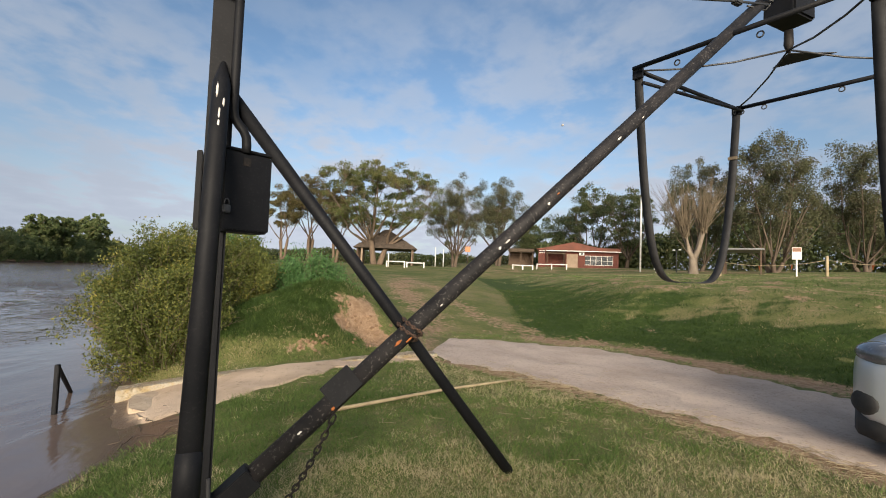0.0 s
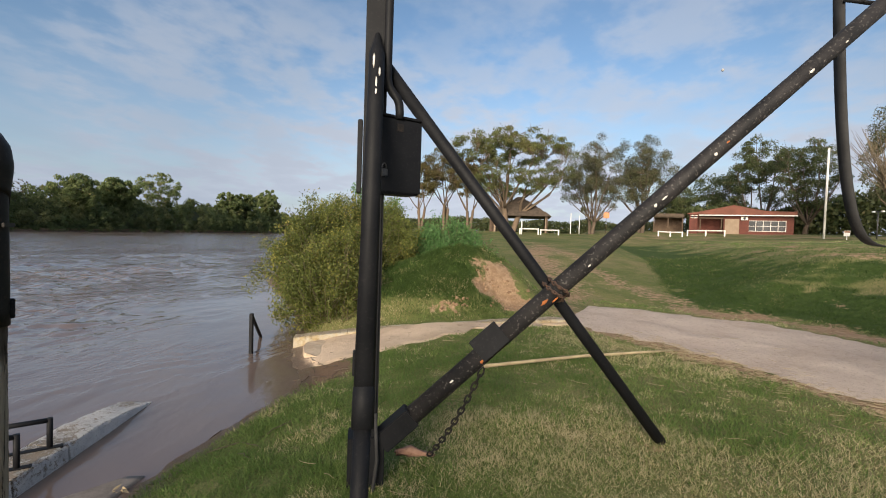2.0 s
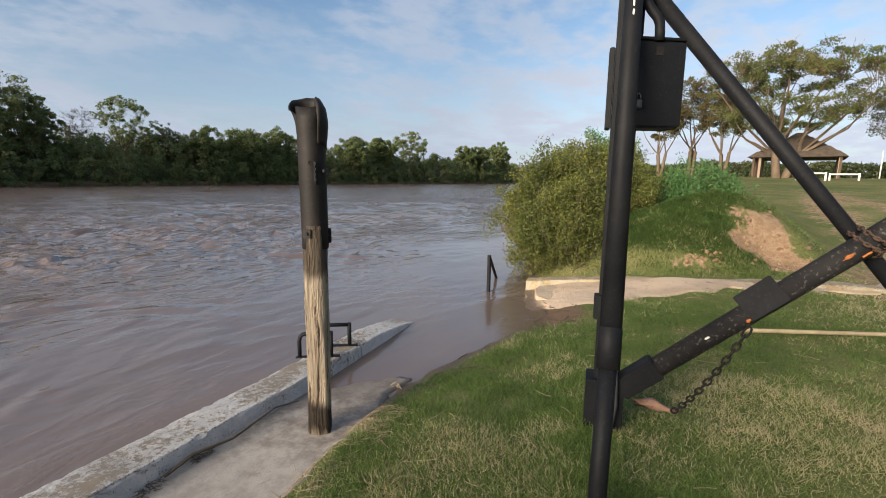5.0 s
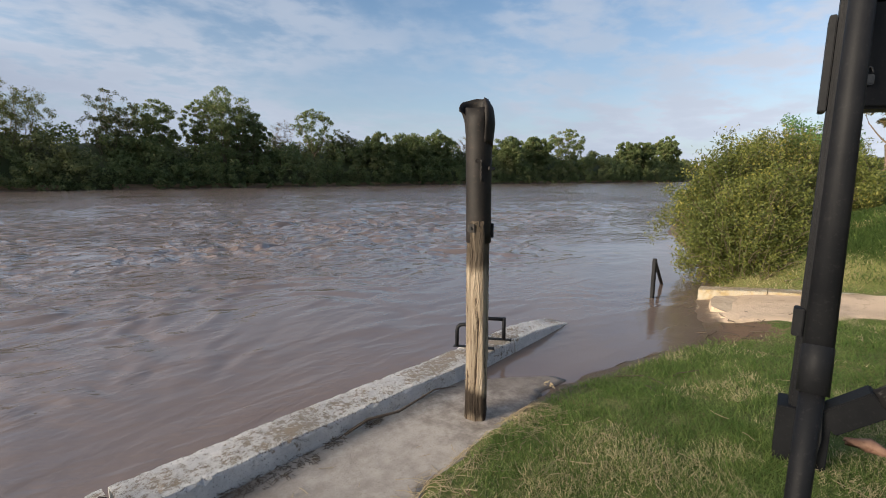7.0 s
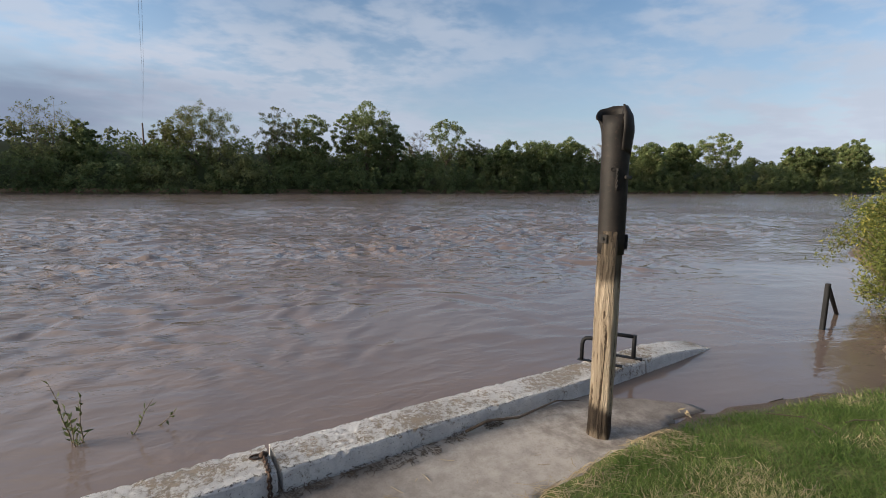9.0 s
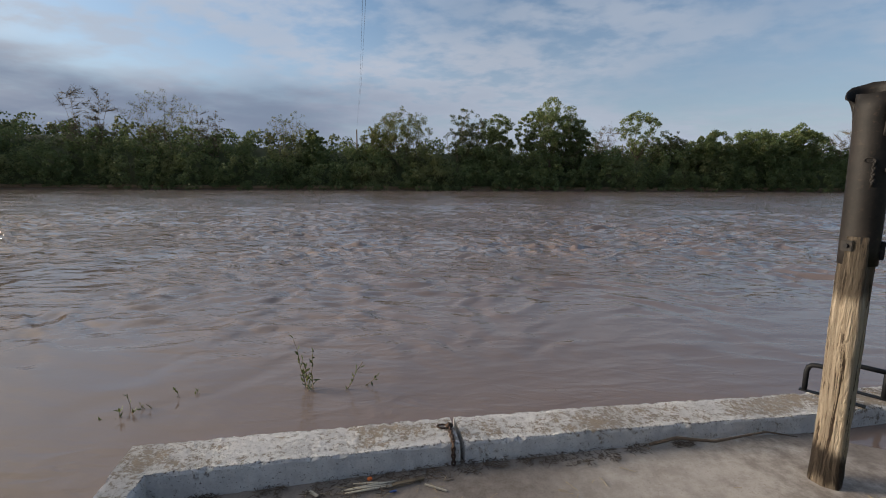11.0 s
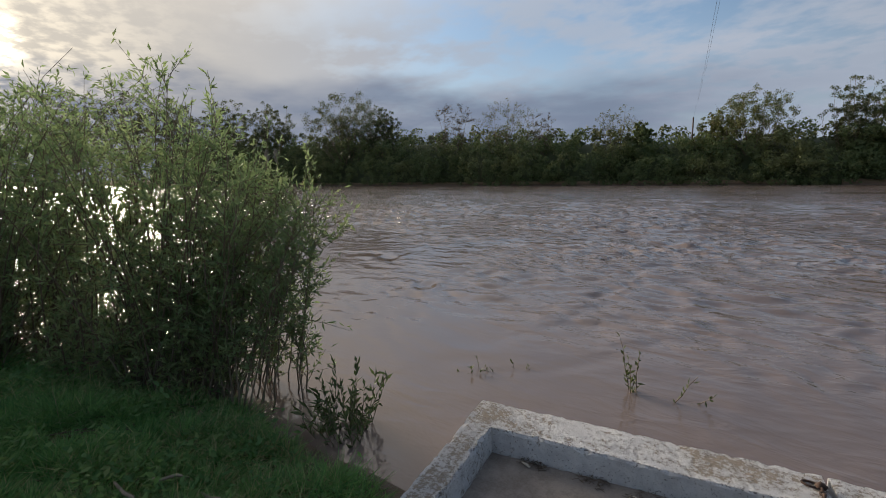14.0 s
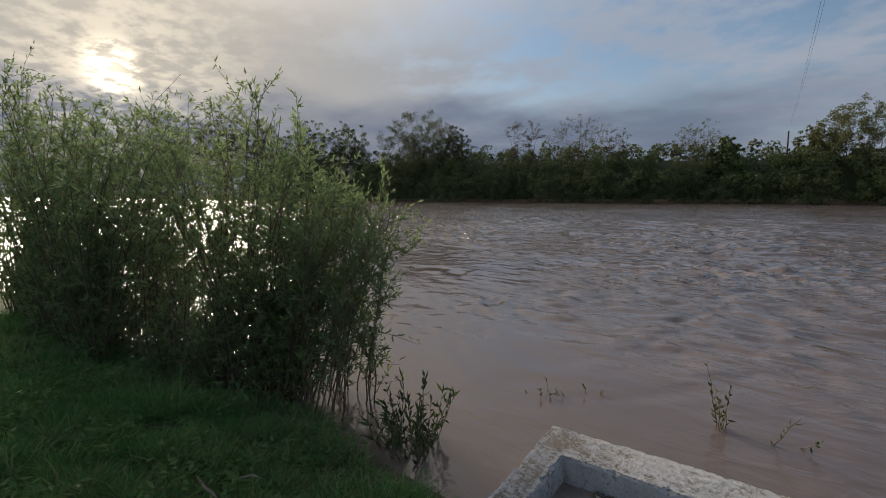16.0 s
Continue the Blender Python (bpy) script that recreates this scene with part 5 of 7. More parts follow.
def hoist():
    root = thing("lifting_frame", "black steel boat-lifting frame hanging from the gantry", "hoist")
    out = (HL - HR).normalized() * 0.08
    c = [HL, HR, HR + HK, HL + HK]
    for a, b in ((c[0] + out, c[3] + out), (c[1], c[2]), (c[0], c[1]), (c[3], c[2])):
        part("frame_bar", tubem([a, b], 0.024, 10), "black", root)
    inn = HK.normalized() * 0.13
    part("frame_bar", tubem([c[0] + inn * 0.5 + Vector((0, 0, -0.15)), c[1] + inn * 0.5 + Vector((0, 0, -0.04))], 0.019, 10), "black", root)
    mid = (c[0] + c[2]) / 2
    hook = mid + Vector((0, 0, 0.15))
    for i, p in enumerate(c):
        part("lifting_rope", tubem([hook, hook.lerp(p, 0.35) - Vector((0, 0, 0.05)), hook.lerp(p, 0.7) - Vector((0, 0, 0.045)), p], 0.010, 6), "cable", root)
    for a, b, t in ((c[0], c[3], 0.22), (c[0], c[3], 0.6), (c[0], c[1], 0.42), (c[1], c[2], 0.16), (c[1], c[2], 0.55), (c[1], c[0], 0.03), (c[1], c[2], 0.03)):
        o = a.lerp(b, t) - Vector((0, 0, 0.055))
        side = (b - a).normalized()
        part("eye_ring", tube(bmesh.new(), [o + (side * math.cos(q) + Vector((0, 0, 1)) * math.sin(q)) * 0.027 for q in [2 * math.pi * k / 12 for k in range(13)]], 0.007, 6, False), "cable", root)
    part("hook", tubem([hook - Vector((0, 0, 0.03)), hook + Vector((0, 0, 0.05)), hook + Vector((0, 0, 0.2))], [0.018, 0.045, 0.04], 10), "sleeve", root)
    flap = bmesh.new()
    vs = [flap.verts.new(v) for v in (hook - Vector((0, 0, 0.03)), hook.lerp(c[2], 0.30), hook.lerp(c[1], 0.26))]
    flap.faces.new(vs)
    ob = part("canvas_flap", flap, "strap", root)
    ob.modifiers.new("t", "SOLIDIFY").thickness = 0.006
    tr = part("trolley", boxm((-0.19, -0.15, 4.42), (0.19, 0.15, 4.95), 0.02), "black", root)
    tr.matrix_local = pose(mid.x, mid.y, 0, 0, 0, GRZ)
    part("pulley_wheel", tubem([mid + GN * 0.15 + Vector((0, 0, 4.80 - HZ)), mid + GN * 0.2 + Vector((0, 0, 4.80 - HZ))], 0.10, 18), "sleeve", tr).parent = root
    part("hanger", tubem([mid + Vector((0, 0, 4.9 - HZ)), mid + Vector((0, 0, 5.5 - HZ))], 0.03, 8), "cable", root)
    for (a, b, low) in ((c[0], c[1], 1.70), (c[3], c[2], 1.70)):
        ob = part("sling", strap(a, b, low, 0.095, HK.normalized()), "strap", root, "black webbing sling hanging in a loop")
        ob.modifiers.new("t", "SOLIDIFY").thickness = 0.008
    for a in (c[0], c[3], c[1], c[2]):
        part("sling_clamp", boxm((-0.055, -0.025, -0.09), (0.055, 0.025, 0.03), 0.006), "black", root).matrix_local = pose(a.x, a.y, a.z, 0, 0, 25)
    part("sling_mark", boxm((-0.053, -0.012, -0.02), (0.053, 0.012, 0.02), 0.002), "twig", root).matrix_local = pose(*(c[1] + Vector((-0.025, 0.08, -0.66))), 0, 0, 25)


hoist()


# ---- cable over the river ----
cable = new("overhead_cable", bpy.data.meshes.new("overhead_cable"))
bm = bmesh.new()
for dx in (0.0, 0.05):
    tube(bm, [(1.0 + dx, -6.0, 4.6), (0.25 + dx, 0.5, 4.3), (-1.04 + dx, 8.79, 4.5), (-3.05 + dx, 20, 5.3), (-11.3 + dx, 64.5, 8.0)], 0.0025, 5)
bm.to_mesh(cable.data)
bm.free()
cable.data.materials.append(MAT["cable"])
tagged(cable, "thin steel cable strung across the river to a pole", "cable")
tagged(part("cable_pole", tubem([(-11.3, 64.5, 0.5), (-11.3, 64.5, 8.0)], [0.11, 0.08], 8), "timber"), "thin dark wooden pole on the far bank", "pole")


# ---- the car ----
def car():
    root = thing("car", "silver-grey hatchback car parked on the gravel road", "car", (4.125, -4.265, 0.34), 30)
    # body: rounded sections swept along the length, x forward
    stations = [(0.02, 0.52, 0.38, 0.80), (-0.05, 0.70, 0.28, 0.90), (-0.20, 0.81, 0.22, 1.00), (-0.55, 0.85, 0.20, 1.08), (-1.15, 0.86, 0.18, 1.13), (-2.6, 0.87, 0.20, 1.06), (-3.6, 0.84, 0.24, 1.05), (-3.95, 0.72, 0.32, 0.98), (-4.0, 0.6, 0.45, 0.9)]

    def loft(rows_of):
        bm = bmesh.new()
        rows = [[bm.verts.new(v) for v in row] for row in rows_of]
        for a, b in zip(rows, rows[1:]):
            for j in range(len(a)):
                k = (j + 1) % len(a)
                bm.faces.new((a[j], b[j], b[k], a[k])).smooth = True
        bm.faces.new(rows[0][::-1])
        bm.faces.new(rows[-1])
        bmesh.ops.recalc_face_normals(bm, faces=bm.faces)
        return bm
    section = lambda x, w, lo, hi: [(x, y, z) for y, z in ((-w + 0.04, lo), (-w, lo + 0.12), (-w, (lo + hi) / 2), (-w + 0.03, hi - 0.10), (-w + 0.14, hi - 0.01), (0, hi + 0.03), (w - 0.14, hi - 0.01), (w - 0.03, hi - 0.10), (w, (lo + hi) / 2), (w, lo + 0.12), (w - 0.04, lo))]
    body = part("body", loft([section(*q) for q in stations]), "car_paint", root)
    body.modifiers.new("s", "SUBSURF").levels = 2
    body.modifiers["s"].render_levels = 2
    lip = lambda x, w, lo, hi: [(x, -w, 0.17), (x, -w, lo), (x, -w + 0.02, hi), (x, w - 0.02, hi), (x, w, lo), (x, w, 0.17)]
    part("lower_lip", loft([lip(0.0, 0.42, 0.24, 0.34), lip(-0.05, 0.62, 0.25, 0.36), lip(-0.17, 0.755, 0.26, 0.38), lip(-0.45, 0.825, 0.26, 0.36)]), "rubber", root, "black plastic lower bumper")
    cab = bmesh.new()
    prof = [(-1.0, 1.02, 0.78), (-1.75, 1.46, 0.62), (-3.0, 1.48, 0.62), (-3.7, 1.02, 0.74)]
    rows = [[cab.verts.new((x, y, z)) for y in (-w, w)] for x, z, w in prof]
    for a, b in zip(rows, rows[1:]):
        cab.faces.new((a[0], b[0], b[1], a[1]))
    cab.faces.new([r[0] for r in rows])
    cab.faces.new([r[1] for r in rows][::-1])
    bmesh.ops.recalc_face_normals(cab, faces=cab.faces)
    part("cabin_glass", cab, "glass", root)
    part("roof_panel", boxm((-3.0, -0.6, 1.46), (-1.72, 0.6, 1.50), 0.015), "car_paint", root)
    for y in (0.62, -0.62):
        hb = bmesh.new()
        bmesh.ops.create_uvsphere(hb, u_segments=16, v_segments=10, radius=1)
        bmesh.ops.transform(hb, matrix=Matrix.Translation((-0.19, y * 1.05, 0.86)) @ Euler((0, 0.25, math.copysign(0.65, y))).to_matrix().to_4x4() @ Matrix.Diagonal((0.125, 0.25, 0.092, 1)), verts=hb.verts)
        lamp = part("headlight", smooth(hb), "lamp_glass", root, "clear glass headlight")
        part("lamp_bezel", tubem([(-0.11, y * 0.95, 0.86), (-0.055, y * 0.95, 0.86)], 0.05, 12), "rubber", lamp)
        fb = bmesh.new()
        bmesh.ops.create_uvsphere(fb, u_segments=14, v_segments=8, radius=1)
        bmesh.ops.transform(fb, matrix=Matrix.Translation((-0.10, y * 1.13, 0.45)) @ Euler((0, 0, math.copysign(0.85, y))).to_matrix().to_4x4() @ Matrix.Diagonal((0.035, 0.13, 0.10, 1)), verts=fb.verts)
        part("fog_recess", smooth(fb), "rubber", root, "black plastic fog lamp recess")
    part("grille", boxm((-0.06, -0.42, 0.42), (0.01, 0.42, 0.60), 0.02), "rubber", root)
    for x in (-0.78, -3.2):
        for y in (0.80, -0.80):
            s = math.copysign(1, y)
            arch = part("wheel_arch", tubem([(x, y - s * 0.1, 0.30), (x, y + s * 0.065, 0.30)], 0.36, 24), "rubber", root)
            wheel = part("wheel", tubem([(x, y - s * 0.10, 0.30), (x, y - s * 0.08, 0.30), (x, y + s * 0.06, 0.30), (x, y + s * 0.08, 0.30)], [0.27, 0.31, 0.31, 0.27], 28), "rubber", root)
            part("rim", tubem([(x, y + s * 0.07, 0.30), (x, y + s * 0.088, 0.30)], [0.21, 0.18], 20), "cable", wheel)


car()


# ---- far bank ----
def far_place(az, back=4.0):
    """On the far bank, in the direction az degrees from straight across."""
    d, az = 60.0, az - 1.5
    for _ in range(12):
        x = 0.4 + d * math.sin(radians(az))
        d = (float(np.interp(x, FAR_X, FAR_Y)) + back - 0.5) / max(math.cos(radians(az)), 0.2)
    return 0.4 + d * math.sin(radians(az)), 0.5 + d * math.cos(radians(az)), d


def shrub_row(name, label, seed, x0, x1, back, gap, tall, per, size, leaf):
    """A row of rounded shrubs, each of several lobes, that merge into one thicket."""
    rng = np.random.default_rng(seed)
    C, R = [], []
    x = x0
    while x < x1:
        s = 1.06 + 0.10 * float(step(np.array(x), 30, 100)) + 0.45 * float(step(np.array(-x), 8, 62)) + 0.35 * float(step(np.array(-x), 62, 125))
        h = tall * s * rng.uniform(0.84, 1.06)
        w = tall * rng.uniform(0.28, 0.46)
        cy = float(np.interp(x, FAR_X, FAR_Y)) + back + rng.uniform(-0.8, 0.8)
        for q in range(int(rng.integers(11, 15))):
            r = w * rng.uniform(0.26, 0.46)
            u = rng.uniform(0, 1) ** 0.7
            a = rng.uniform(-math.pi, 0.4)
            k = w * math.sqrt(max(0.05, 1 - u * u)) * 0.9
            C.append((x + math.cos(a) * k, cy + math.sin(a) * k * 0.8, max(r * 0.4, u * h - r * 0.7)))
            R.append(r)
        x += gap * rng.uniform(0.6, 1.4)
    pos, nor = lobes(rng, np.array(C), np.array(R), per, 0.85, 0.6)
    keep = (nor[:, 1] < 0.45) & (pos[:, 2] > 0.0)
    return tagged(cards(name, rng, pos[keep], nor[keep], size, leaf, None, 0.45), label, "shrubs", kind="stuff")


shrub_row("far_bank_low_growth", "olive low growth at the far water's edge", 79, -115, 150, 0.9, 1.9, 3.3, 60, 0.25, "leaf_far")
shrub_row("far_bank_shrubs", "dense dark green shrubs along the far river bank", 71, -125, 165, 2.8, 1.9, 5.5, 105, 0.26, "leaf_far")
shrub_row("far_bank_thicket", "tall dark thicket behind the far bank shrubs", 76, -135, 190, 5.6, 2.0, 6.3, 66, 0.36, "leaf_far")
# the two back rows are added fill that keeps sky from showing through
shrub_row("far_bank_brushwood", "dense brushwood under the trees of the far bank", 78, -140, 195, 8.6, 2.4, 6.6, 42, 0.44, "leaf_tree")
shrub_row("far_bank_fill", "dark leafy fill row behind the far bank shrubs", 80, -150, 200, 13.0, 2.6, 7.2, 34, 0.52, "leaf_tree")


def backing_sheet():
    """A lumpy dark sheet added inside the far thickets for shade, hiding sky gaps."""
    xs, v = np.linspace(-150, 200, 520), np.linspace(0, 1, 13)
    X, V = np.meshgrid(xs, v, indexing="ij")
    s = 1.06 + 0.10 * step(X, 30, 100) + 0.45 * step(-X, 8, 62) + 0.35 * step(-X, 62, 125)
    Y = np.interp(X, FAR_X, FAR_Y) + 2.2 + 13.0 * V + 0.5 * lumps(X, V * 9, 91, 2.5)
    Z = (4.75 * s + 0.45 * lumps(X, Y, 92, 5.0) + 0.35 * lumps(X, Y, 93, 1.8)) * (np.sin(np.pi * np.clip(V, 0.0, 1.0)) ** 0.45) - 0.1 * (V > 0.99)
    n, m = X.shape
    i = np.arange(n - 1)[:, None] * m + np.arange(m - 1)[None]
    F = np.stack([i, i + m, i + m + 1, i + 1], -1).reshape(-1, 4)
    ob = mesh_np("far_bank_backing", np.stack([X, Y, Z], -1).reshape(-1, 3), F, "leaf_tree")
    return tagged(ob, "dark leaf-coloured backing sheet inside the far bank shrubs", "shrubs", kind="stuff")


backing_sheet()
# direction, elevation of the top, crown's width in degrees, kind
FAR_TREES = [(-76.5, 8.0, 6, "w"), (-71.5, 8.5, 5, "w"), (-67.5, 8.0, 5, "w"), (-62.5, 8.6, 4.5, "w"), (-58.0, 8.4, 4.5, "w"), (-49.2, 9.6, 8.0, "g"), (-45.2, 7.8, 3.5, "w"), (-36.8, 8.5, 4.4, "b"), (-30.6, 8.6, 6.4, "h"), (-26.2, 7.2, 3.0, "b"),
             (-18.2, 7.4, 4.6, "h"), (-15.4, 5.4, 3.0, "t"), (-5.2, 8.1, 7.0, "y"), (-8.0, 5.9, 3.6, "y"), (2.9, 8.0, 4.4, "w"), (6.4, 7.3, 4.6, "t"), (10.1, 7.5, 2.8, "s"), (13.3, 9.0, 6.2, "d"), (15.8, 6.9, 3.6, "d"), (18.7, 6.1, 4.0, "b"),
             (22.5, 7.1, 4.4, "s"), (25.6, 5.0, 3.6, "w"), (29.7, 4.7, 4.6, "d"), (33.5, 4.9, 4.6, "d"), (37.0, 5.0, 4.6, "d"), (40.2, 4.7, 3.2, "b"), (45.5, 4.3, 4.0, "d"), (49.0, 4.3, 3.6, "d"), (52.6, 5.0, 4.4, "s"), (59.4, 3.5, 3.0, "t"), (61.0, 3.4, 2.2, "d"), (63.2, 4.0, 2.6, "d")]
for i, (az, el, wide, kind) in enumerate(FAR_TREES):
    x, y, d = far_place(az + 1.5, 5.0 if kind != "d" else 3.5)
    gz = 1.0
    top = 1.63 + d * math.tan(radians(el + 0.45)) - gz
    w = 2 * d * math.tan(radians(wide * (0.68 if kind in "gwhb" else 0.58)))
    # leaf, clumps, lobe, tufts a lobe, tuft size, crown's base, stems, fill, extra twigs
    label, leaf, n, lobe, per, sz, base, stems, airy, more = {
        # w and g crowns stand against the light: shade put into darker leaves
        "w": ("wispy olive willow on the far bank", "leaf_tree", 260, 0.055, 64, 0.11, 0.12, 3, 0.05, 2),
        "g": ("rounded pale green tree on the far bank", "leaf_tree", 420, 0.045, 80, 0.10, 0.12, 3, 0.05, 2),
        "h": ("half-bare tree with a thin veil of leaves on the far bank", "leaf_warm", 220, 0.05, 18, 0.11, 0.15, 4, 0.05, 3),
        "b": ("almost bare twiggy tree on the far bank", "leaf_willow", 120, 0.07, 2, 0.14, 0.15, 4, 0.05, 6),
        "y": ("bright yellow-green willow on the far bank", "leaf_warm", 260, 0.055, 70, 0.11, 0.20, 3, 0.1, 2),
        "t": ("dark green tree on the far bank", "leaf_far", 140, 0.08, 95, 0.17, 0.20, 2, 0.1, 0),
        "s": ("open-crowned tree with pale limbs on the far bank", "leaf_far", 80, 0.075, 60, 0.16, 0.42, 2, 0.4, 2),
        "d": ("dense dark tree on the far bank", "leaf_far", 180, 0.08, 105, 0.17, 0.18, 2, 0.1, 0)}[kind]
    crown_tree("far_tree", label, (x, y, gz), top, w, 300 + i, base, leaf, "twig" if kind != "s" else "pale_bark", n, lobe, int(per * 0.85), sz * max(1.0, d / 52), stems, 0.013, 0.8, 0.0, "trees on the far bank", more, airy)
for i, (az, el) in enumerate(((-57.2, 3.6), (-56.2, 3.2))):
    x, y, d = far_place(az, -0.4)
    rng = np.random.default_rng(40 + i)
    root = thing("plume_grass", "pale plume of pampas grass on the far bank", "grass", (x, y, 0.3))
    n = 500
    u = rng.uniform(0, 1, n)
    pos = np.stack([rng.normal(size=n) * 0.22 * np.sin(u * 3.1), rng.normal(size=n) * 0.22 * np.sin(u * 3.1), 4.2 + u * 2.6], 1)
    leaves("plume", rng, pos, rng.normal(size=(n, 3)) * 0.4 + np.array([0.2, 0, 1.0]), 0.45, 0.12, "plume", root)
    v, f = rods([(np.array([(0, 0, 0), (0.05, 0, 2.5), (0, 0, 4.6)]), np.array([0.03, 0.03, 0.02]))])
    mesh_np("stalk", v, f, "twig", root)


# ---- near bank, right: bush, trees, buildings ----
def bush(name, label, seed, at, radii, count, size, leaf, stems=60, slim=0.45, shoots=0):
    rng = np.random.default_rng(seed)
    root = thing(name, label, "bush", at)
    paths, tips = [], []
    rx, ry, rz = radii
    for i in range(stems):
        a, q = rng.uniform(0, 6.28), math.sqrt(rng.uniform(0.0, 1.0))
        lump = 0.97 + 0.13 * math.sin(3 * a + seed) * math.sin(4 * q + seed) + 0.11 * math.sin(7 * a + 9 * q) + rng.normal() * 0.07
        lump = min(lump, 1.16)
        e = np.array([math.cos(a) * rx * q, math.sin(a) * ry * q, rz * math.sqrt(max(0.05, 1 - q * q * 0.92))]) * lump
        b = np.array([math.cos(a) * rx * q * 0.5, math.sin(a) * ry * q * 0.5, -0.2])
        t = np.linspace(0, 1, 8)[:, None]
        p = b * (1 - t) + e * t + np.array([0, 0, 0.25 * rz]) * (t * (1 - t)) + np.cumsum(rng.normal(size=(8, 3)) * 0.03, 0)
        paths.append((p, np.linspace(0.014, 0.003, 8)))
        for s in range(4):
            k = rng.integers(2, 8)
            d = rng.normal(size=3) * 0.6 + (e - b) / np.linalg.norm(e - b) * 0.5 + np.array([0, 0, 0.2])
            d /= np.linalg.norm(d)
            L = rng.uniform(0.15, 0.38)
            tw = p[k] + d * L * np.linspace(0, 1, 4)[:, None] + np.array([0, 0, -0.06]) * (np.linspace(0, 1, 4)[:, None] ** 2)
            paths.append((tw, np.linspace(0.005, 0.002, 4)))
            tips.extend(tw)
        tips.extend(p[3:])
    leafy, grown = [], []
    for i in range(shoots):
        # young shoots that stand out of the crown
        a, q = rng.uniform(0, 6.28), math.sqrt(rng.uniform(0.02, 1.0))
        o = np.array([math.cos(a) * rx * q, math.sin(a) * ry * q, rz * math.sqrt(max(0.04, 1 - q * q)) * rng.uniform(0.5, 1.0)]) * 0.93
        d = o / np.array([rx, ry, rz]) * np.array([0.6, 0.6, 0.25]) + rng.normal(size=3) * 0.22 + np.array([0, 0, 0.75])
        d /= np.linalg.norm(d)
        L = rng.uniform(0.22, 0.62)
        t = np.linspace(0, 1, 5)[:, None]
        p = o + d * L * t + np.array([d[0], d[1], -0.5]) * 0.12 * t ** 2
        paths.append((p, np.linspace(0.006, 0.002, 5)))
        m = int(rng.integers(16, 34))
        u = rng.uniform(0.1, 1.0, m)[:, None]
        leafy.append(o + d * L * u + rng.normal(size=(m, 3)) * 0.018)
        grown.append(d * 0.6 + rng.normal(size=(m, 3)) * 0.7)
    tips = np.array(tips)
    out = np.linalg.norm(tips / np.array([rx, ry, rz]), axis=1) ** 2
    pick = tips[rng.choice(len(tips), count, p=out / out.sum())]
    pos = pick + np.clip(rng.normal(size=(count, 3)), -1.7, 1.7) * 0.085
    along = rng.normal(size=(count, 3)) + np.array([0, 0, 0.5])
    if shoots:
        pos, along = np.concatenate([pos] + leafy), np.concatenate([along] + grown)
    leaves("foliage", rng, pos, along, size, size * slim * 1.2, leaf, root, simple=True)
    v, f = rods(paths, 3)
    mesh_np("branchwork", v, f, "twig", root)
    return root


bush("riverside_bush", "large yellow-green leafy bush on the water's edge", 81, (11.1, 3.62, 0.2), (3.1, 1.45, 1.90), 150000, 0.047, "leaf_bush", 440, shoots=900)
bush("riverside_bush", "yellow-green bush spilling over the water's edge", 84, (8.55, 3.2, 0.0), (1.40, 0.78, 1.38), 66000, 0.040, "leaf_bush", 190, shoots=520)
bush("curbside_bush", "small yellow-green bush growing against the curb", 88, (7.78, 3.0, 0.1), (0.5, 0.45, 0.7), 7000, 0.040, "leaf_bush", 50, shoots=90)
bush("low_green_bush", "low fresh green bush beside the grass mound", 83, (12.4, 1.6, 0.75), (1.6, 1.0, 1.0), 16000, 0.065, "weed", 90, shoots=160)
bush("grey_green_shrub", "grey-green shrub rising behind the big bush", 86, (14.6, 4.2, 0.4), (1.4, 1.1, 2.3), 11000, 0.075, "weed", 70, shoots=200)


def place(az, d):
    az -= 1.5
    x, y = EYE.x + d * math.sin(radians(az)), EYE.y + d * math.cos(radians(az))
    return x, y, float(height(x, y))


def bank_tree(name, label, az, d, el, wide, seed, **kw):
    """A tree at that direction and distance, its top at el degrees and its crown wide degrees across."""
    x, y, z = place(az + 1.5, d)
    return crown_tree(name, label, (x, y, z - 0.1), EYE.z + d * math.tan(radians(el)) - z, 2 * d * math.tan(radians(wide / 2)), seed, **kw)


bank_tree("spreading_tree", "broad spreading tree with pale forked limbs beside the pavilion", 92.2, 54, 12.9, 16.0, 402, base=0.26, leaf="leaf_warm", bark="pale_bark", clumps=190, lobe=0.055, per=230, size=0.16, stems=3, thick=0.032, flat=0.55, top=0.8, twigs=3, airy=0.25)
for i, (az, d, el, wide) in enumerate(((81.2, 58, 9.4, 6.0), (84.2, 62, 11.0, 6.5), (87.2, 60, 9.8, 6.0))):
    bank_tree("slender_tree", "slender tree with pale leaning trunks and thin reddish leaves", az, d, el, wide, 410 + i, base=0.34, leaf="leaf_russet", bark="pale_bark", clumps=70, lobe=0.10, per=190, size=0.16, stems=3, thick=0.022, flat=0.7, top=0.3, group="slender trees by the river", twigs=2, airy=0.1)
bank_tree("brown_tree", "olive-brown feathery tree with a dark trunk", 101.9, 64, 12.3, 8.6, 421, base=0.14, leaf="leaf_willow", clumps=150, lobe=0.085, per=190, size=0.15, stems=2, thick=0.022, flat=1.0, twigs=4, airy=0.05)
bank_tree("brown_tree", "olive-brown feathery tree with a dark trunk", 107.2, 69, 11.8, 8.2, 422, base=0.14, leaf="leaf_willow", clumps=150, lobe=0.09, per=230, size=0.15, stems=2, thick=0.022, flat=1.0, twigs=3, airy=0.05)
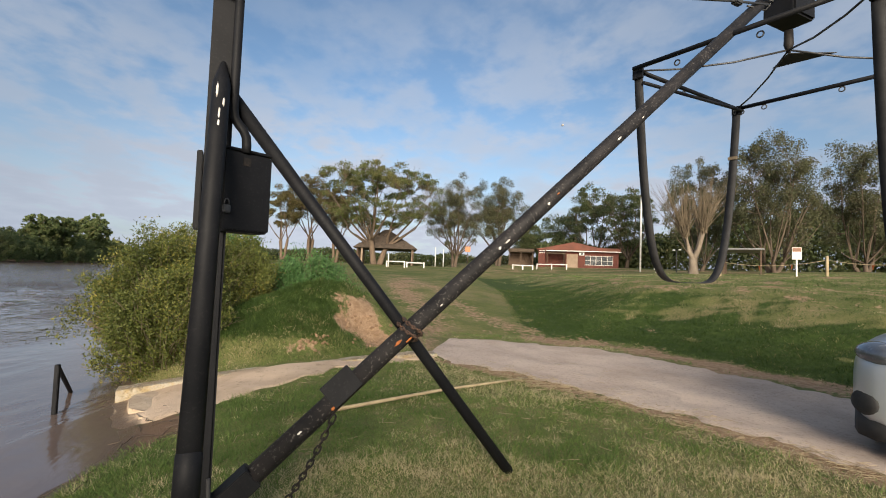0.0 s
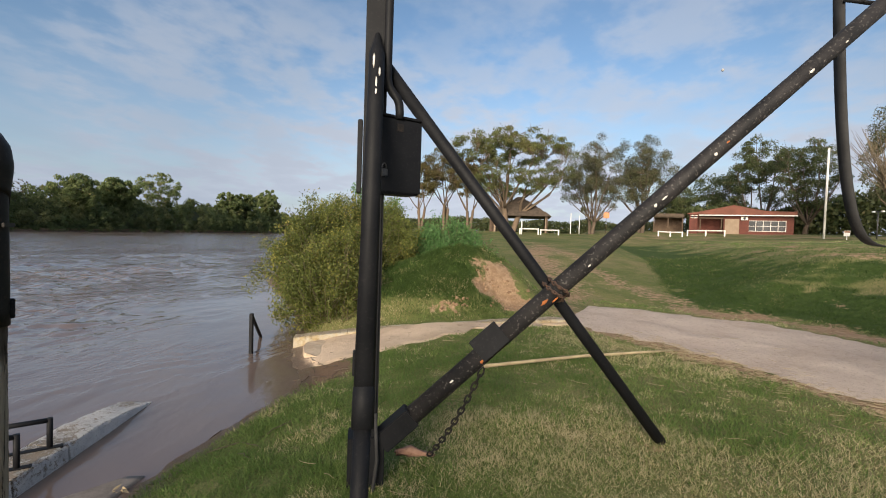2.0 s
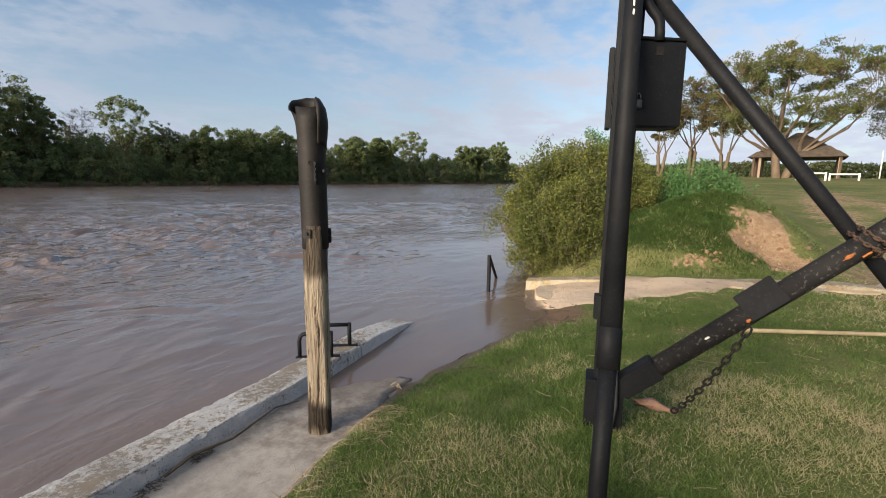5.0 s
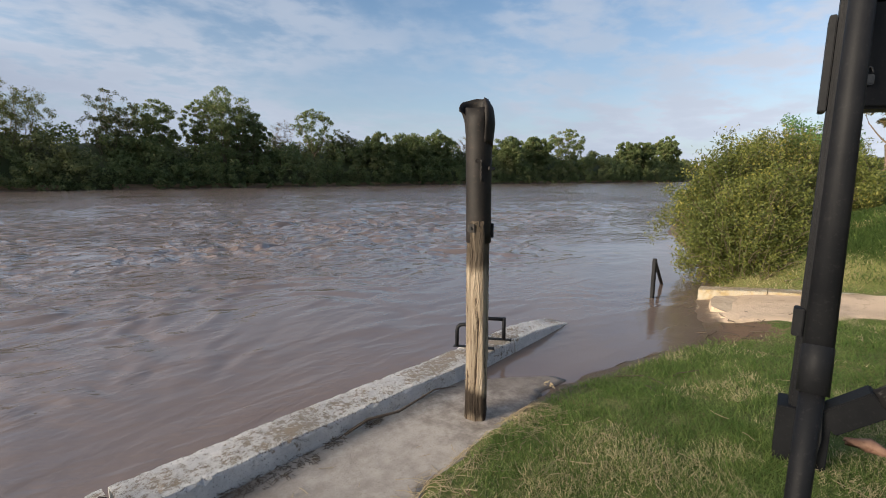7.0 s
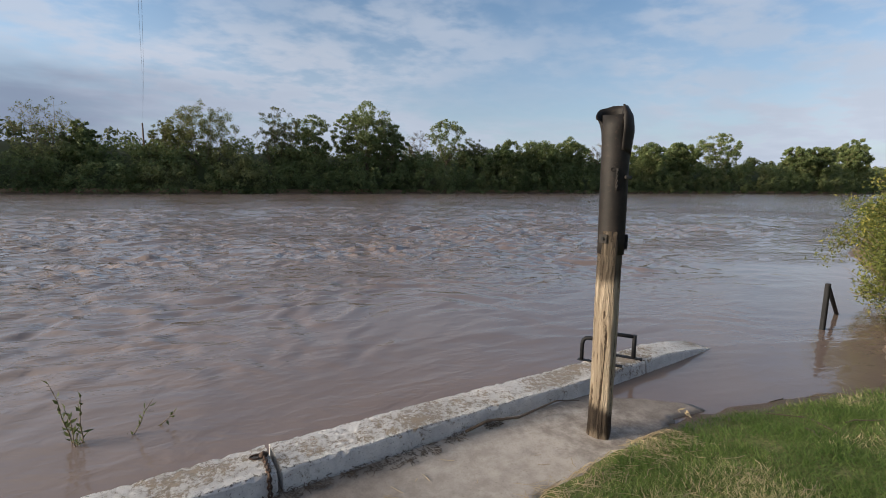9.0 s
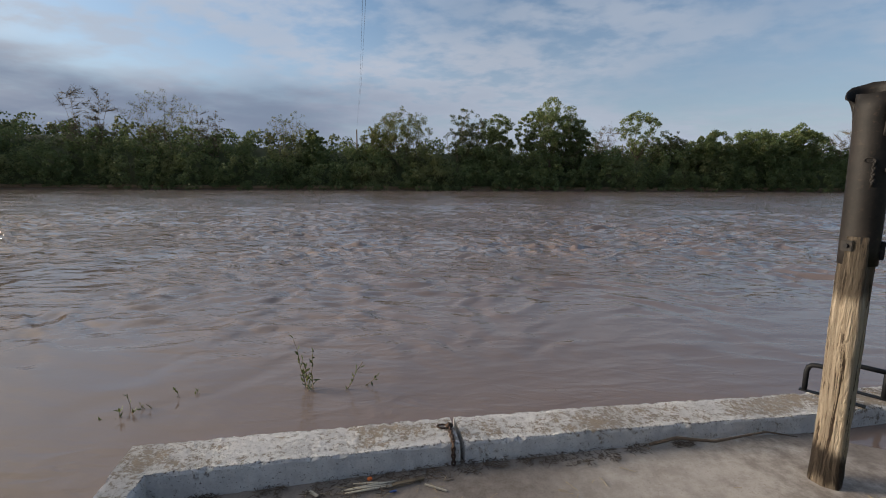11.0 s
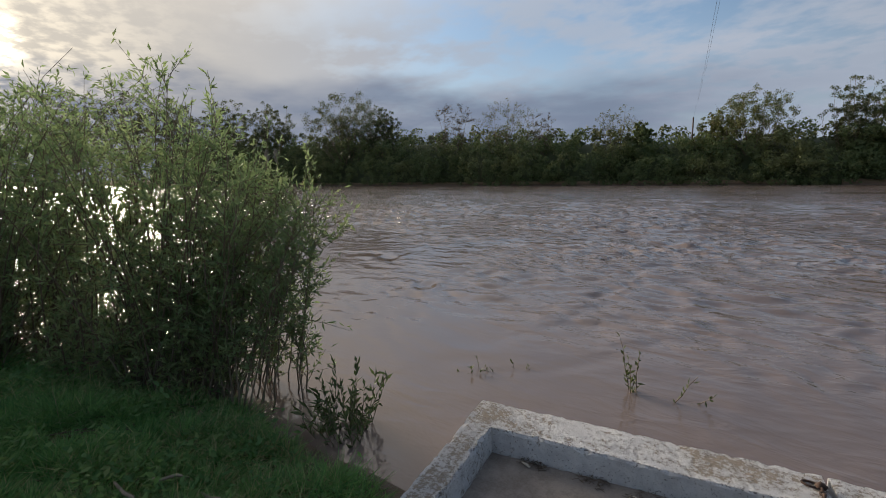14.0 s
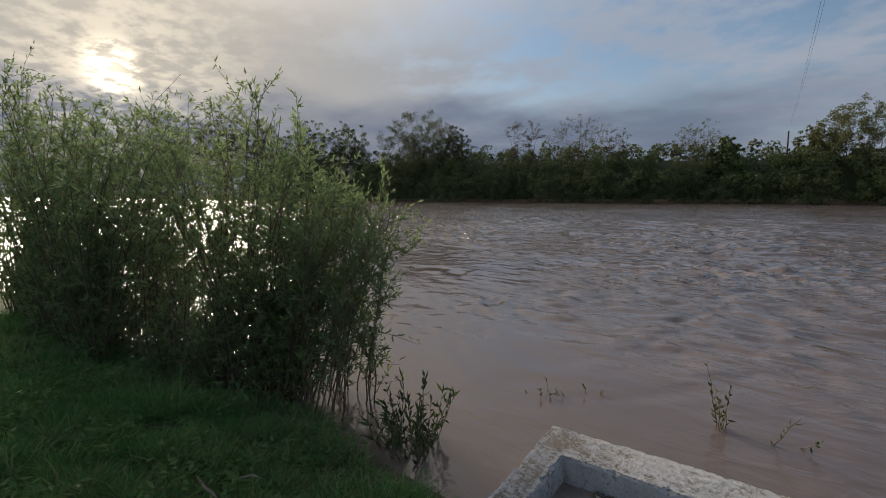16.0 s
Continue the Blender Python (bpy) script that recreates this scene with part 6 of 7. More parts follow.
bank_tree("round_tree", "low dark green tree behind the red house", 114.6, 95, 7.4, 6.6, 423, base=0.10, leaf="leaf_tree", clumps=60, lobe=0.14, per=200, size=0.28, stems=2, airy=0.05)
bank_tree("round_tree", "low dark green tree beside the open shed", 110.8, 96, 6.7, 5.6, 433, base=0.10, leaf="leaf_tree", clumps=60, lobe=0.14, per=200, size=0.28, stems=2, airy=0.05)
bank_tree("dark_tree", "dark green tree behind the red house", 118.2, 84, 11.2, 6.4, 424, base=0.16, leaf="leaf_tree", clumps=100, lobe=0.105, per=210, size=0.20, stems=2, thick=0.022, airy=0.1)
bank_tree("dark_tree", "dark green tree with a crooked trunk", 122.2, 76, 11.1, 6.8, 425, base=0.18, leaf="leaf_tree", clumps=100, lobe=0.105, per=210, size=0.19, stems=1, thick=0.026, airy=0.1)
for az, d, el, wide, seed, n in ((129.6, 60, 14.2, 8.0, 427, 130), (136.2, 55, 15.5, 10.0, 428, 180), (142.9, 58, 14.0, 9.0, 429, 130), (150.0, 58, 13.4, 9.0, 430, 90)):
    bank_tree("willow_tree", "tall olive-green willow behind the lawn", az, d, el, wide, seed, base=0.08, leaf="leaf_willow", clumps=n, lobe=0.085, per=250, size=0.15, stems=3, thick=0.018, flat=1.3, twigs=3, airy=0.05)


def pollard():
    rng = np.random.default_rng(426)
    x, y, z = place(130.5, 45)
    root = thing("pollarded_tree", "pollarded pale tree with bare upright shoots", "tree", (x, y, z))
    P = [(np.array([(0, 0, -0.3), (0.03, 0, 0.8), (0.0, 0.05, 1.6)]), np.array([0.46, 0.33, 0.34]))]
    heads = []
    for a in (0.3, 1.8, 3.2, 4.9):
        e = np.array([math.cos(a) * 1.0, math.sin(a) * 1.0, 3.6 + 0.5 * math.sin(a * 3)])
        P.append((np.array([(0, 0, 1.3), e * np.array([0.55, 0.55, 0.62]), e]), np.array([0.26, 0.18, 0.17])))
        heads.append(e)
    for e in heads:
        for i in range(64):
            d = np.array([rng.normal() * 0.36 + e[0] * 0.18, rng.normal() * 0.28 + e[1] * 0.18, 1.0])
            L = rng.uniform(2.2, 4.6)
            t = np.linspace(0, 1, 5)[:, None]
            p = e + rng.normal(size=3) * 0.1 + d * L * t + np.cumsum(rng.normal(size=(5, 3)) * 0.07, 0)
            P.append((p, np.linspace(0.034, 0.008, 5)))
    v, f = rods(P[:5], 8)
    mesh_np("trunk", v, f, "grey_bark", root)
    v, f = rods(P[5:], 4)
    mesh_np("branchwork", v, f, "twig", root)


pollard()


def back_woods():
    rng = np.random.default_rng(77)
    n = 46000
    az = np.radians(rng.uniform(112, 160, n))
    d = rng.uniform(82, 100, n)
    x, y = EYE.x + d * np.sin(az), EYE.y + d * np.cos(az)
    top = (5.2 + 5.5 * step(np.degrees(az), 122, 130)) * (0.85 + 0.22 * lumps(np.degrees(az), az * 0, 5, 5))
    z = height(x, y) + rng.uniform(0, 1, n) ** 0.8 * top
    tagged(leaves("back_woods", rng, np.stack([x, y, z], 1), rng.normal(size=(n, 3)), 0.62, 0.42, "leaf_tree", simple=True), "dark woods behind the lawn", "woods", kind="stuff")


back_woods()
rng = np.random.default_rng(78)
n = 26000
a, d = np.radians(rng.uniform(74, 116, n)), rng.uniform(105, 120, n)
x, y = EYE.x + d * np.sin(a), EYE.y + d * np.cos(a)
z = 2.4 + rng.uniform(0, 1, n) * 4.2 * (0.7 + 0.3 * lumps(np.degrees(a), a * 0, 8, 6))
tagged(leaves("distant_hedge", rng, np.stack([x, y, z], 1), rng.normal(size=(n, 3)), 0.55, 0.36, "leaf_tree", simple=True), "distant green hedge beyond the lawn", "hedge", kind="stuff")


def pavilion():
    x, y, z = place(94.9, 58)
    root = thing("pavilion", "open pavilion with a dark thatched hip roof", "pavilion", (x, y, z), -5)
    w, d, e, r = 4.2, 3.2, 1.95, 4.3
    bm = bmesh.new()
    lay = 5
    for i in range(lay):
        f0, f1 = i / lay, (i + 1) / lay
        a = [(-w - 0.5 + (w - 0.3) * f0, -d - 0.5 + (d + 0.2) * f0), (w + 0.5 - (w - 0.3) * f0, d + 0.5 - (d + 0.2) * f0)]
        b = [(-w - 0.5 + (w - 0.3) * f1, -d - 0.5 + (d + 0.2) * f1), (w + 0.5 - (w - 0.3) * f1, d + 0.5 - (d + 0.2) * f1)]
        z0, z1 = e - 0.1 + (r - e) * f0, e + (r - e) * f1
        lo = [bm.verts.new(p) for p in ((a[0][0], a[0][1], z0), (a[1][0], a[0][1], z0), (a[1][0], a[1][1], z0), (a[0][0], a[1][1], z0))]
        hi = [bm.verts.new(p) for p in ((b[0][0], b[0][1], z1), (b[1][0], b[0][1], z1), (b[1][0], b[1][1], z1), (b[0][0], b[1][1], z1))]
        for k in range(4):
            bm.faces.new((lo[k], lo[(k + 1) % 4], hi[(k + 1) % 4], hi[k]))
        if i == 0:
            bm.faces.new(lo[::-1])
        if i == lay - 1:
            bm.faces.new(hi)
    part("roof", bm, "thatch", root)
    for i in range(5):
        for yy in (-d, d):
            part("post", boxm((-w + i * w / 2 - 0.09, yy - 0.09, -0.2), (-w + i * w / 2 + 0.09, yy + 0.09, e + 0.05)), "timber", root)
    part("counter_wall", boxm((-w, d - 0.6, -0.2), (-w * 0.2, d - 0.4, 2.1)), "tan_wall", root)
    part("low_wall", boxm((-w, -d - 0.05, -0.2), (-w * 0.55, -d + 0.15, 1.9)), "tan_wall", root)
    part("rail", boxm((-w * 0.5, -d - 0.04, 0.7), (w, -d + 0.04, 0.8)), "timber", root)


pavilion()


def house():
    x, y, z = place(117.9, 75)
    root = thing("house", "single-storey red house with a low gable roof and dark porch", "house", (x, y, z - 0.55), -118.2 + 90 + 4)
    # local: the front looks along -x, positive y is its river side
    R, L, D, e = -6.0, 5.4, 4.0, 2.75
    part("wall", boxm((-D, R, 0), (D, 1.45, e)), "brick_wall", root)
    part("porch_back_wall", boxm((-D + 2.2, 1.45, 0), (D, 4.4, e)), "brick_wall", root)
    wing = part("wing", boxm((-D - 0.6, 4.4, 0), (D, L, e + 0.15)), "brick_wall", root)
    for y0 in (4.48, 4.92):
        part("vent_window", boxm((-D - 0.64, y0, 2.45), (-D - 0.59, y0 + 0.32, 2.70)), "glass", wing)
        part("vent_frame", boxm((-D - 0.66, y0 - 0.04, 2.702), (-D - 0.60, y0 + 0.36, 2.76)), "white", wing)
        part("vent_frame", boxm((-D - 0.66, y0 - 0.04, 2.39), (-D - 0.60, y0 + 0.36, 2.448)), "white", wing)
    # low gable that faces the lawn, with its ridge running back
    bm = bmesh.new()
    prof = [(R - 0.2, e + 0.02), (R - 0.2, e + 0.45), (-3.0, e + 0.62), (0.4, e + 1.35), (4.5, e + 0.45), (L + 0.3, e + 0.25), (L + 0.3, e + 0.15)]
    a = [bm.verts.new((-D - 0.75, yy, zz)) for yy, zz in prof]
    b = [bm.verts.new((D + 0.6, yy, zz)) for yy, zz in prof]
    for k in range(len(prof)):
        q = (k + 1) % len(prof)
        bm.faces.new((a[k], a[q], b[q], b[k]))
    bm.faces.new(a[::-1])
    bm.faces.new(b)
    roof = part("roof", bm, "roof_tile", root)
    for k in range(12):
        yy = R - 0.1 + k * 0.26
        part("roof_tile", tubem([(-D - 0.78, yy, e + 0.50), (D + 0.5, yy, e + 0.54)], 0.075, 6), "roof_tile", roof)
    part("fascia", boxm((-D - 0.86, R - 0.25, e - 0.03), (-D - 0.755, 4.3, e + 0.09)), "white", root, "pale fascia board")
    part("canopy", boxm((-D - 1.6, 1.5, 2.30), (-D - 0.1, 4.3, 2.44)), "timber", root, "dark porch canopy")
    for yy in (1.7, 4.1):
        part("porch_post", boxm((-D - 1.5, yy - 0.06, 0), (-D - 1.38, yy + 0.06, 2.30)), "timber", root)
    part("door", boxm((-D - 0.06, -0.3, 0.1), (-D + 0.02, 1.3, 2.35), 0.02), "tan_wall", root, "pale tan garage door")
    unit_ = part("air_unit", boxm((-D - 0.35, -1.2, 2.2), (-D - 0.01, -0.45, 2.62), 0.02), "white", root)
    part("fan_grille", tubem([(-D - 0.36, -0.85, 2.41), (-D - 0.345, -0.85, 2.41)], 0.16, 14), "glass", unit_)
    for k in range(5):
        y0 = -5.2 + k * 0.78
        win = part("window", boxm((-D - 0.04, y0, 0.85), (-D + 0.02, y0 + 0.72, 2.1)), "glass", root)
        part("window_frame", boxm((-D - 0.07, y0 - 0.03, 0.79), (-D - 0.041, y0 + 0.75, 0.848)), "white", win)
        part("window_frame", boxm((-D - 0.07, y0 - 0.03, 2.102), (-D - 0.041, y0 + 0.75, 2.16)), "white", win)
        part("window_frame", boxm((-D - 0.07, y0 - 0.033, 0.85), (-D - 0.042, y0 + 0.02, 2.1)), "white", win)
        part("glazing_bar", boxm((-D - 0.065, y0 + 0.02, 1.43), (-D - 0.043, y0 + 0.74, 1.47)), "white", win)


house()


def rail_fence(az0, az1, d, high, n, label):
    root = thing("rail_fence", label, "fence", group="low rail fences")
    pts = [Vector(place(az0 + (az1 - az0) * i / n, d)) for i in range(n + 1)]
    for p in pts:
        part("fence_post", boxm((p.x - 0.06, p.y - 0.06, p.z - 0.2), (p.x + 0.06, p.y + 0.06, p.z + high)), "white", root)
    for a, b in zip(pts, pts[1:]):
        up = Vector((0, 0, high - 0.08))
        part("fence_rail", tubem([a + up, b + up], 0.06, 8), "white", root)


def shed():
    x, y, z = place(111.6, 74)
    root = thing("open_shed", "low dark open shed with a brown sheet roof", "shed", (x, y, z - 0.2), -22)
    part("roof", boxm((-2.2, -2.0, 2.2), (2.2, 2.0, 2.75), 0.12), "thatch", root)
    part("back_wall", boxm((1.6, -1.9, 0), (1.8, 1.9, 2.2)), "timber", root)
    for yy in (-1.8, 0.0, 1.8):
        part("post", boxm((-1.95, yy - 0.07, 0), (-1.8, yy + 0.07, 2.2)), "timber", root)


shed()
rail_fence(95.0, 97.2, 45, 0.62, 1, "low white wooden rail fence on the lawn")
rail_fence(97.5, 99.6, 46, 0.55, 1, "low white wooden rail fence on the lawn")
rail_fence(110.6, 113.0, 58, 0.6, 2, "white rail fence before the house")
rail_fence(113.5, 117.0, 60, 0.7, 2, "white rail fence before the house")


def plain_pole(name, label, category, az, d, high, r, mat, **kw):
    x, y, z = place(az, d)
    return tagged(part(name, tubem([(x, y, z - 0.3), (x, y, z + high)], [r, r * 0.8], 10), mat), label, category, **kw)


plain_pole("white_pole", "tall white pole beside the red house", "pole", 125.15, 55, 8.3, 0.10, "white")
for az, d, h in ((95.2, 44, 1.3), (101.0, 60, 2.6), (102.0, 62, 2.4)):
    plain_pole("short_post", "thin pale post on the lawn", "post", az, d, h, 0.06, "white", group="posts on the lawn")


def rope_fence():
    az = [(126.8, 34, 0.0), (133.0, 32, 1.15), (141.8, 31, 1.05), (150.0, 30, 1.05)]
    tops = []
    for a, d, h in az[1:]:
        x, y, z = place(a, d)
        tagged(part("rope_post", tubem([(x, y, z - 0.3), (x, y, z + h)], [0.075, 0.065], 8), "straw"), "pale wooden post carrying a rope", "post", group="rope fence posts")
        tops.append(Vector((x, y, z + h * 0.8)))
    for i, (a, b) in enumerate(zip(tops, tops[1:])):
        pts = [a.lerp(b, t) - Vector((0, 0, 0.28 * 4 * t * (1 - t))) for t in [k / 10 for k in range(11)]]
        tagged(part("fence_rope", tubem(pts, 0.014, 5), "straw"), "slack pale rope between wooden posts", "rope")
        for k in (4, 7):
            c = pts[k] - Vector((0, 0, 0.02))
            fl = bmesh.new()
            vs = [fl.verts.new(c + Vector(v)) for v in ((-0.11, 0.06, 0), (0.11, -0.06, 0), (0.02, 0, -0.26))]
            fl.faces.new(vs)
            ob = part("rope_flag", fl, "orange" if k != 7 or i else "orange")
            ob.modifiers.new("t", "SOLIDIFY").thickness = 0.004
            tagged(ob, "small orange flag tied on a rope", "flag")


rope_fence()


def shelter():
    x, y, z = place(135.0, 43)
    root = thing("shelter", "flat-roofed open shelter on thin posts", "shelter", (x, y, z), -45)
    part("roof", boxm((-2.3, -1.4, 1.75), (2.3, 1.4, 1.86), 0.02), "grey_sheet", root)
    for a in (-2.0, 0.1, 2.0):
        for b in (-1.2, 1.2):
            part("post", boxm((a - 0.05, b - 0.05, -0.2), (a + 0.05, b + 0.05, 1.75)), "timber", root)


shelter()


def notice(az, d, high, w, h, label):
    x, y, z = place(az, d)
    root = thing("notice_board", label, "sign", (x, y, z), -(az - 90) + 8)
    part("stake", boxm((0.0, -0.035, -0.2), (0.05, 0.035, high)), "white", root)
    part("panel", boxm((-0.03, -w / 2, high - h), (-0.005, w / 2, high), 0.004), "white", root)
    part("picture_bar", boxm((-0.036, -w / 2 + 0.02, high - h * 0.36), (-0.0305, w / 2 - 0.02, high - 0.02)), "clay", root)


notice(139.5, 31, 1.55, 0.42, 0.65, "white notice board with a dark top strip on a stake")
notice(126.8, 50, 0.75, 0.4, 0.45, "small white sign on the lawn")
x, y, z = place(128.85, 52)
lampost = thing("street_lamp", "grey lamp post with two small heads", "lamp", (x, y, z))
part("pole", tubem([(0, 0, -0.2), (0, 0, 2.3)], 0.045, 8), "cable", lampost)
for s in (-1, 1):
    part("head", boxm((-0.1 + s * 0.45, -0.1, 2.22), (0.1 + s * 0.45, 0.1, 2.34), 0.02), "white", lampost)
    part("arm", tubem([(0, 0, 2.25), (s * 0.4, 0, 2.3)], 0.025, 6), "cable", lampost)


x, y, z = place(105.0, 61)
orange_sign = thing("orange_sign", "small orange sign on a thin post under the trees", "sign", (x, y, z), -15)
part("post", tubem([(0, 0, -0.2), (0, 0, 2.7)], 0.03, 8), "timber", orange_sign)
part("panel", boxm((-0.06, -0.34, 1.95), (-0.035, 0.34, 2.65), 0.012), "orange_pale", orange_sign)

# the moon, low over the trees
bm = bmesh.new()
bmesh.ops.create_icosphere(bm, subdivisions=3, radius=8.0)
moon = tagged(part("moon", smooth(bm), "moon"), "pale moon in the daylight sky", "moon", kind="structure")
moon.location = (0.5 + 3000 * math.sin(radians(114.6)) * math.cos(radians(17.65)), 0.4 + 3000 * math.cos(radians(114.6)) * math.cos(radians(17.65)), 1.7 + 3000 * math.sin(radians(17.65)))


# ---- near bank, left: willow thicket ----
def thicket():
    """Upright willow stems whose tops keep to a ragged skyline, given by direction and elevation from the landing."""
    rng = np.random.default_rng(91)
    azs, els = [-97, -92, -88, -86, -83.6, -80.5, -77.4, -76, -73, -70, -66.3, -65, -61.4, -58.4, -55, -50.3, -49.3, -48], [11.5, 12.2, 11.0, 10.2, 8.0, 7.0, 7.4, 10.8, 12.6, 11.3, 10.4, 6.8, 4.6, 1.0, -0.8, -2.3, -6.0, -9.0]
    groups = {}
    kinds = [(0, 125, (-79, -67), (3.1, 4.6)), (0, 40, (-67, -55), (3.1, 4.4)), (1, 350, (-99, -73), (5.0, 8.5)), (2, 70, (-92, -68), (3.2, 6.5))]
    for key, count, (a0, a1), (d0, d1) in kinds:
        P, T, A, W = groups.setdefault(key, ([], [], [], []))
        for i in range(count):
            az, dist = rng.uniform(a0, a1), rng.uniform(d0, d1)
            bx, by = 0.18 + dist * math.sin(radians(az)), 0.45 + dist * math.cos(radians(az))
            sh = float(np.interp(bx, SHORE_X, SHORE_Y))
            by = min(max(by, sh - (0.45 if key == 1 else 0.2)), sh + (0.35 if key != 1 else 1.0))
            d = math.hypot(bx - 0.18, by - 0.45)
            az = math.degrees(math.atan2(bx - 0.18, by - 0.45))
            zmax = 1.62 + d * math.tan(radians(float(np.interp(az, azs, els))))
            h = max(0.5, zmax) * 1.13 * (1 - 0.6 * rng.uniform(0, 1) ** 1.4)
            if key == 2:
                h = rng.uniform(0.3, 0.85)
            lean = np.array([rng.normal() * 0.17, 0.10 + rng.normal() * 0.16, 1.0])
            if az > -68 and key == 0:
                # the stems over the water bow outwards
                lean += np.array([0.13, 0.14, -0.04]) * rng.uniform(0, 0.8)
            t = np.linspace(0, 1, 10)[:, None]
            p = np.array([bx, by, min(0.0, float(height(bx, by))) - 0.05]) + lean * h * t + np.array([lean[0] * 0.4, lean[1] * 0.4, -0.10]) * h * t ** 3 + np.cumsum(rng.normal(size=(10, 3)) * 0.012, 0)
            for _ in range(8):
                ta = math.degrees(math.atan2(p[-1, 0] - 0.18, p[-1, 1] - 0.45))
                te = math.degrees(math.atan2(p[-1, 2] - 1.62, math.hypot(p[-1, 0] - 0.18, p[-1, 1] - 0.45)))
                if te < float(np.interp(ta, azs, els)) + 1.0:
                    break
                p = p[0] + (p - p[0]) * 0.86
            if math.degrees(math.atan2(p[-1, 0] - 0.18, p[-1, 1] - 0.45)) > -50.0:
                continue
            P.append((p, np.linspace(0.0075, 0.0018, 10)))
            for s in range(int(rng.uniform(12, 18) if key != 2 else rng.uniform(6, 10))):
                k = rng.uniform(1.5 if key == 0 and az > -72 else 0.8, 9)
                o = np.array([np.interp(k, np.arange(10), p[:, c]) for c in range(3)])
                dd = rng.normal(size=3) * 0.55 + np.array([0, 0, 0.75])
                dd /= np.linalg.norm(dd)
                L = rng.uniform(0.12, 0.38)
                tt = np.linspace(0, 1, 3)[:, None]
                W.append((o + dd * L * tt + np.array([0, 0, -0.03]) * tt ** 2, np.linspace(0.003, 0.0012, 3)))
                m = rng.integers(*((10, 17) if key == 0 else (8, 14)))
                q = rng.uniform(0.1, 1.0, m)[:, None]
                T.append(o + dd * L * q)
                A.append(dd + rng.normal(size=(m, 3)) * 0.75)
    labels = ("thin-stemmed riverside willow bush with narrow leaves", "willow thicket against the bright water", "low green undergrowth at the foot of the willows")
    for key, (P, T, A, W) in groups.items():
        root = thing("willow_bush" if key < 2 else "undergrowth", labels[key], "bush", group="willow bushes on the bank")
        v, f = rods(P, 5)
        mesh_np("stemwork", v, f, "twig", root)
        v, f = rods(W, 3)
        mesh_np("branchwork", v, f, "twig", root)
        leaves("foliage", rng, np.concatenate(T), np.concatenate(A), 0.055 if key == 0 else 0.064, 0.0140 if key == 0 else 0.019, "leaf_near", root)


thicket()


def sprig(name, label, at, high, stems, seed, leaf_len, leaf_w, per, spread=0.3, base=0.06, mat="leaf_near"):
    rng = np.random.default_rng(seed)
    root = thing(name, label, "plant", at)
    P, T, A = [], [], []
    for i in range(stems):
        a = rng.uniform(0, 6.28)
        b = np.array([math.cos(a), math.sin(a), 0]) * rng.uniform(0, base)
        d = np.array([math.cos(a) * spread, math.sin(a) * spread, 1.0]) + rng.normal(size=3) * 0.15
        L = high * rng.uniform(0.55, 1.05)
        t = np.linspace(0, 1, 6)[:, None]
        p = b + np.array([0, 0, -0.15]) + d * (L + 0.1) * t + np.cumsum(rng.normal(size=(6, 3)) * 0.008, 0)
        P.append((p, np.linspace(0.005, 0.0015, 6)))
        k = rng.uniform(1.2, 5, per)
        T.append(np.stack([np.interp(k, np.arange(6), p[:, c]) for c in range(3)], 1))
        A.append(d + rng.normal(size=(per, 3)) * 0.75)
    v, f = rods(P, 4)
    mesh_np("branchwork", v, f, "twig", root)
    leaves("foliage", rng, np.concatenate(T), np.concatenate(A), leaf_len, leaf_w, mat, root)


sprig("water_shrub", "small broad-leaved shrub standing in the shallows", (-1.98, 2.20, 0.0), 0.38, 32, 51, 0.068, 0.018, 17, 0.34, 0.15, "leaf_shrub")
sprig("drowned_twig", "leafy twig sticking out of the river", (-0.70, 3.90, 0.0), 0.40, 4, 52, 0.055, 0.017, 16, 0.18, 0.03, "leaf_tree")
sprig("drowned_twig", "leafy twig drifting at the river's surface", (-0.50, 3.92, -0.02), 0.20, 3, 53, 0.055, 0.016, 9, 0.9, 0.03, "leaf_tree")
for i, (x, y, h) in enumerate(((-1.88, 3.39, 0.14), (-1.80, 3.52, 0.08), (-1.72, 3.62, 0.12), (-1.56, 3.72, 0.08))):
    sprig("drowned_twig", "tiny leafy twig tip above the water", (x, y, 0.0), h, 2, 60 + i, 0.045, 0.014, 6, 0.3, 0.02, "leaf_tree")


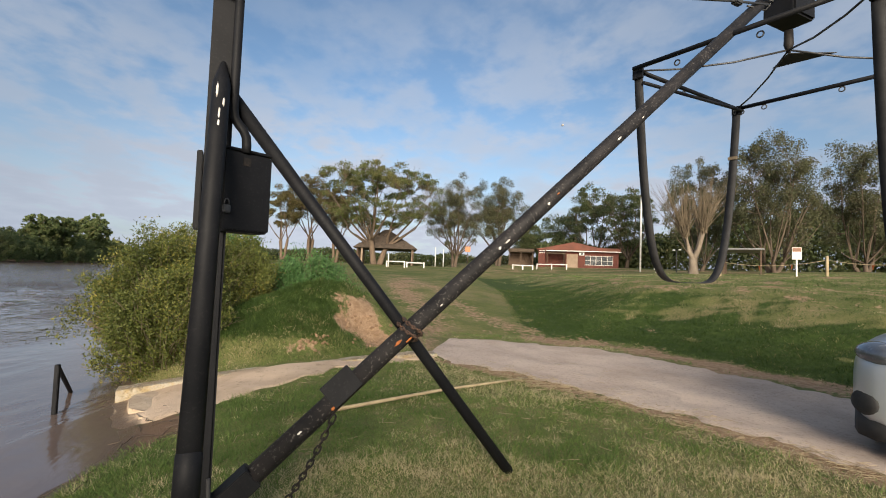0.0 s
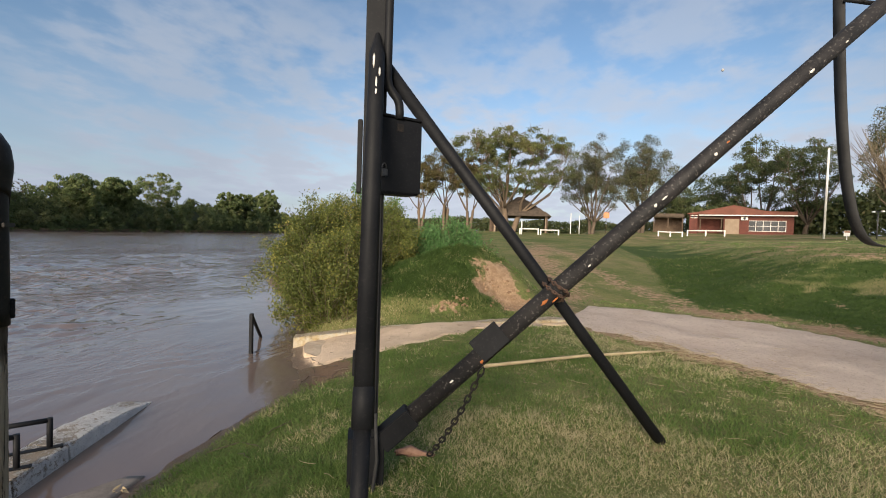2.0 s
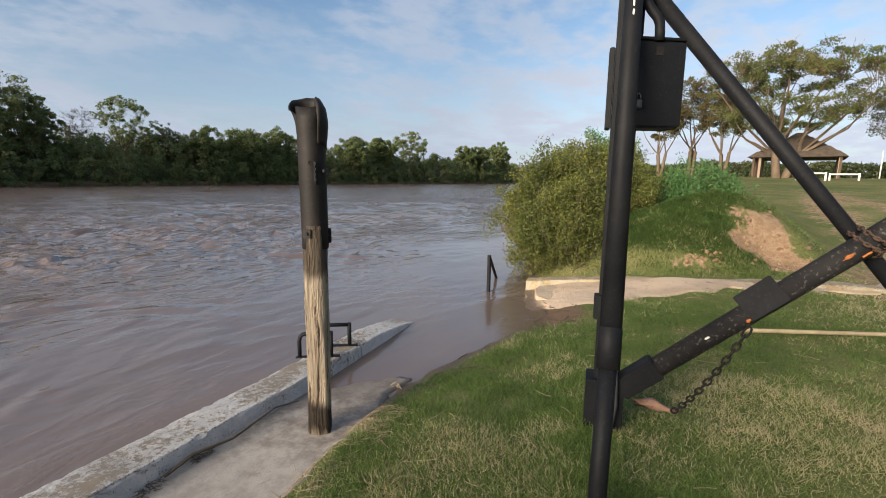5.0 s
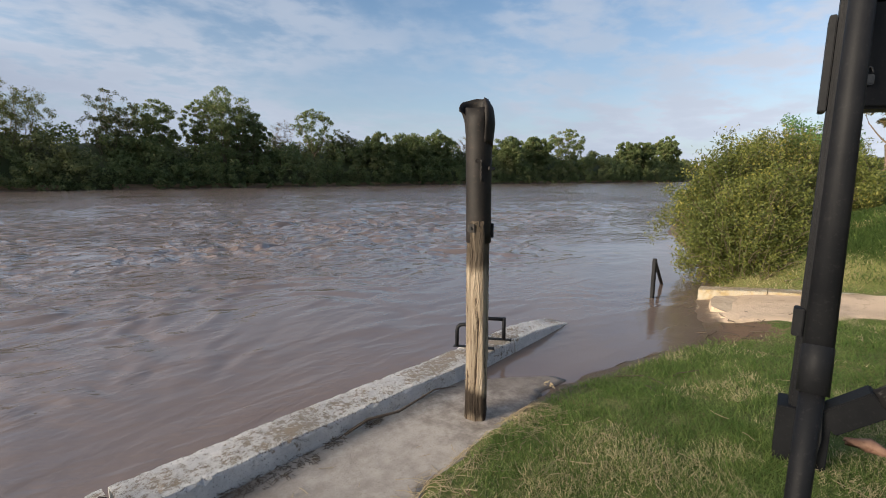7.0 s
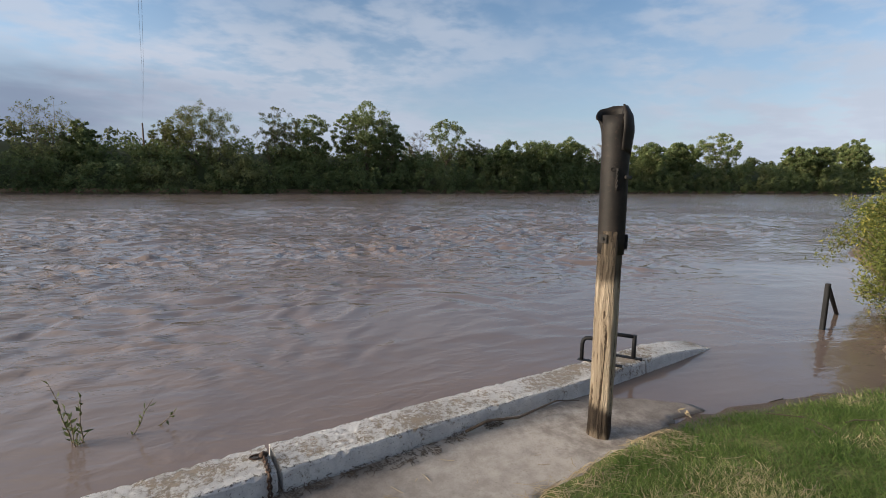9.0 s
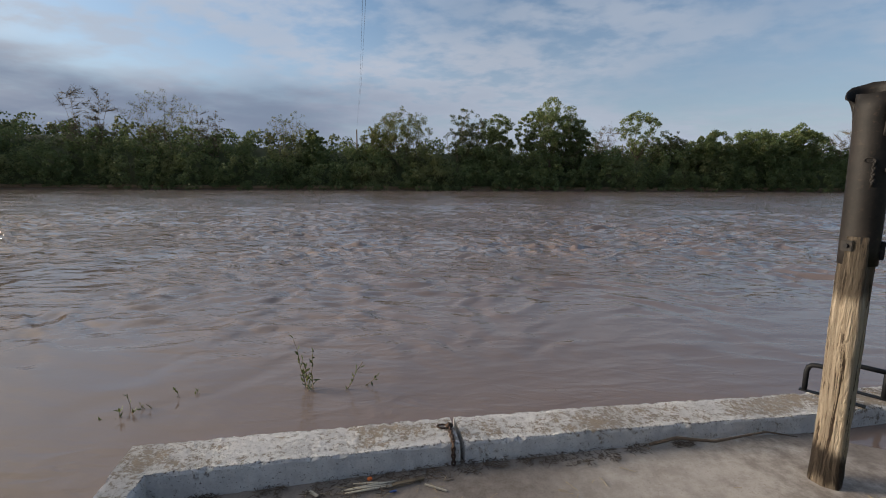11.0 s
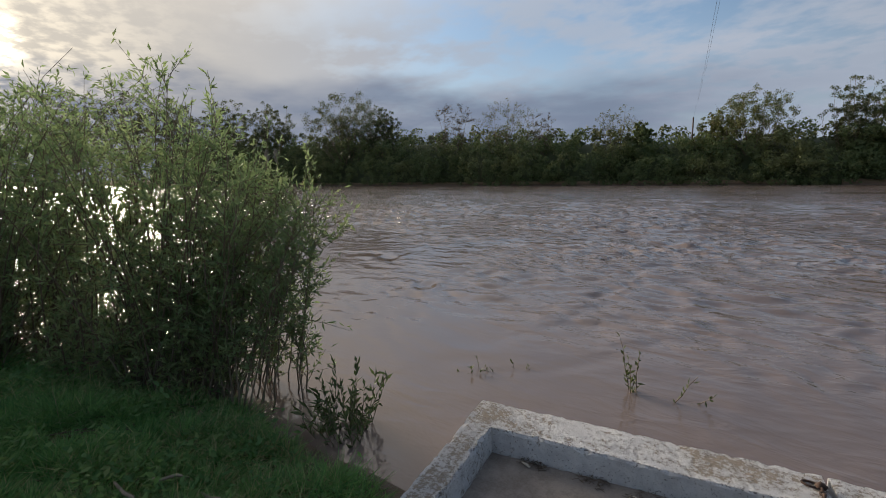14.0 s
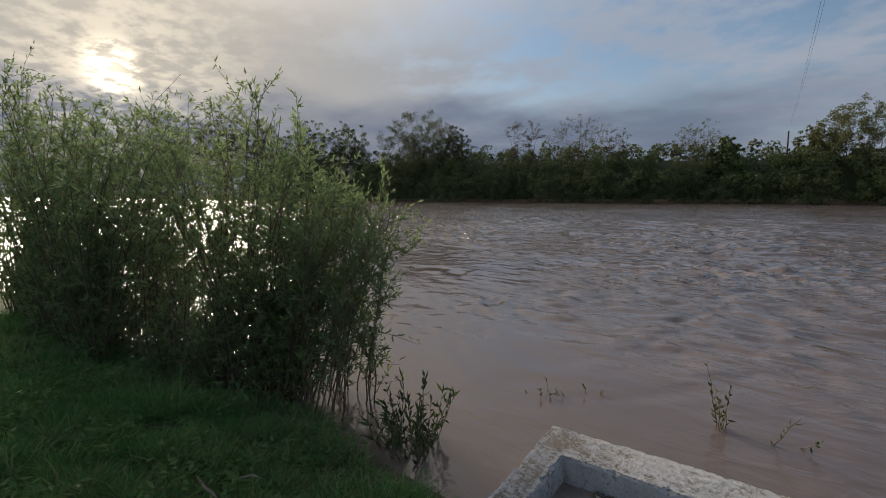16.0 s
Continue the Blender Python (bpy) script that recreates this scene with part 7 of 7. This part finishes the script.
# ---- grass ----
def turf(name, label, seed, count, az, r0, r1, length, grow, mat, lushness, flop, broad=1.0):
    rng = np.random.default_rng(seed)
    r = r0 * (r1 / r0) ** rng.uniform(0, 1, count)
    a = np.radians(rng.uniform(az[0], az[1], count) + rng.normal(size=count) * 2.5)
    x, y = 0.45 + r * np.sin(a), 0.5 + r * np.cos(a)
    d = np.interp(x, SHORE_X, SHORE_Y) - y
    b = bare(x, y)
    e = edge_distance(x, y)
    ok = (d > 0.12) & (rng.uniform(0, 1, count) > b * 1.25) & ~((pad_edge(x, y) > -0.05) & (x > -1.25) & (x < 3.2)) & ~on_road(x, y)
    ok &= ~((x > 7.6) & (y > 3.0))
    if lushness == 2:
        ok &= rng.uniform(0, 1, count) < step(-x + 0.5 * lumps(x, y, 33, 1.0), 0.9, 2.4) * step(y + 0.6 * lumps(x, y, 34, 1.5), -4.0, -1.0)
    if lushness == 1:
        ok &= ((e > 0.25) | ((x > 7.6) & (y > 0.2))) & (rng.uniform(0, 1, count) < 0.15 + lush(x, y))
    elif lushness == 3:
        ok &= (e > 1.2) & (rng.uniform(0, 1, count) > lush(x, y))
    elif lushness == 0:
        ok &= (e < 0.5)
    x, y, r = x[ok], y[ok], r[ok]
    patch = 0.6 + 0.5 * lumps(x, y, seed + 5, 1.2) + 0.5 * lumps(x, y, seed + 6, 0.45)
    L = length * (1 + grow * r) * np.clip(patch + 0.4, 0.35, 1.8)
    if lushness == 2:
        L *= np.clip(0.85 + 1.3 * lumps(x, y, 35, 0.55) + 0.7 * lumps(x, y, 36, 0.22), 0.22, 2.1)
    n = len(x)
    along = np.stack([rng.normal(size=n) * flop, rng.normal(size=n) * flop, np.ones(n)], 1)
    pos = np.stack([x, y, height(x, y) - 0.01], 1)
    tagged(leaves(name, rng, pos, along, L, L * 0 + (0.0026 + 0.0007 * r) * broad, mat, None, 0.1, True), label, "grass", kind="stuff")


def on_road(x, y):
    near = np.interp(x, [-12, -2, 2.4, 3.3, 3.95, 4.98, 5.9, 6.56, 7.3, 8.0, 9.9], [-9.5, -5.6, -3.75, -3.42, -3.25, -2.72, -2.2, -1.9, -1.2, -0.75, -1.0])
    far = np.interp(x, [-13.5, -3, 1, 3.6, 5.2, 6.6, 7.9, 8.8, 9.6, 9.9], [-11.5, -8.6, -7.4, -6.4, -5.8, -5.25, -4.7, -4.0, -2.7, -1.5])
    road = (y < near + 0.0) & (y > far) & (x < 9.9)
    lo = np.interp(y, [-0.8, 0.15, 0.8, 1.3, 1.75, 2.15, 2.75], [7.78, 7.38, 6.95, 6.5, 6.05, 5.55, 4.9])
    hi = np.interp(y, [-1.0, -0.5, 0.5, 1.5, 2.5, 3.5], [8.05, 8.0, 7.74, 7.48, 7.18, 6.9])
    return road | ((x > lo) & (x < hi) & (y > -0.9) & (y < 3.4))


turf("lawn_grass", "short trampled grass around the gantry", 101, 470000, (40, 150), 1.6, 10.5, 0.044, 0.050, "blade", 0, 1.0)
turf("trodden_grass", "short grass on the trodden lawn", 105, 90000, (-60, 34), 0.25, 4.0, 0.034, 0.045, "blade", 0, 1.0)
turf("back_lawn_grass", "short trodden grass behind the landing", 109, 80000, (148, 238), 0.5, 6.5, 0.034, 0.045, "blade", 0, 1.1)
turf("embankment_grass", "lush green grass on the foot of the embankment", 102, 260000, (80, 150), 6.0, 22.0, 0.060, 0.020, "blade_lush", 1, 0.8)
turf("upper_lawn_grass", "pale worn grass on the rising lawn", 106, 170000, (84, 150), 8.0, 42.0, 0.030, 0.020, "blade", 3, 0.9)
turf("mound_grass", "thick green grass on the mound behind the ramp", 104, 90000, (74, 97), 6.8, 13.0, 0.075, 0.02, "blade_lush", 1, 0.7)
turf("bank_grass", "long green grass on the upstream bank", 103, 330000, (-125, -40), 1.5, 8.0, 0.10, 0.04, "blade_bank", 2, 1.2, 1.7)
turf("dry_bank_grass", "dry stalks among the grass of the upstream bank", 108, 26000, (-125, -40), 1.5, 7.0, 0.11, 0.03, "straw", 2, 1.5, 0.8)


def weeds():
    rng = np.random.default_rng(107)
    pos, along = [], []
    for i in range(150):
        r, a = rng.uniform(1.9, 5.5), radians(rng.uniform(-110, -55))
        x, y = 0.45 + r * math.sin(a), 0.5 + r * math.cos(a)
        if float(np.interp(x, SHORE_X, SHORE_Y)) - y < 0.15 or x > -1.35:
            continue
        n, h = int(rng.uniform(18, 60)), rng.uniform(0.05, 0.16)
        q = rng.normal(size=(n, 3)) * np.array([0.08, 0.08, 0.0])
        q[:, 2] = rng.uniform(0.2, 1.0, n) * h
        pos.append(q + np.array([x, y, float(height(x, y)) + 0.02]))
        along.append(rng.normal(size=(n, 3)) * np.array([1, 1, 0.35]) + np.array([0, 0, 0.35]))
    tagged(leaves("bank_weeds", rng, np.concatenate(pos), np.concatenate(along), 0.05, 0.020, "weed"), "low broad-leaved weeds among the bank grass", "weeds", kind="stuff")


weeds()


def scatter_rods(name, label, seed, boxes, count, length, radius, mat, category):
    rng = np.random.default_rng(seed)
    P = []
    for i in range(count):
        x0, x1, y0, y1 = boxes[i % len(boxes)]
        x, y = rng.uniform(x0, x1), rng.uniform(y0, y1)
        a, L = rng.uniform(0, 6.28), length * rng.uniform(0.4, 1.6)
        t = np.linspace(-0.5, 0.5, 4)
        px, py = x + math.cos(a) * L * t + rng.normal(size=4) * L * 0.05, y + math.sin(a) * L * t + rng.normal(size=4) * L * 0.05
        z = np.maximum(height(px, py), np.where((pad_edge(px, py) > 0) & (px > -1.2) & (px < 3.0), pad_top(px, py), -9)) + radius + rng.uniform(0, 0.02)
        P.append((np.stack([px, py, z], 1), np.full(4, radius)))
    v, f = rods(P, 4)
    tagged(mesh_np(name, v, f, mat), label, category, kind="stuff")


scatter_rods("straw_litter", "dry straw lying in the grass", 111, [(2.2, 7.5, -2.8, 1.8), (2.2, 6.0, -3.2, 1.0), (1.0, 2.8, 1.4, 2.4), (4.5, 7.5, -3.4, -1.8)], 420, 0.10, 0.0022, "straw", "litter")
scatter_rods("post_straw", "dry grass tuft lying at the foot of the mooring post", 116, [(2.42, 2.80, 2.30, 2.58), (1.55, 2.45, 2.18, 2.42), (0.75, 1.6, 1.62, 2.2)], 420, 0.11, 0.0014, "straw", "litter")
inner = lambda x: 2.775 + 0.2 * (x + 1.23) - 0.29
scatter_rods("curb_litter", "dead twigs and leaf litter along the curb", 112, [(x, x + 0.14, inner(x) - w, inner(x) + 0.02) for x, w in ((-0.9, 0.05), (-0.6, 0.08), (-0.35, 0.14), (-0.2, 0.16), (-0.05, 0.16), (0.1, 0.12), (0.25, 0.12), (0.4, 0.10), (0.55, 0.07), (0.75, 0.08), (0.9, 0.12), (1.05, 0.12), (1.2, 0.12), (1.4, 0.08), (1.7, 0.06))], 900, 0.032, 0.0016, "bark", "litter")
scatter_rods("pale_litter", "pale dry stalks scattered on the landing", 114, [(-0.5, 1.4, 2.3, 2.75), (-0.35, 0.35, 2.5, 2.68), (0.6, 2.2, 2.2, 2.8)], 60, 0.05, 0.0016, "straw", "litter")
road_near = [(2.4, -3.75), (3.3, -3.42), (3.95, -3.25), (4.98, -2.72), (5.9, -2.2), (6.56, -1.9), (7.3, -1.2)]
scatter_rods("verge_straw", "dry straw and stalks along the road's edge", 115, [(ax, bx, min(ay, by) - 0.1, max(ay, by) + 0.2) for (ax, ay), (bx, by) in zip(road_near, road_near[1:])], 1700, 0.085, 0.0016, "straw", "litter")
scatter_rods("bank_litter", "dry sticks on the muddy edge", 113, [(3.2, 6.2, 2.0, 2.7), (-3.2, -1.6, 0.8, 1.7)], 60, 0.16, 0.004, "bark", "litter")
pts = [Vector((x, y, float(height(x, y)) + 0.03 + 0.02 * math.sin(i))) for i, (x, y) in enumerate(((5.25, 0.62), (5.45, 0.1), (5.75, -0.55), (6.1, -1.2), (6.45, -1.85)))]
tagged(part("long_cane", tubem(pts, [0.02, 0.019, 0.018, 0.016, 0.012], 8), "straw"), "long pale cane lying across the grass", "cane")
reeds = thing("reed_bundle", "few pale dry reed stalks lying together on the landing", "litter", (-0.02, 2.60, 0.082), 12)
for q, (dy, L, a) in enumerate(((-0.016, 0.13, 2), (0.0, 0.15, -1), (0.014, 0.12, 4), (0.03, 0.09, -6))):
    part("stalk", tubem([(-L, dy - 0.002 * a, 0.0), (0, dy, 0.003), (L, dy + 0.002 * a, 0.001)], [0.004, 0.0055, 0.0035], 7), "plume", reeds)
for i, (x, y, z, rz, L, W) in enumerate(((0.16, 2.64, 0.082, 24, 0.085, 0.011), (-0.30, 2.56, 0.070, -35, 0.03, 0.008), (-0.86, 2.50, 0.066, -12, 0.028, 0.006), (0.30, 2.60, 0.078, -20, 0.06, 0.004))):
    tagged(part("wood_splinter", boxm((-L, -W, 0), (L, W, 0.009), 0.002), "twig" if i == 0 else "plume"), "flat splinter of grey wood on the landing" if i == 0 else "chip of pale wood on the landing", "litter").matrix_world = pose(x, y, z, 0, 3, rz)
tagged(part("blue_scrap", boxm((-0.018, -0.007, 0), (0.018, 0.007, 0.006), 0.002), "blue"), "blue plastic scrap beside the reeds", "litter").matrix_world = pose(0.09, 2.575, 0.076, 0, 0, 22)
tagged(part("red_scrap", boxm((-0.012, -0.01, 0), (0.012, 0.01, 0.014), 0.003), "orange"), "small red plastic scrap among the litter", "litter").matrix_world = pose(-0.04, 2.66, 0.078, 0, 0, 30)
for i, (x, y, z, m, lab) in enumerate(((2.26, 3.40, 0.112, "bark", "curled dry leaf on the curb"), (3.17, 2.78, 0.005, "straw", "yellow leaf at the water's edge"))):
    rng = np.random.default_rng(120 + i)
    n = 5
    ob = leaves("dry_leaf", rng, rng.normal(size=(n, 3)) * 0.02 * np.array([1, 1, 0.2]) + np.array([0, 0, 0.008]), rng.normal(size=(n, 3)) * np.array([1, 1, 0.1]), 0.06, 0.022, m)
    ob.matrix_world = pose(x, y, z)
    tagged(ob, lab, "leaf")
for i, (x, y, a, L) in enumerate(((-1.91, 0.99, -2, 0.36), (-1.62, 1.21, -2, 0.25), (-1.93, 1.155, 25, 0.22))):
    dx, dy = math.cos(radians(a)) * L / 2, math.sin(radians(a)) * L / 2
    P = [Vector((x + dx * t, y + dy * t, float(height(x + dx * t, y + dy * t)) + 0.11 + 0.03 * t + 0.008 * math.sin(5 * t))) for t in (-1, -0.3, 0.4, 1)]
    tagged(part("driftwood_stick", tubem(P, [0.005, 0.008, 0.007, 0.003], 7), "grey_bark"), "pale dry stick lying in the long grass", "stick", group="sticks on the bank")


P = [Vector(v) for v in ((1.55, 3.0, 0.075), (1.72, 3.03, 0.10), (1.95, 3.02, 0.085), (2.15, 3.06, 0.10), (2.32, 3.12, 0.09), (2.5, 3.10, 0.07))]
tagged(part("dead_branch", tubem(P, [0.009, 0.010, 0.008, 0.007, 0.006, 0.003], 7), "bark"), "crooked dead branch lying against the curb", "branch")


def soil_clods():
    """Crumbled lumps of earth on the worn side of the mound."""
    rng = np.random.default_rng(131)
    bm = bmesh.new()
    for i in range(110):
        cx, cy, w, d = ((8.62, 0.30, 0.34, 0.34), (8.80, 0.40, 0.36, 0.30), (8.35, 0.05, 0.34, 0.26), (7.95, 1.15, 0.14, 0.34))[i % 4]
        x, y = cx + rng.normal() * w * 0.6, cy + rng.normal() * d * 0.6
        r = rng.uniform(0.012, 0.042)
        z = float(height(x, y)) + r * rng.uniform(-0.5, 0.0)
        made = bmesh.ops.create_icosphere(bm, subdivisions=1, radius=r, matrix=pose(x, y, z, rng.uniform(0, 90), rng.uniform(0, 90), rng.uniform(0, 90)))
        for v in made["verts"]:
            v.co += Vector(rng.normal(size=3) * r * 0.22)
    tagged(part("soil_clods", bm, "soil"), "crumbling brown earth on the worn side of the mound", "soil", kind="stuff")


soil_clods()


def broken_slab(at, rz, w, d, h, seed):
    rng = np.random.default_rng(seed)
    bm = bmesh.new()
    n = 9
    ring = [(math.cos(2 * math.pi * i / n) * w * rng.uniform(0.75, 1.1), math.sin(2 * math.pi * i / n) * d * rng.uniform(0.75, 1.1)) for i in range(n)]
    lo, hi = [bm.verts.new((x, y, -0.12)) for x, y in ring], [bm.verts.new((x * 0.96, y * 0.96, h + rng.normal() * 0.008)) for x, y in ring]
    for i in range(n):
        bm.faces.new((lo[i], lo[(i + 1) % n], hi[(i + 1) % n], hi[i]))
    bm.faces.new(hi)
    ob = part("broken_slab", bm, "slab")
    ob.matrix_world = pose(*at, 3, -4, rz)
    tagged(ob, "broken muddy concrete slab at the water's edge", "slab", group="broken slabs by the ramp")


broken_slab((6.45, 2.72, 0.04), 20, 0.42, 0.26, 0.07, 1)
broken_slab((6.05, 2.50, 0.02), 60, 0.26, 0.18, 0.05, 2)
broken_slab((6.35, 2.25, 0.08), -10, 0.22, 0.16, 0.04, 3)
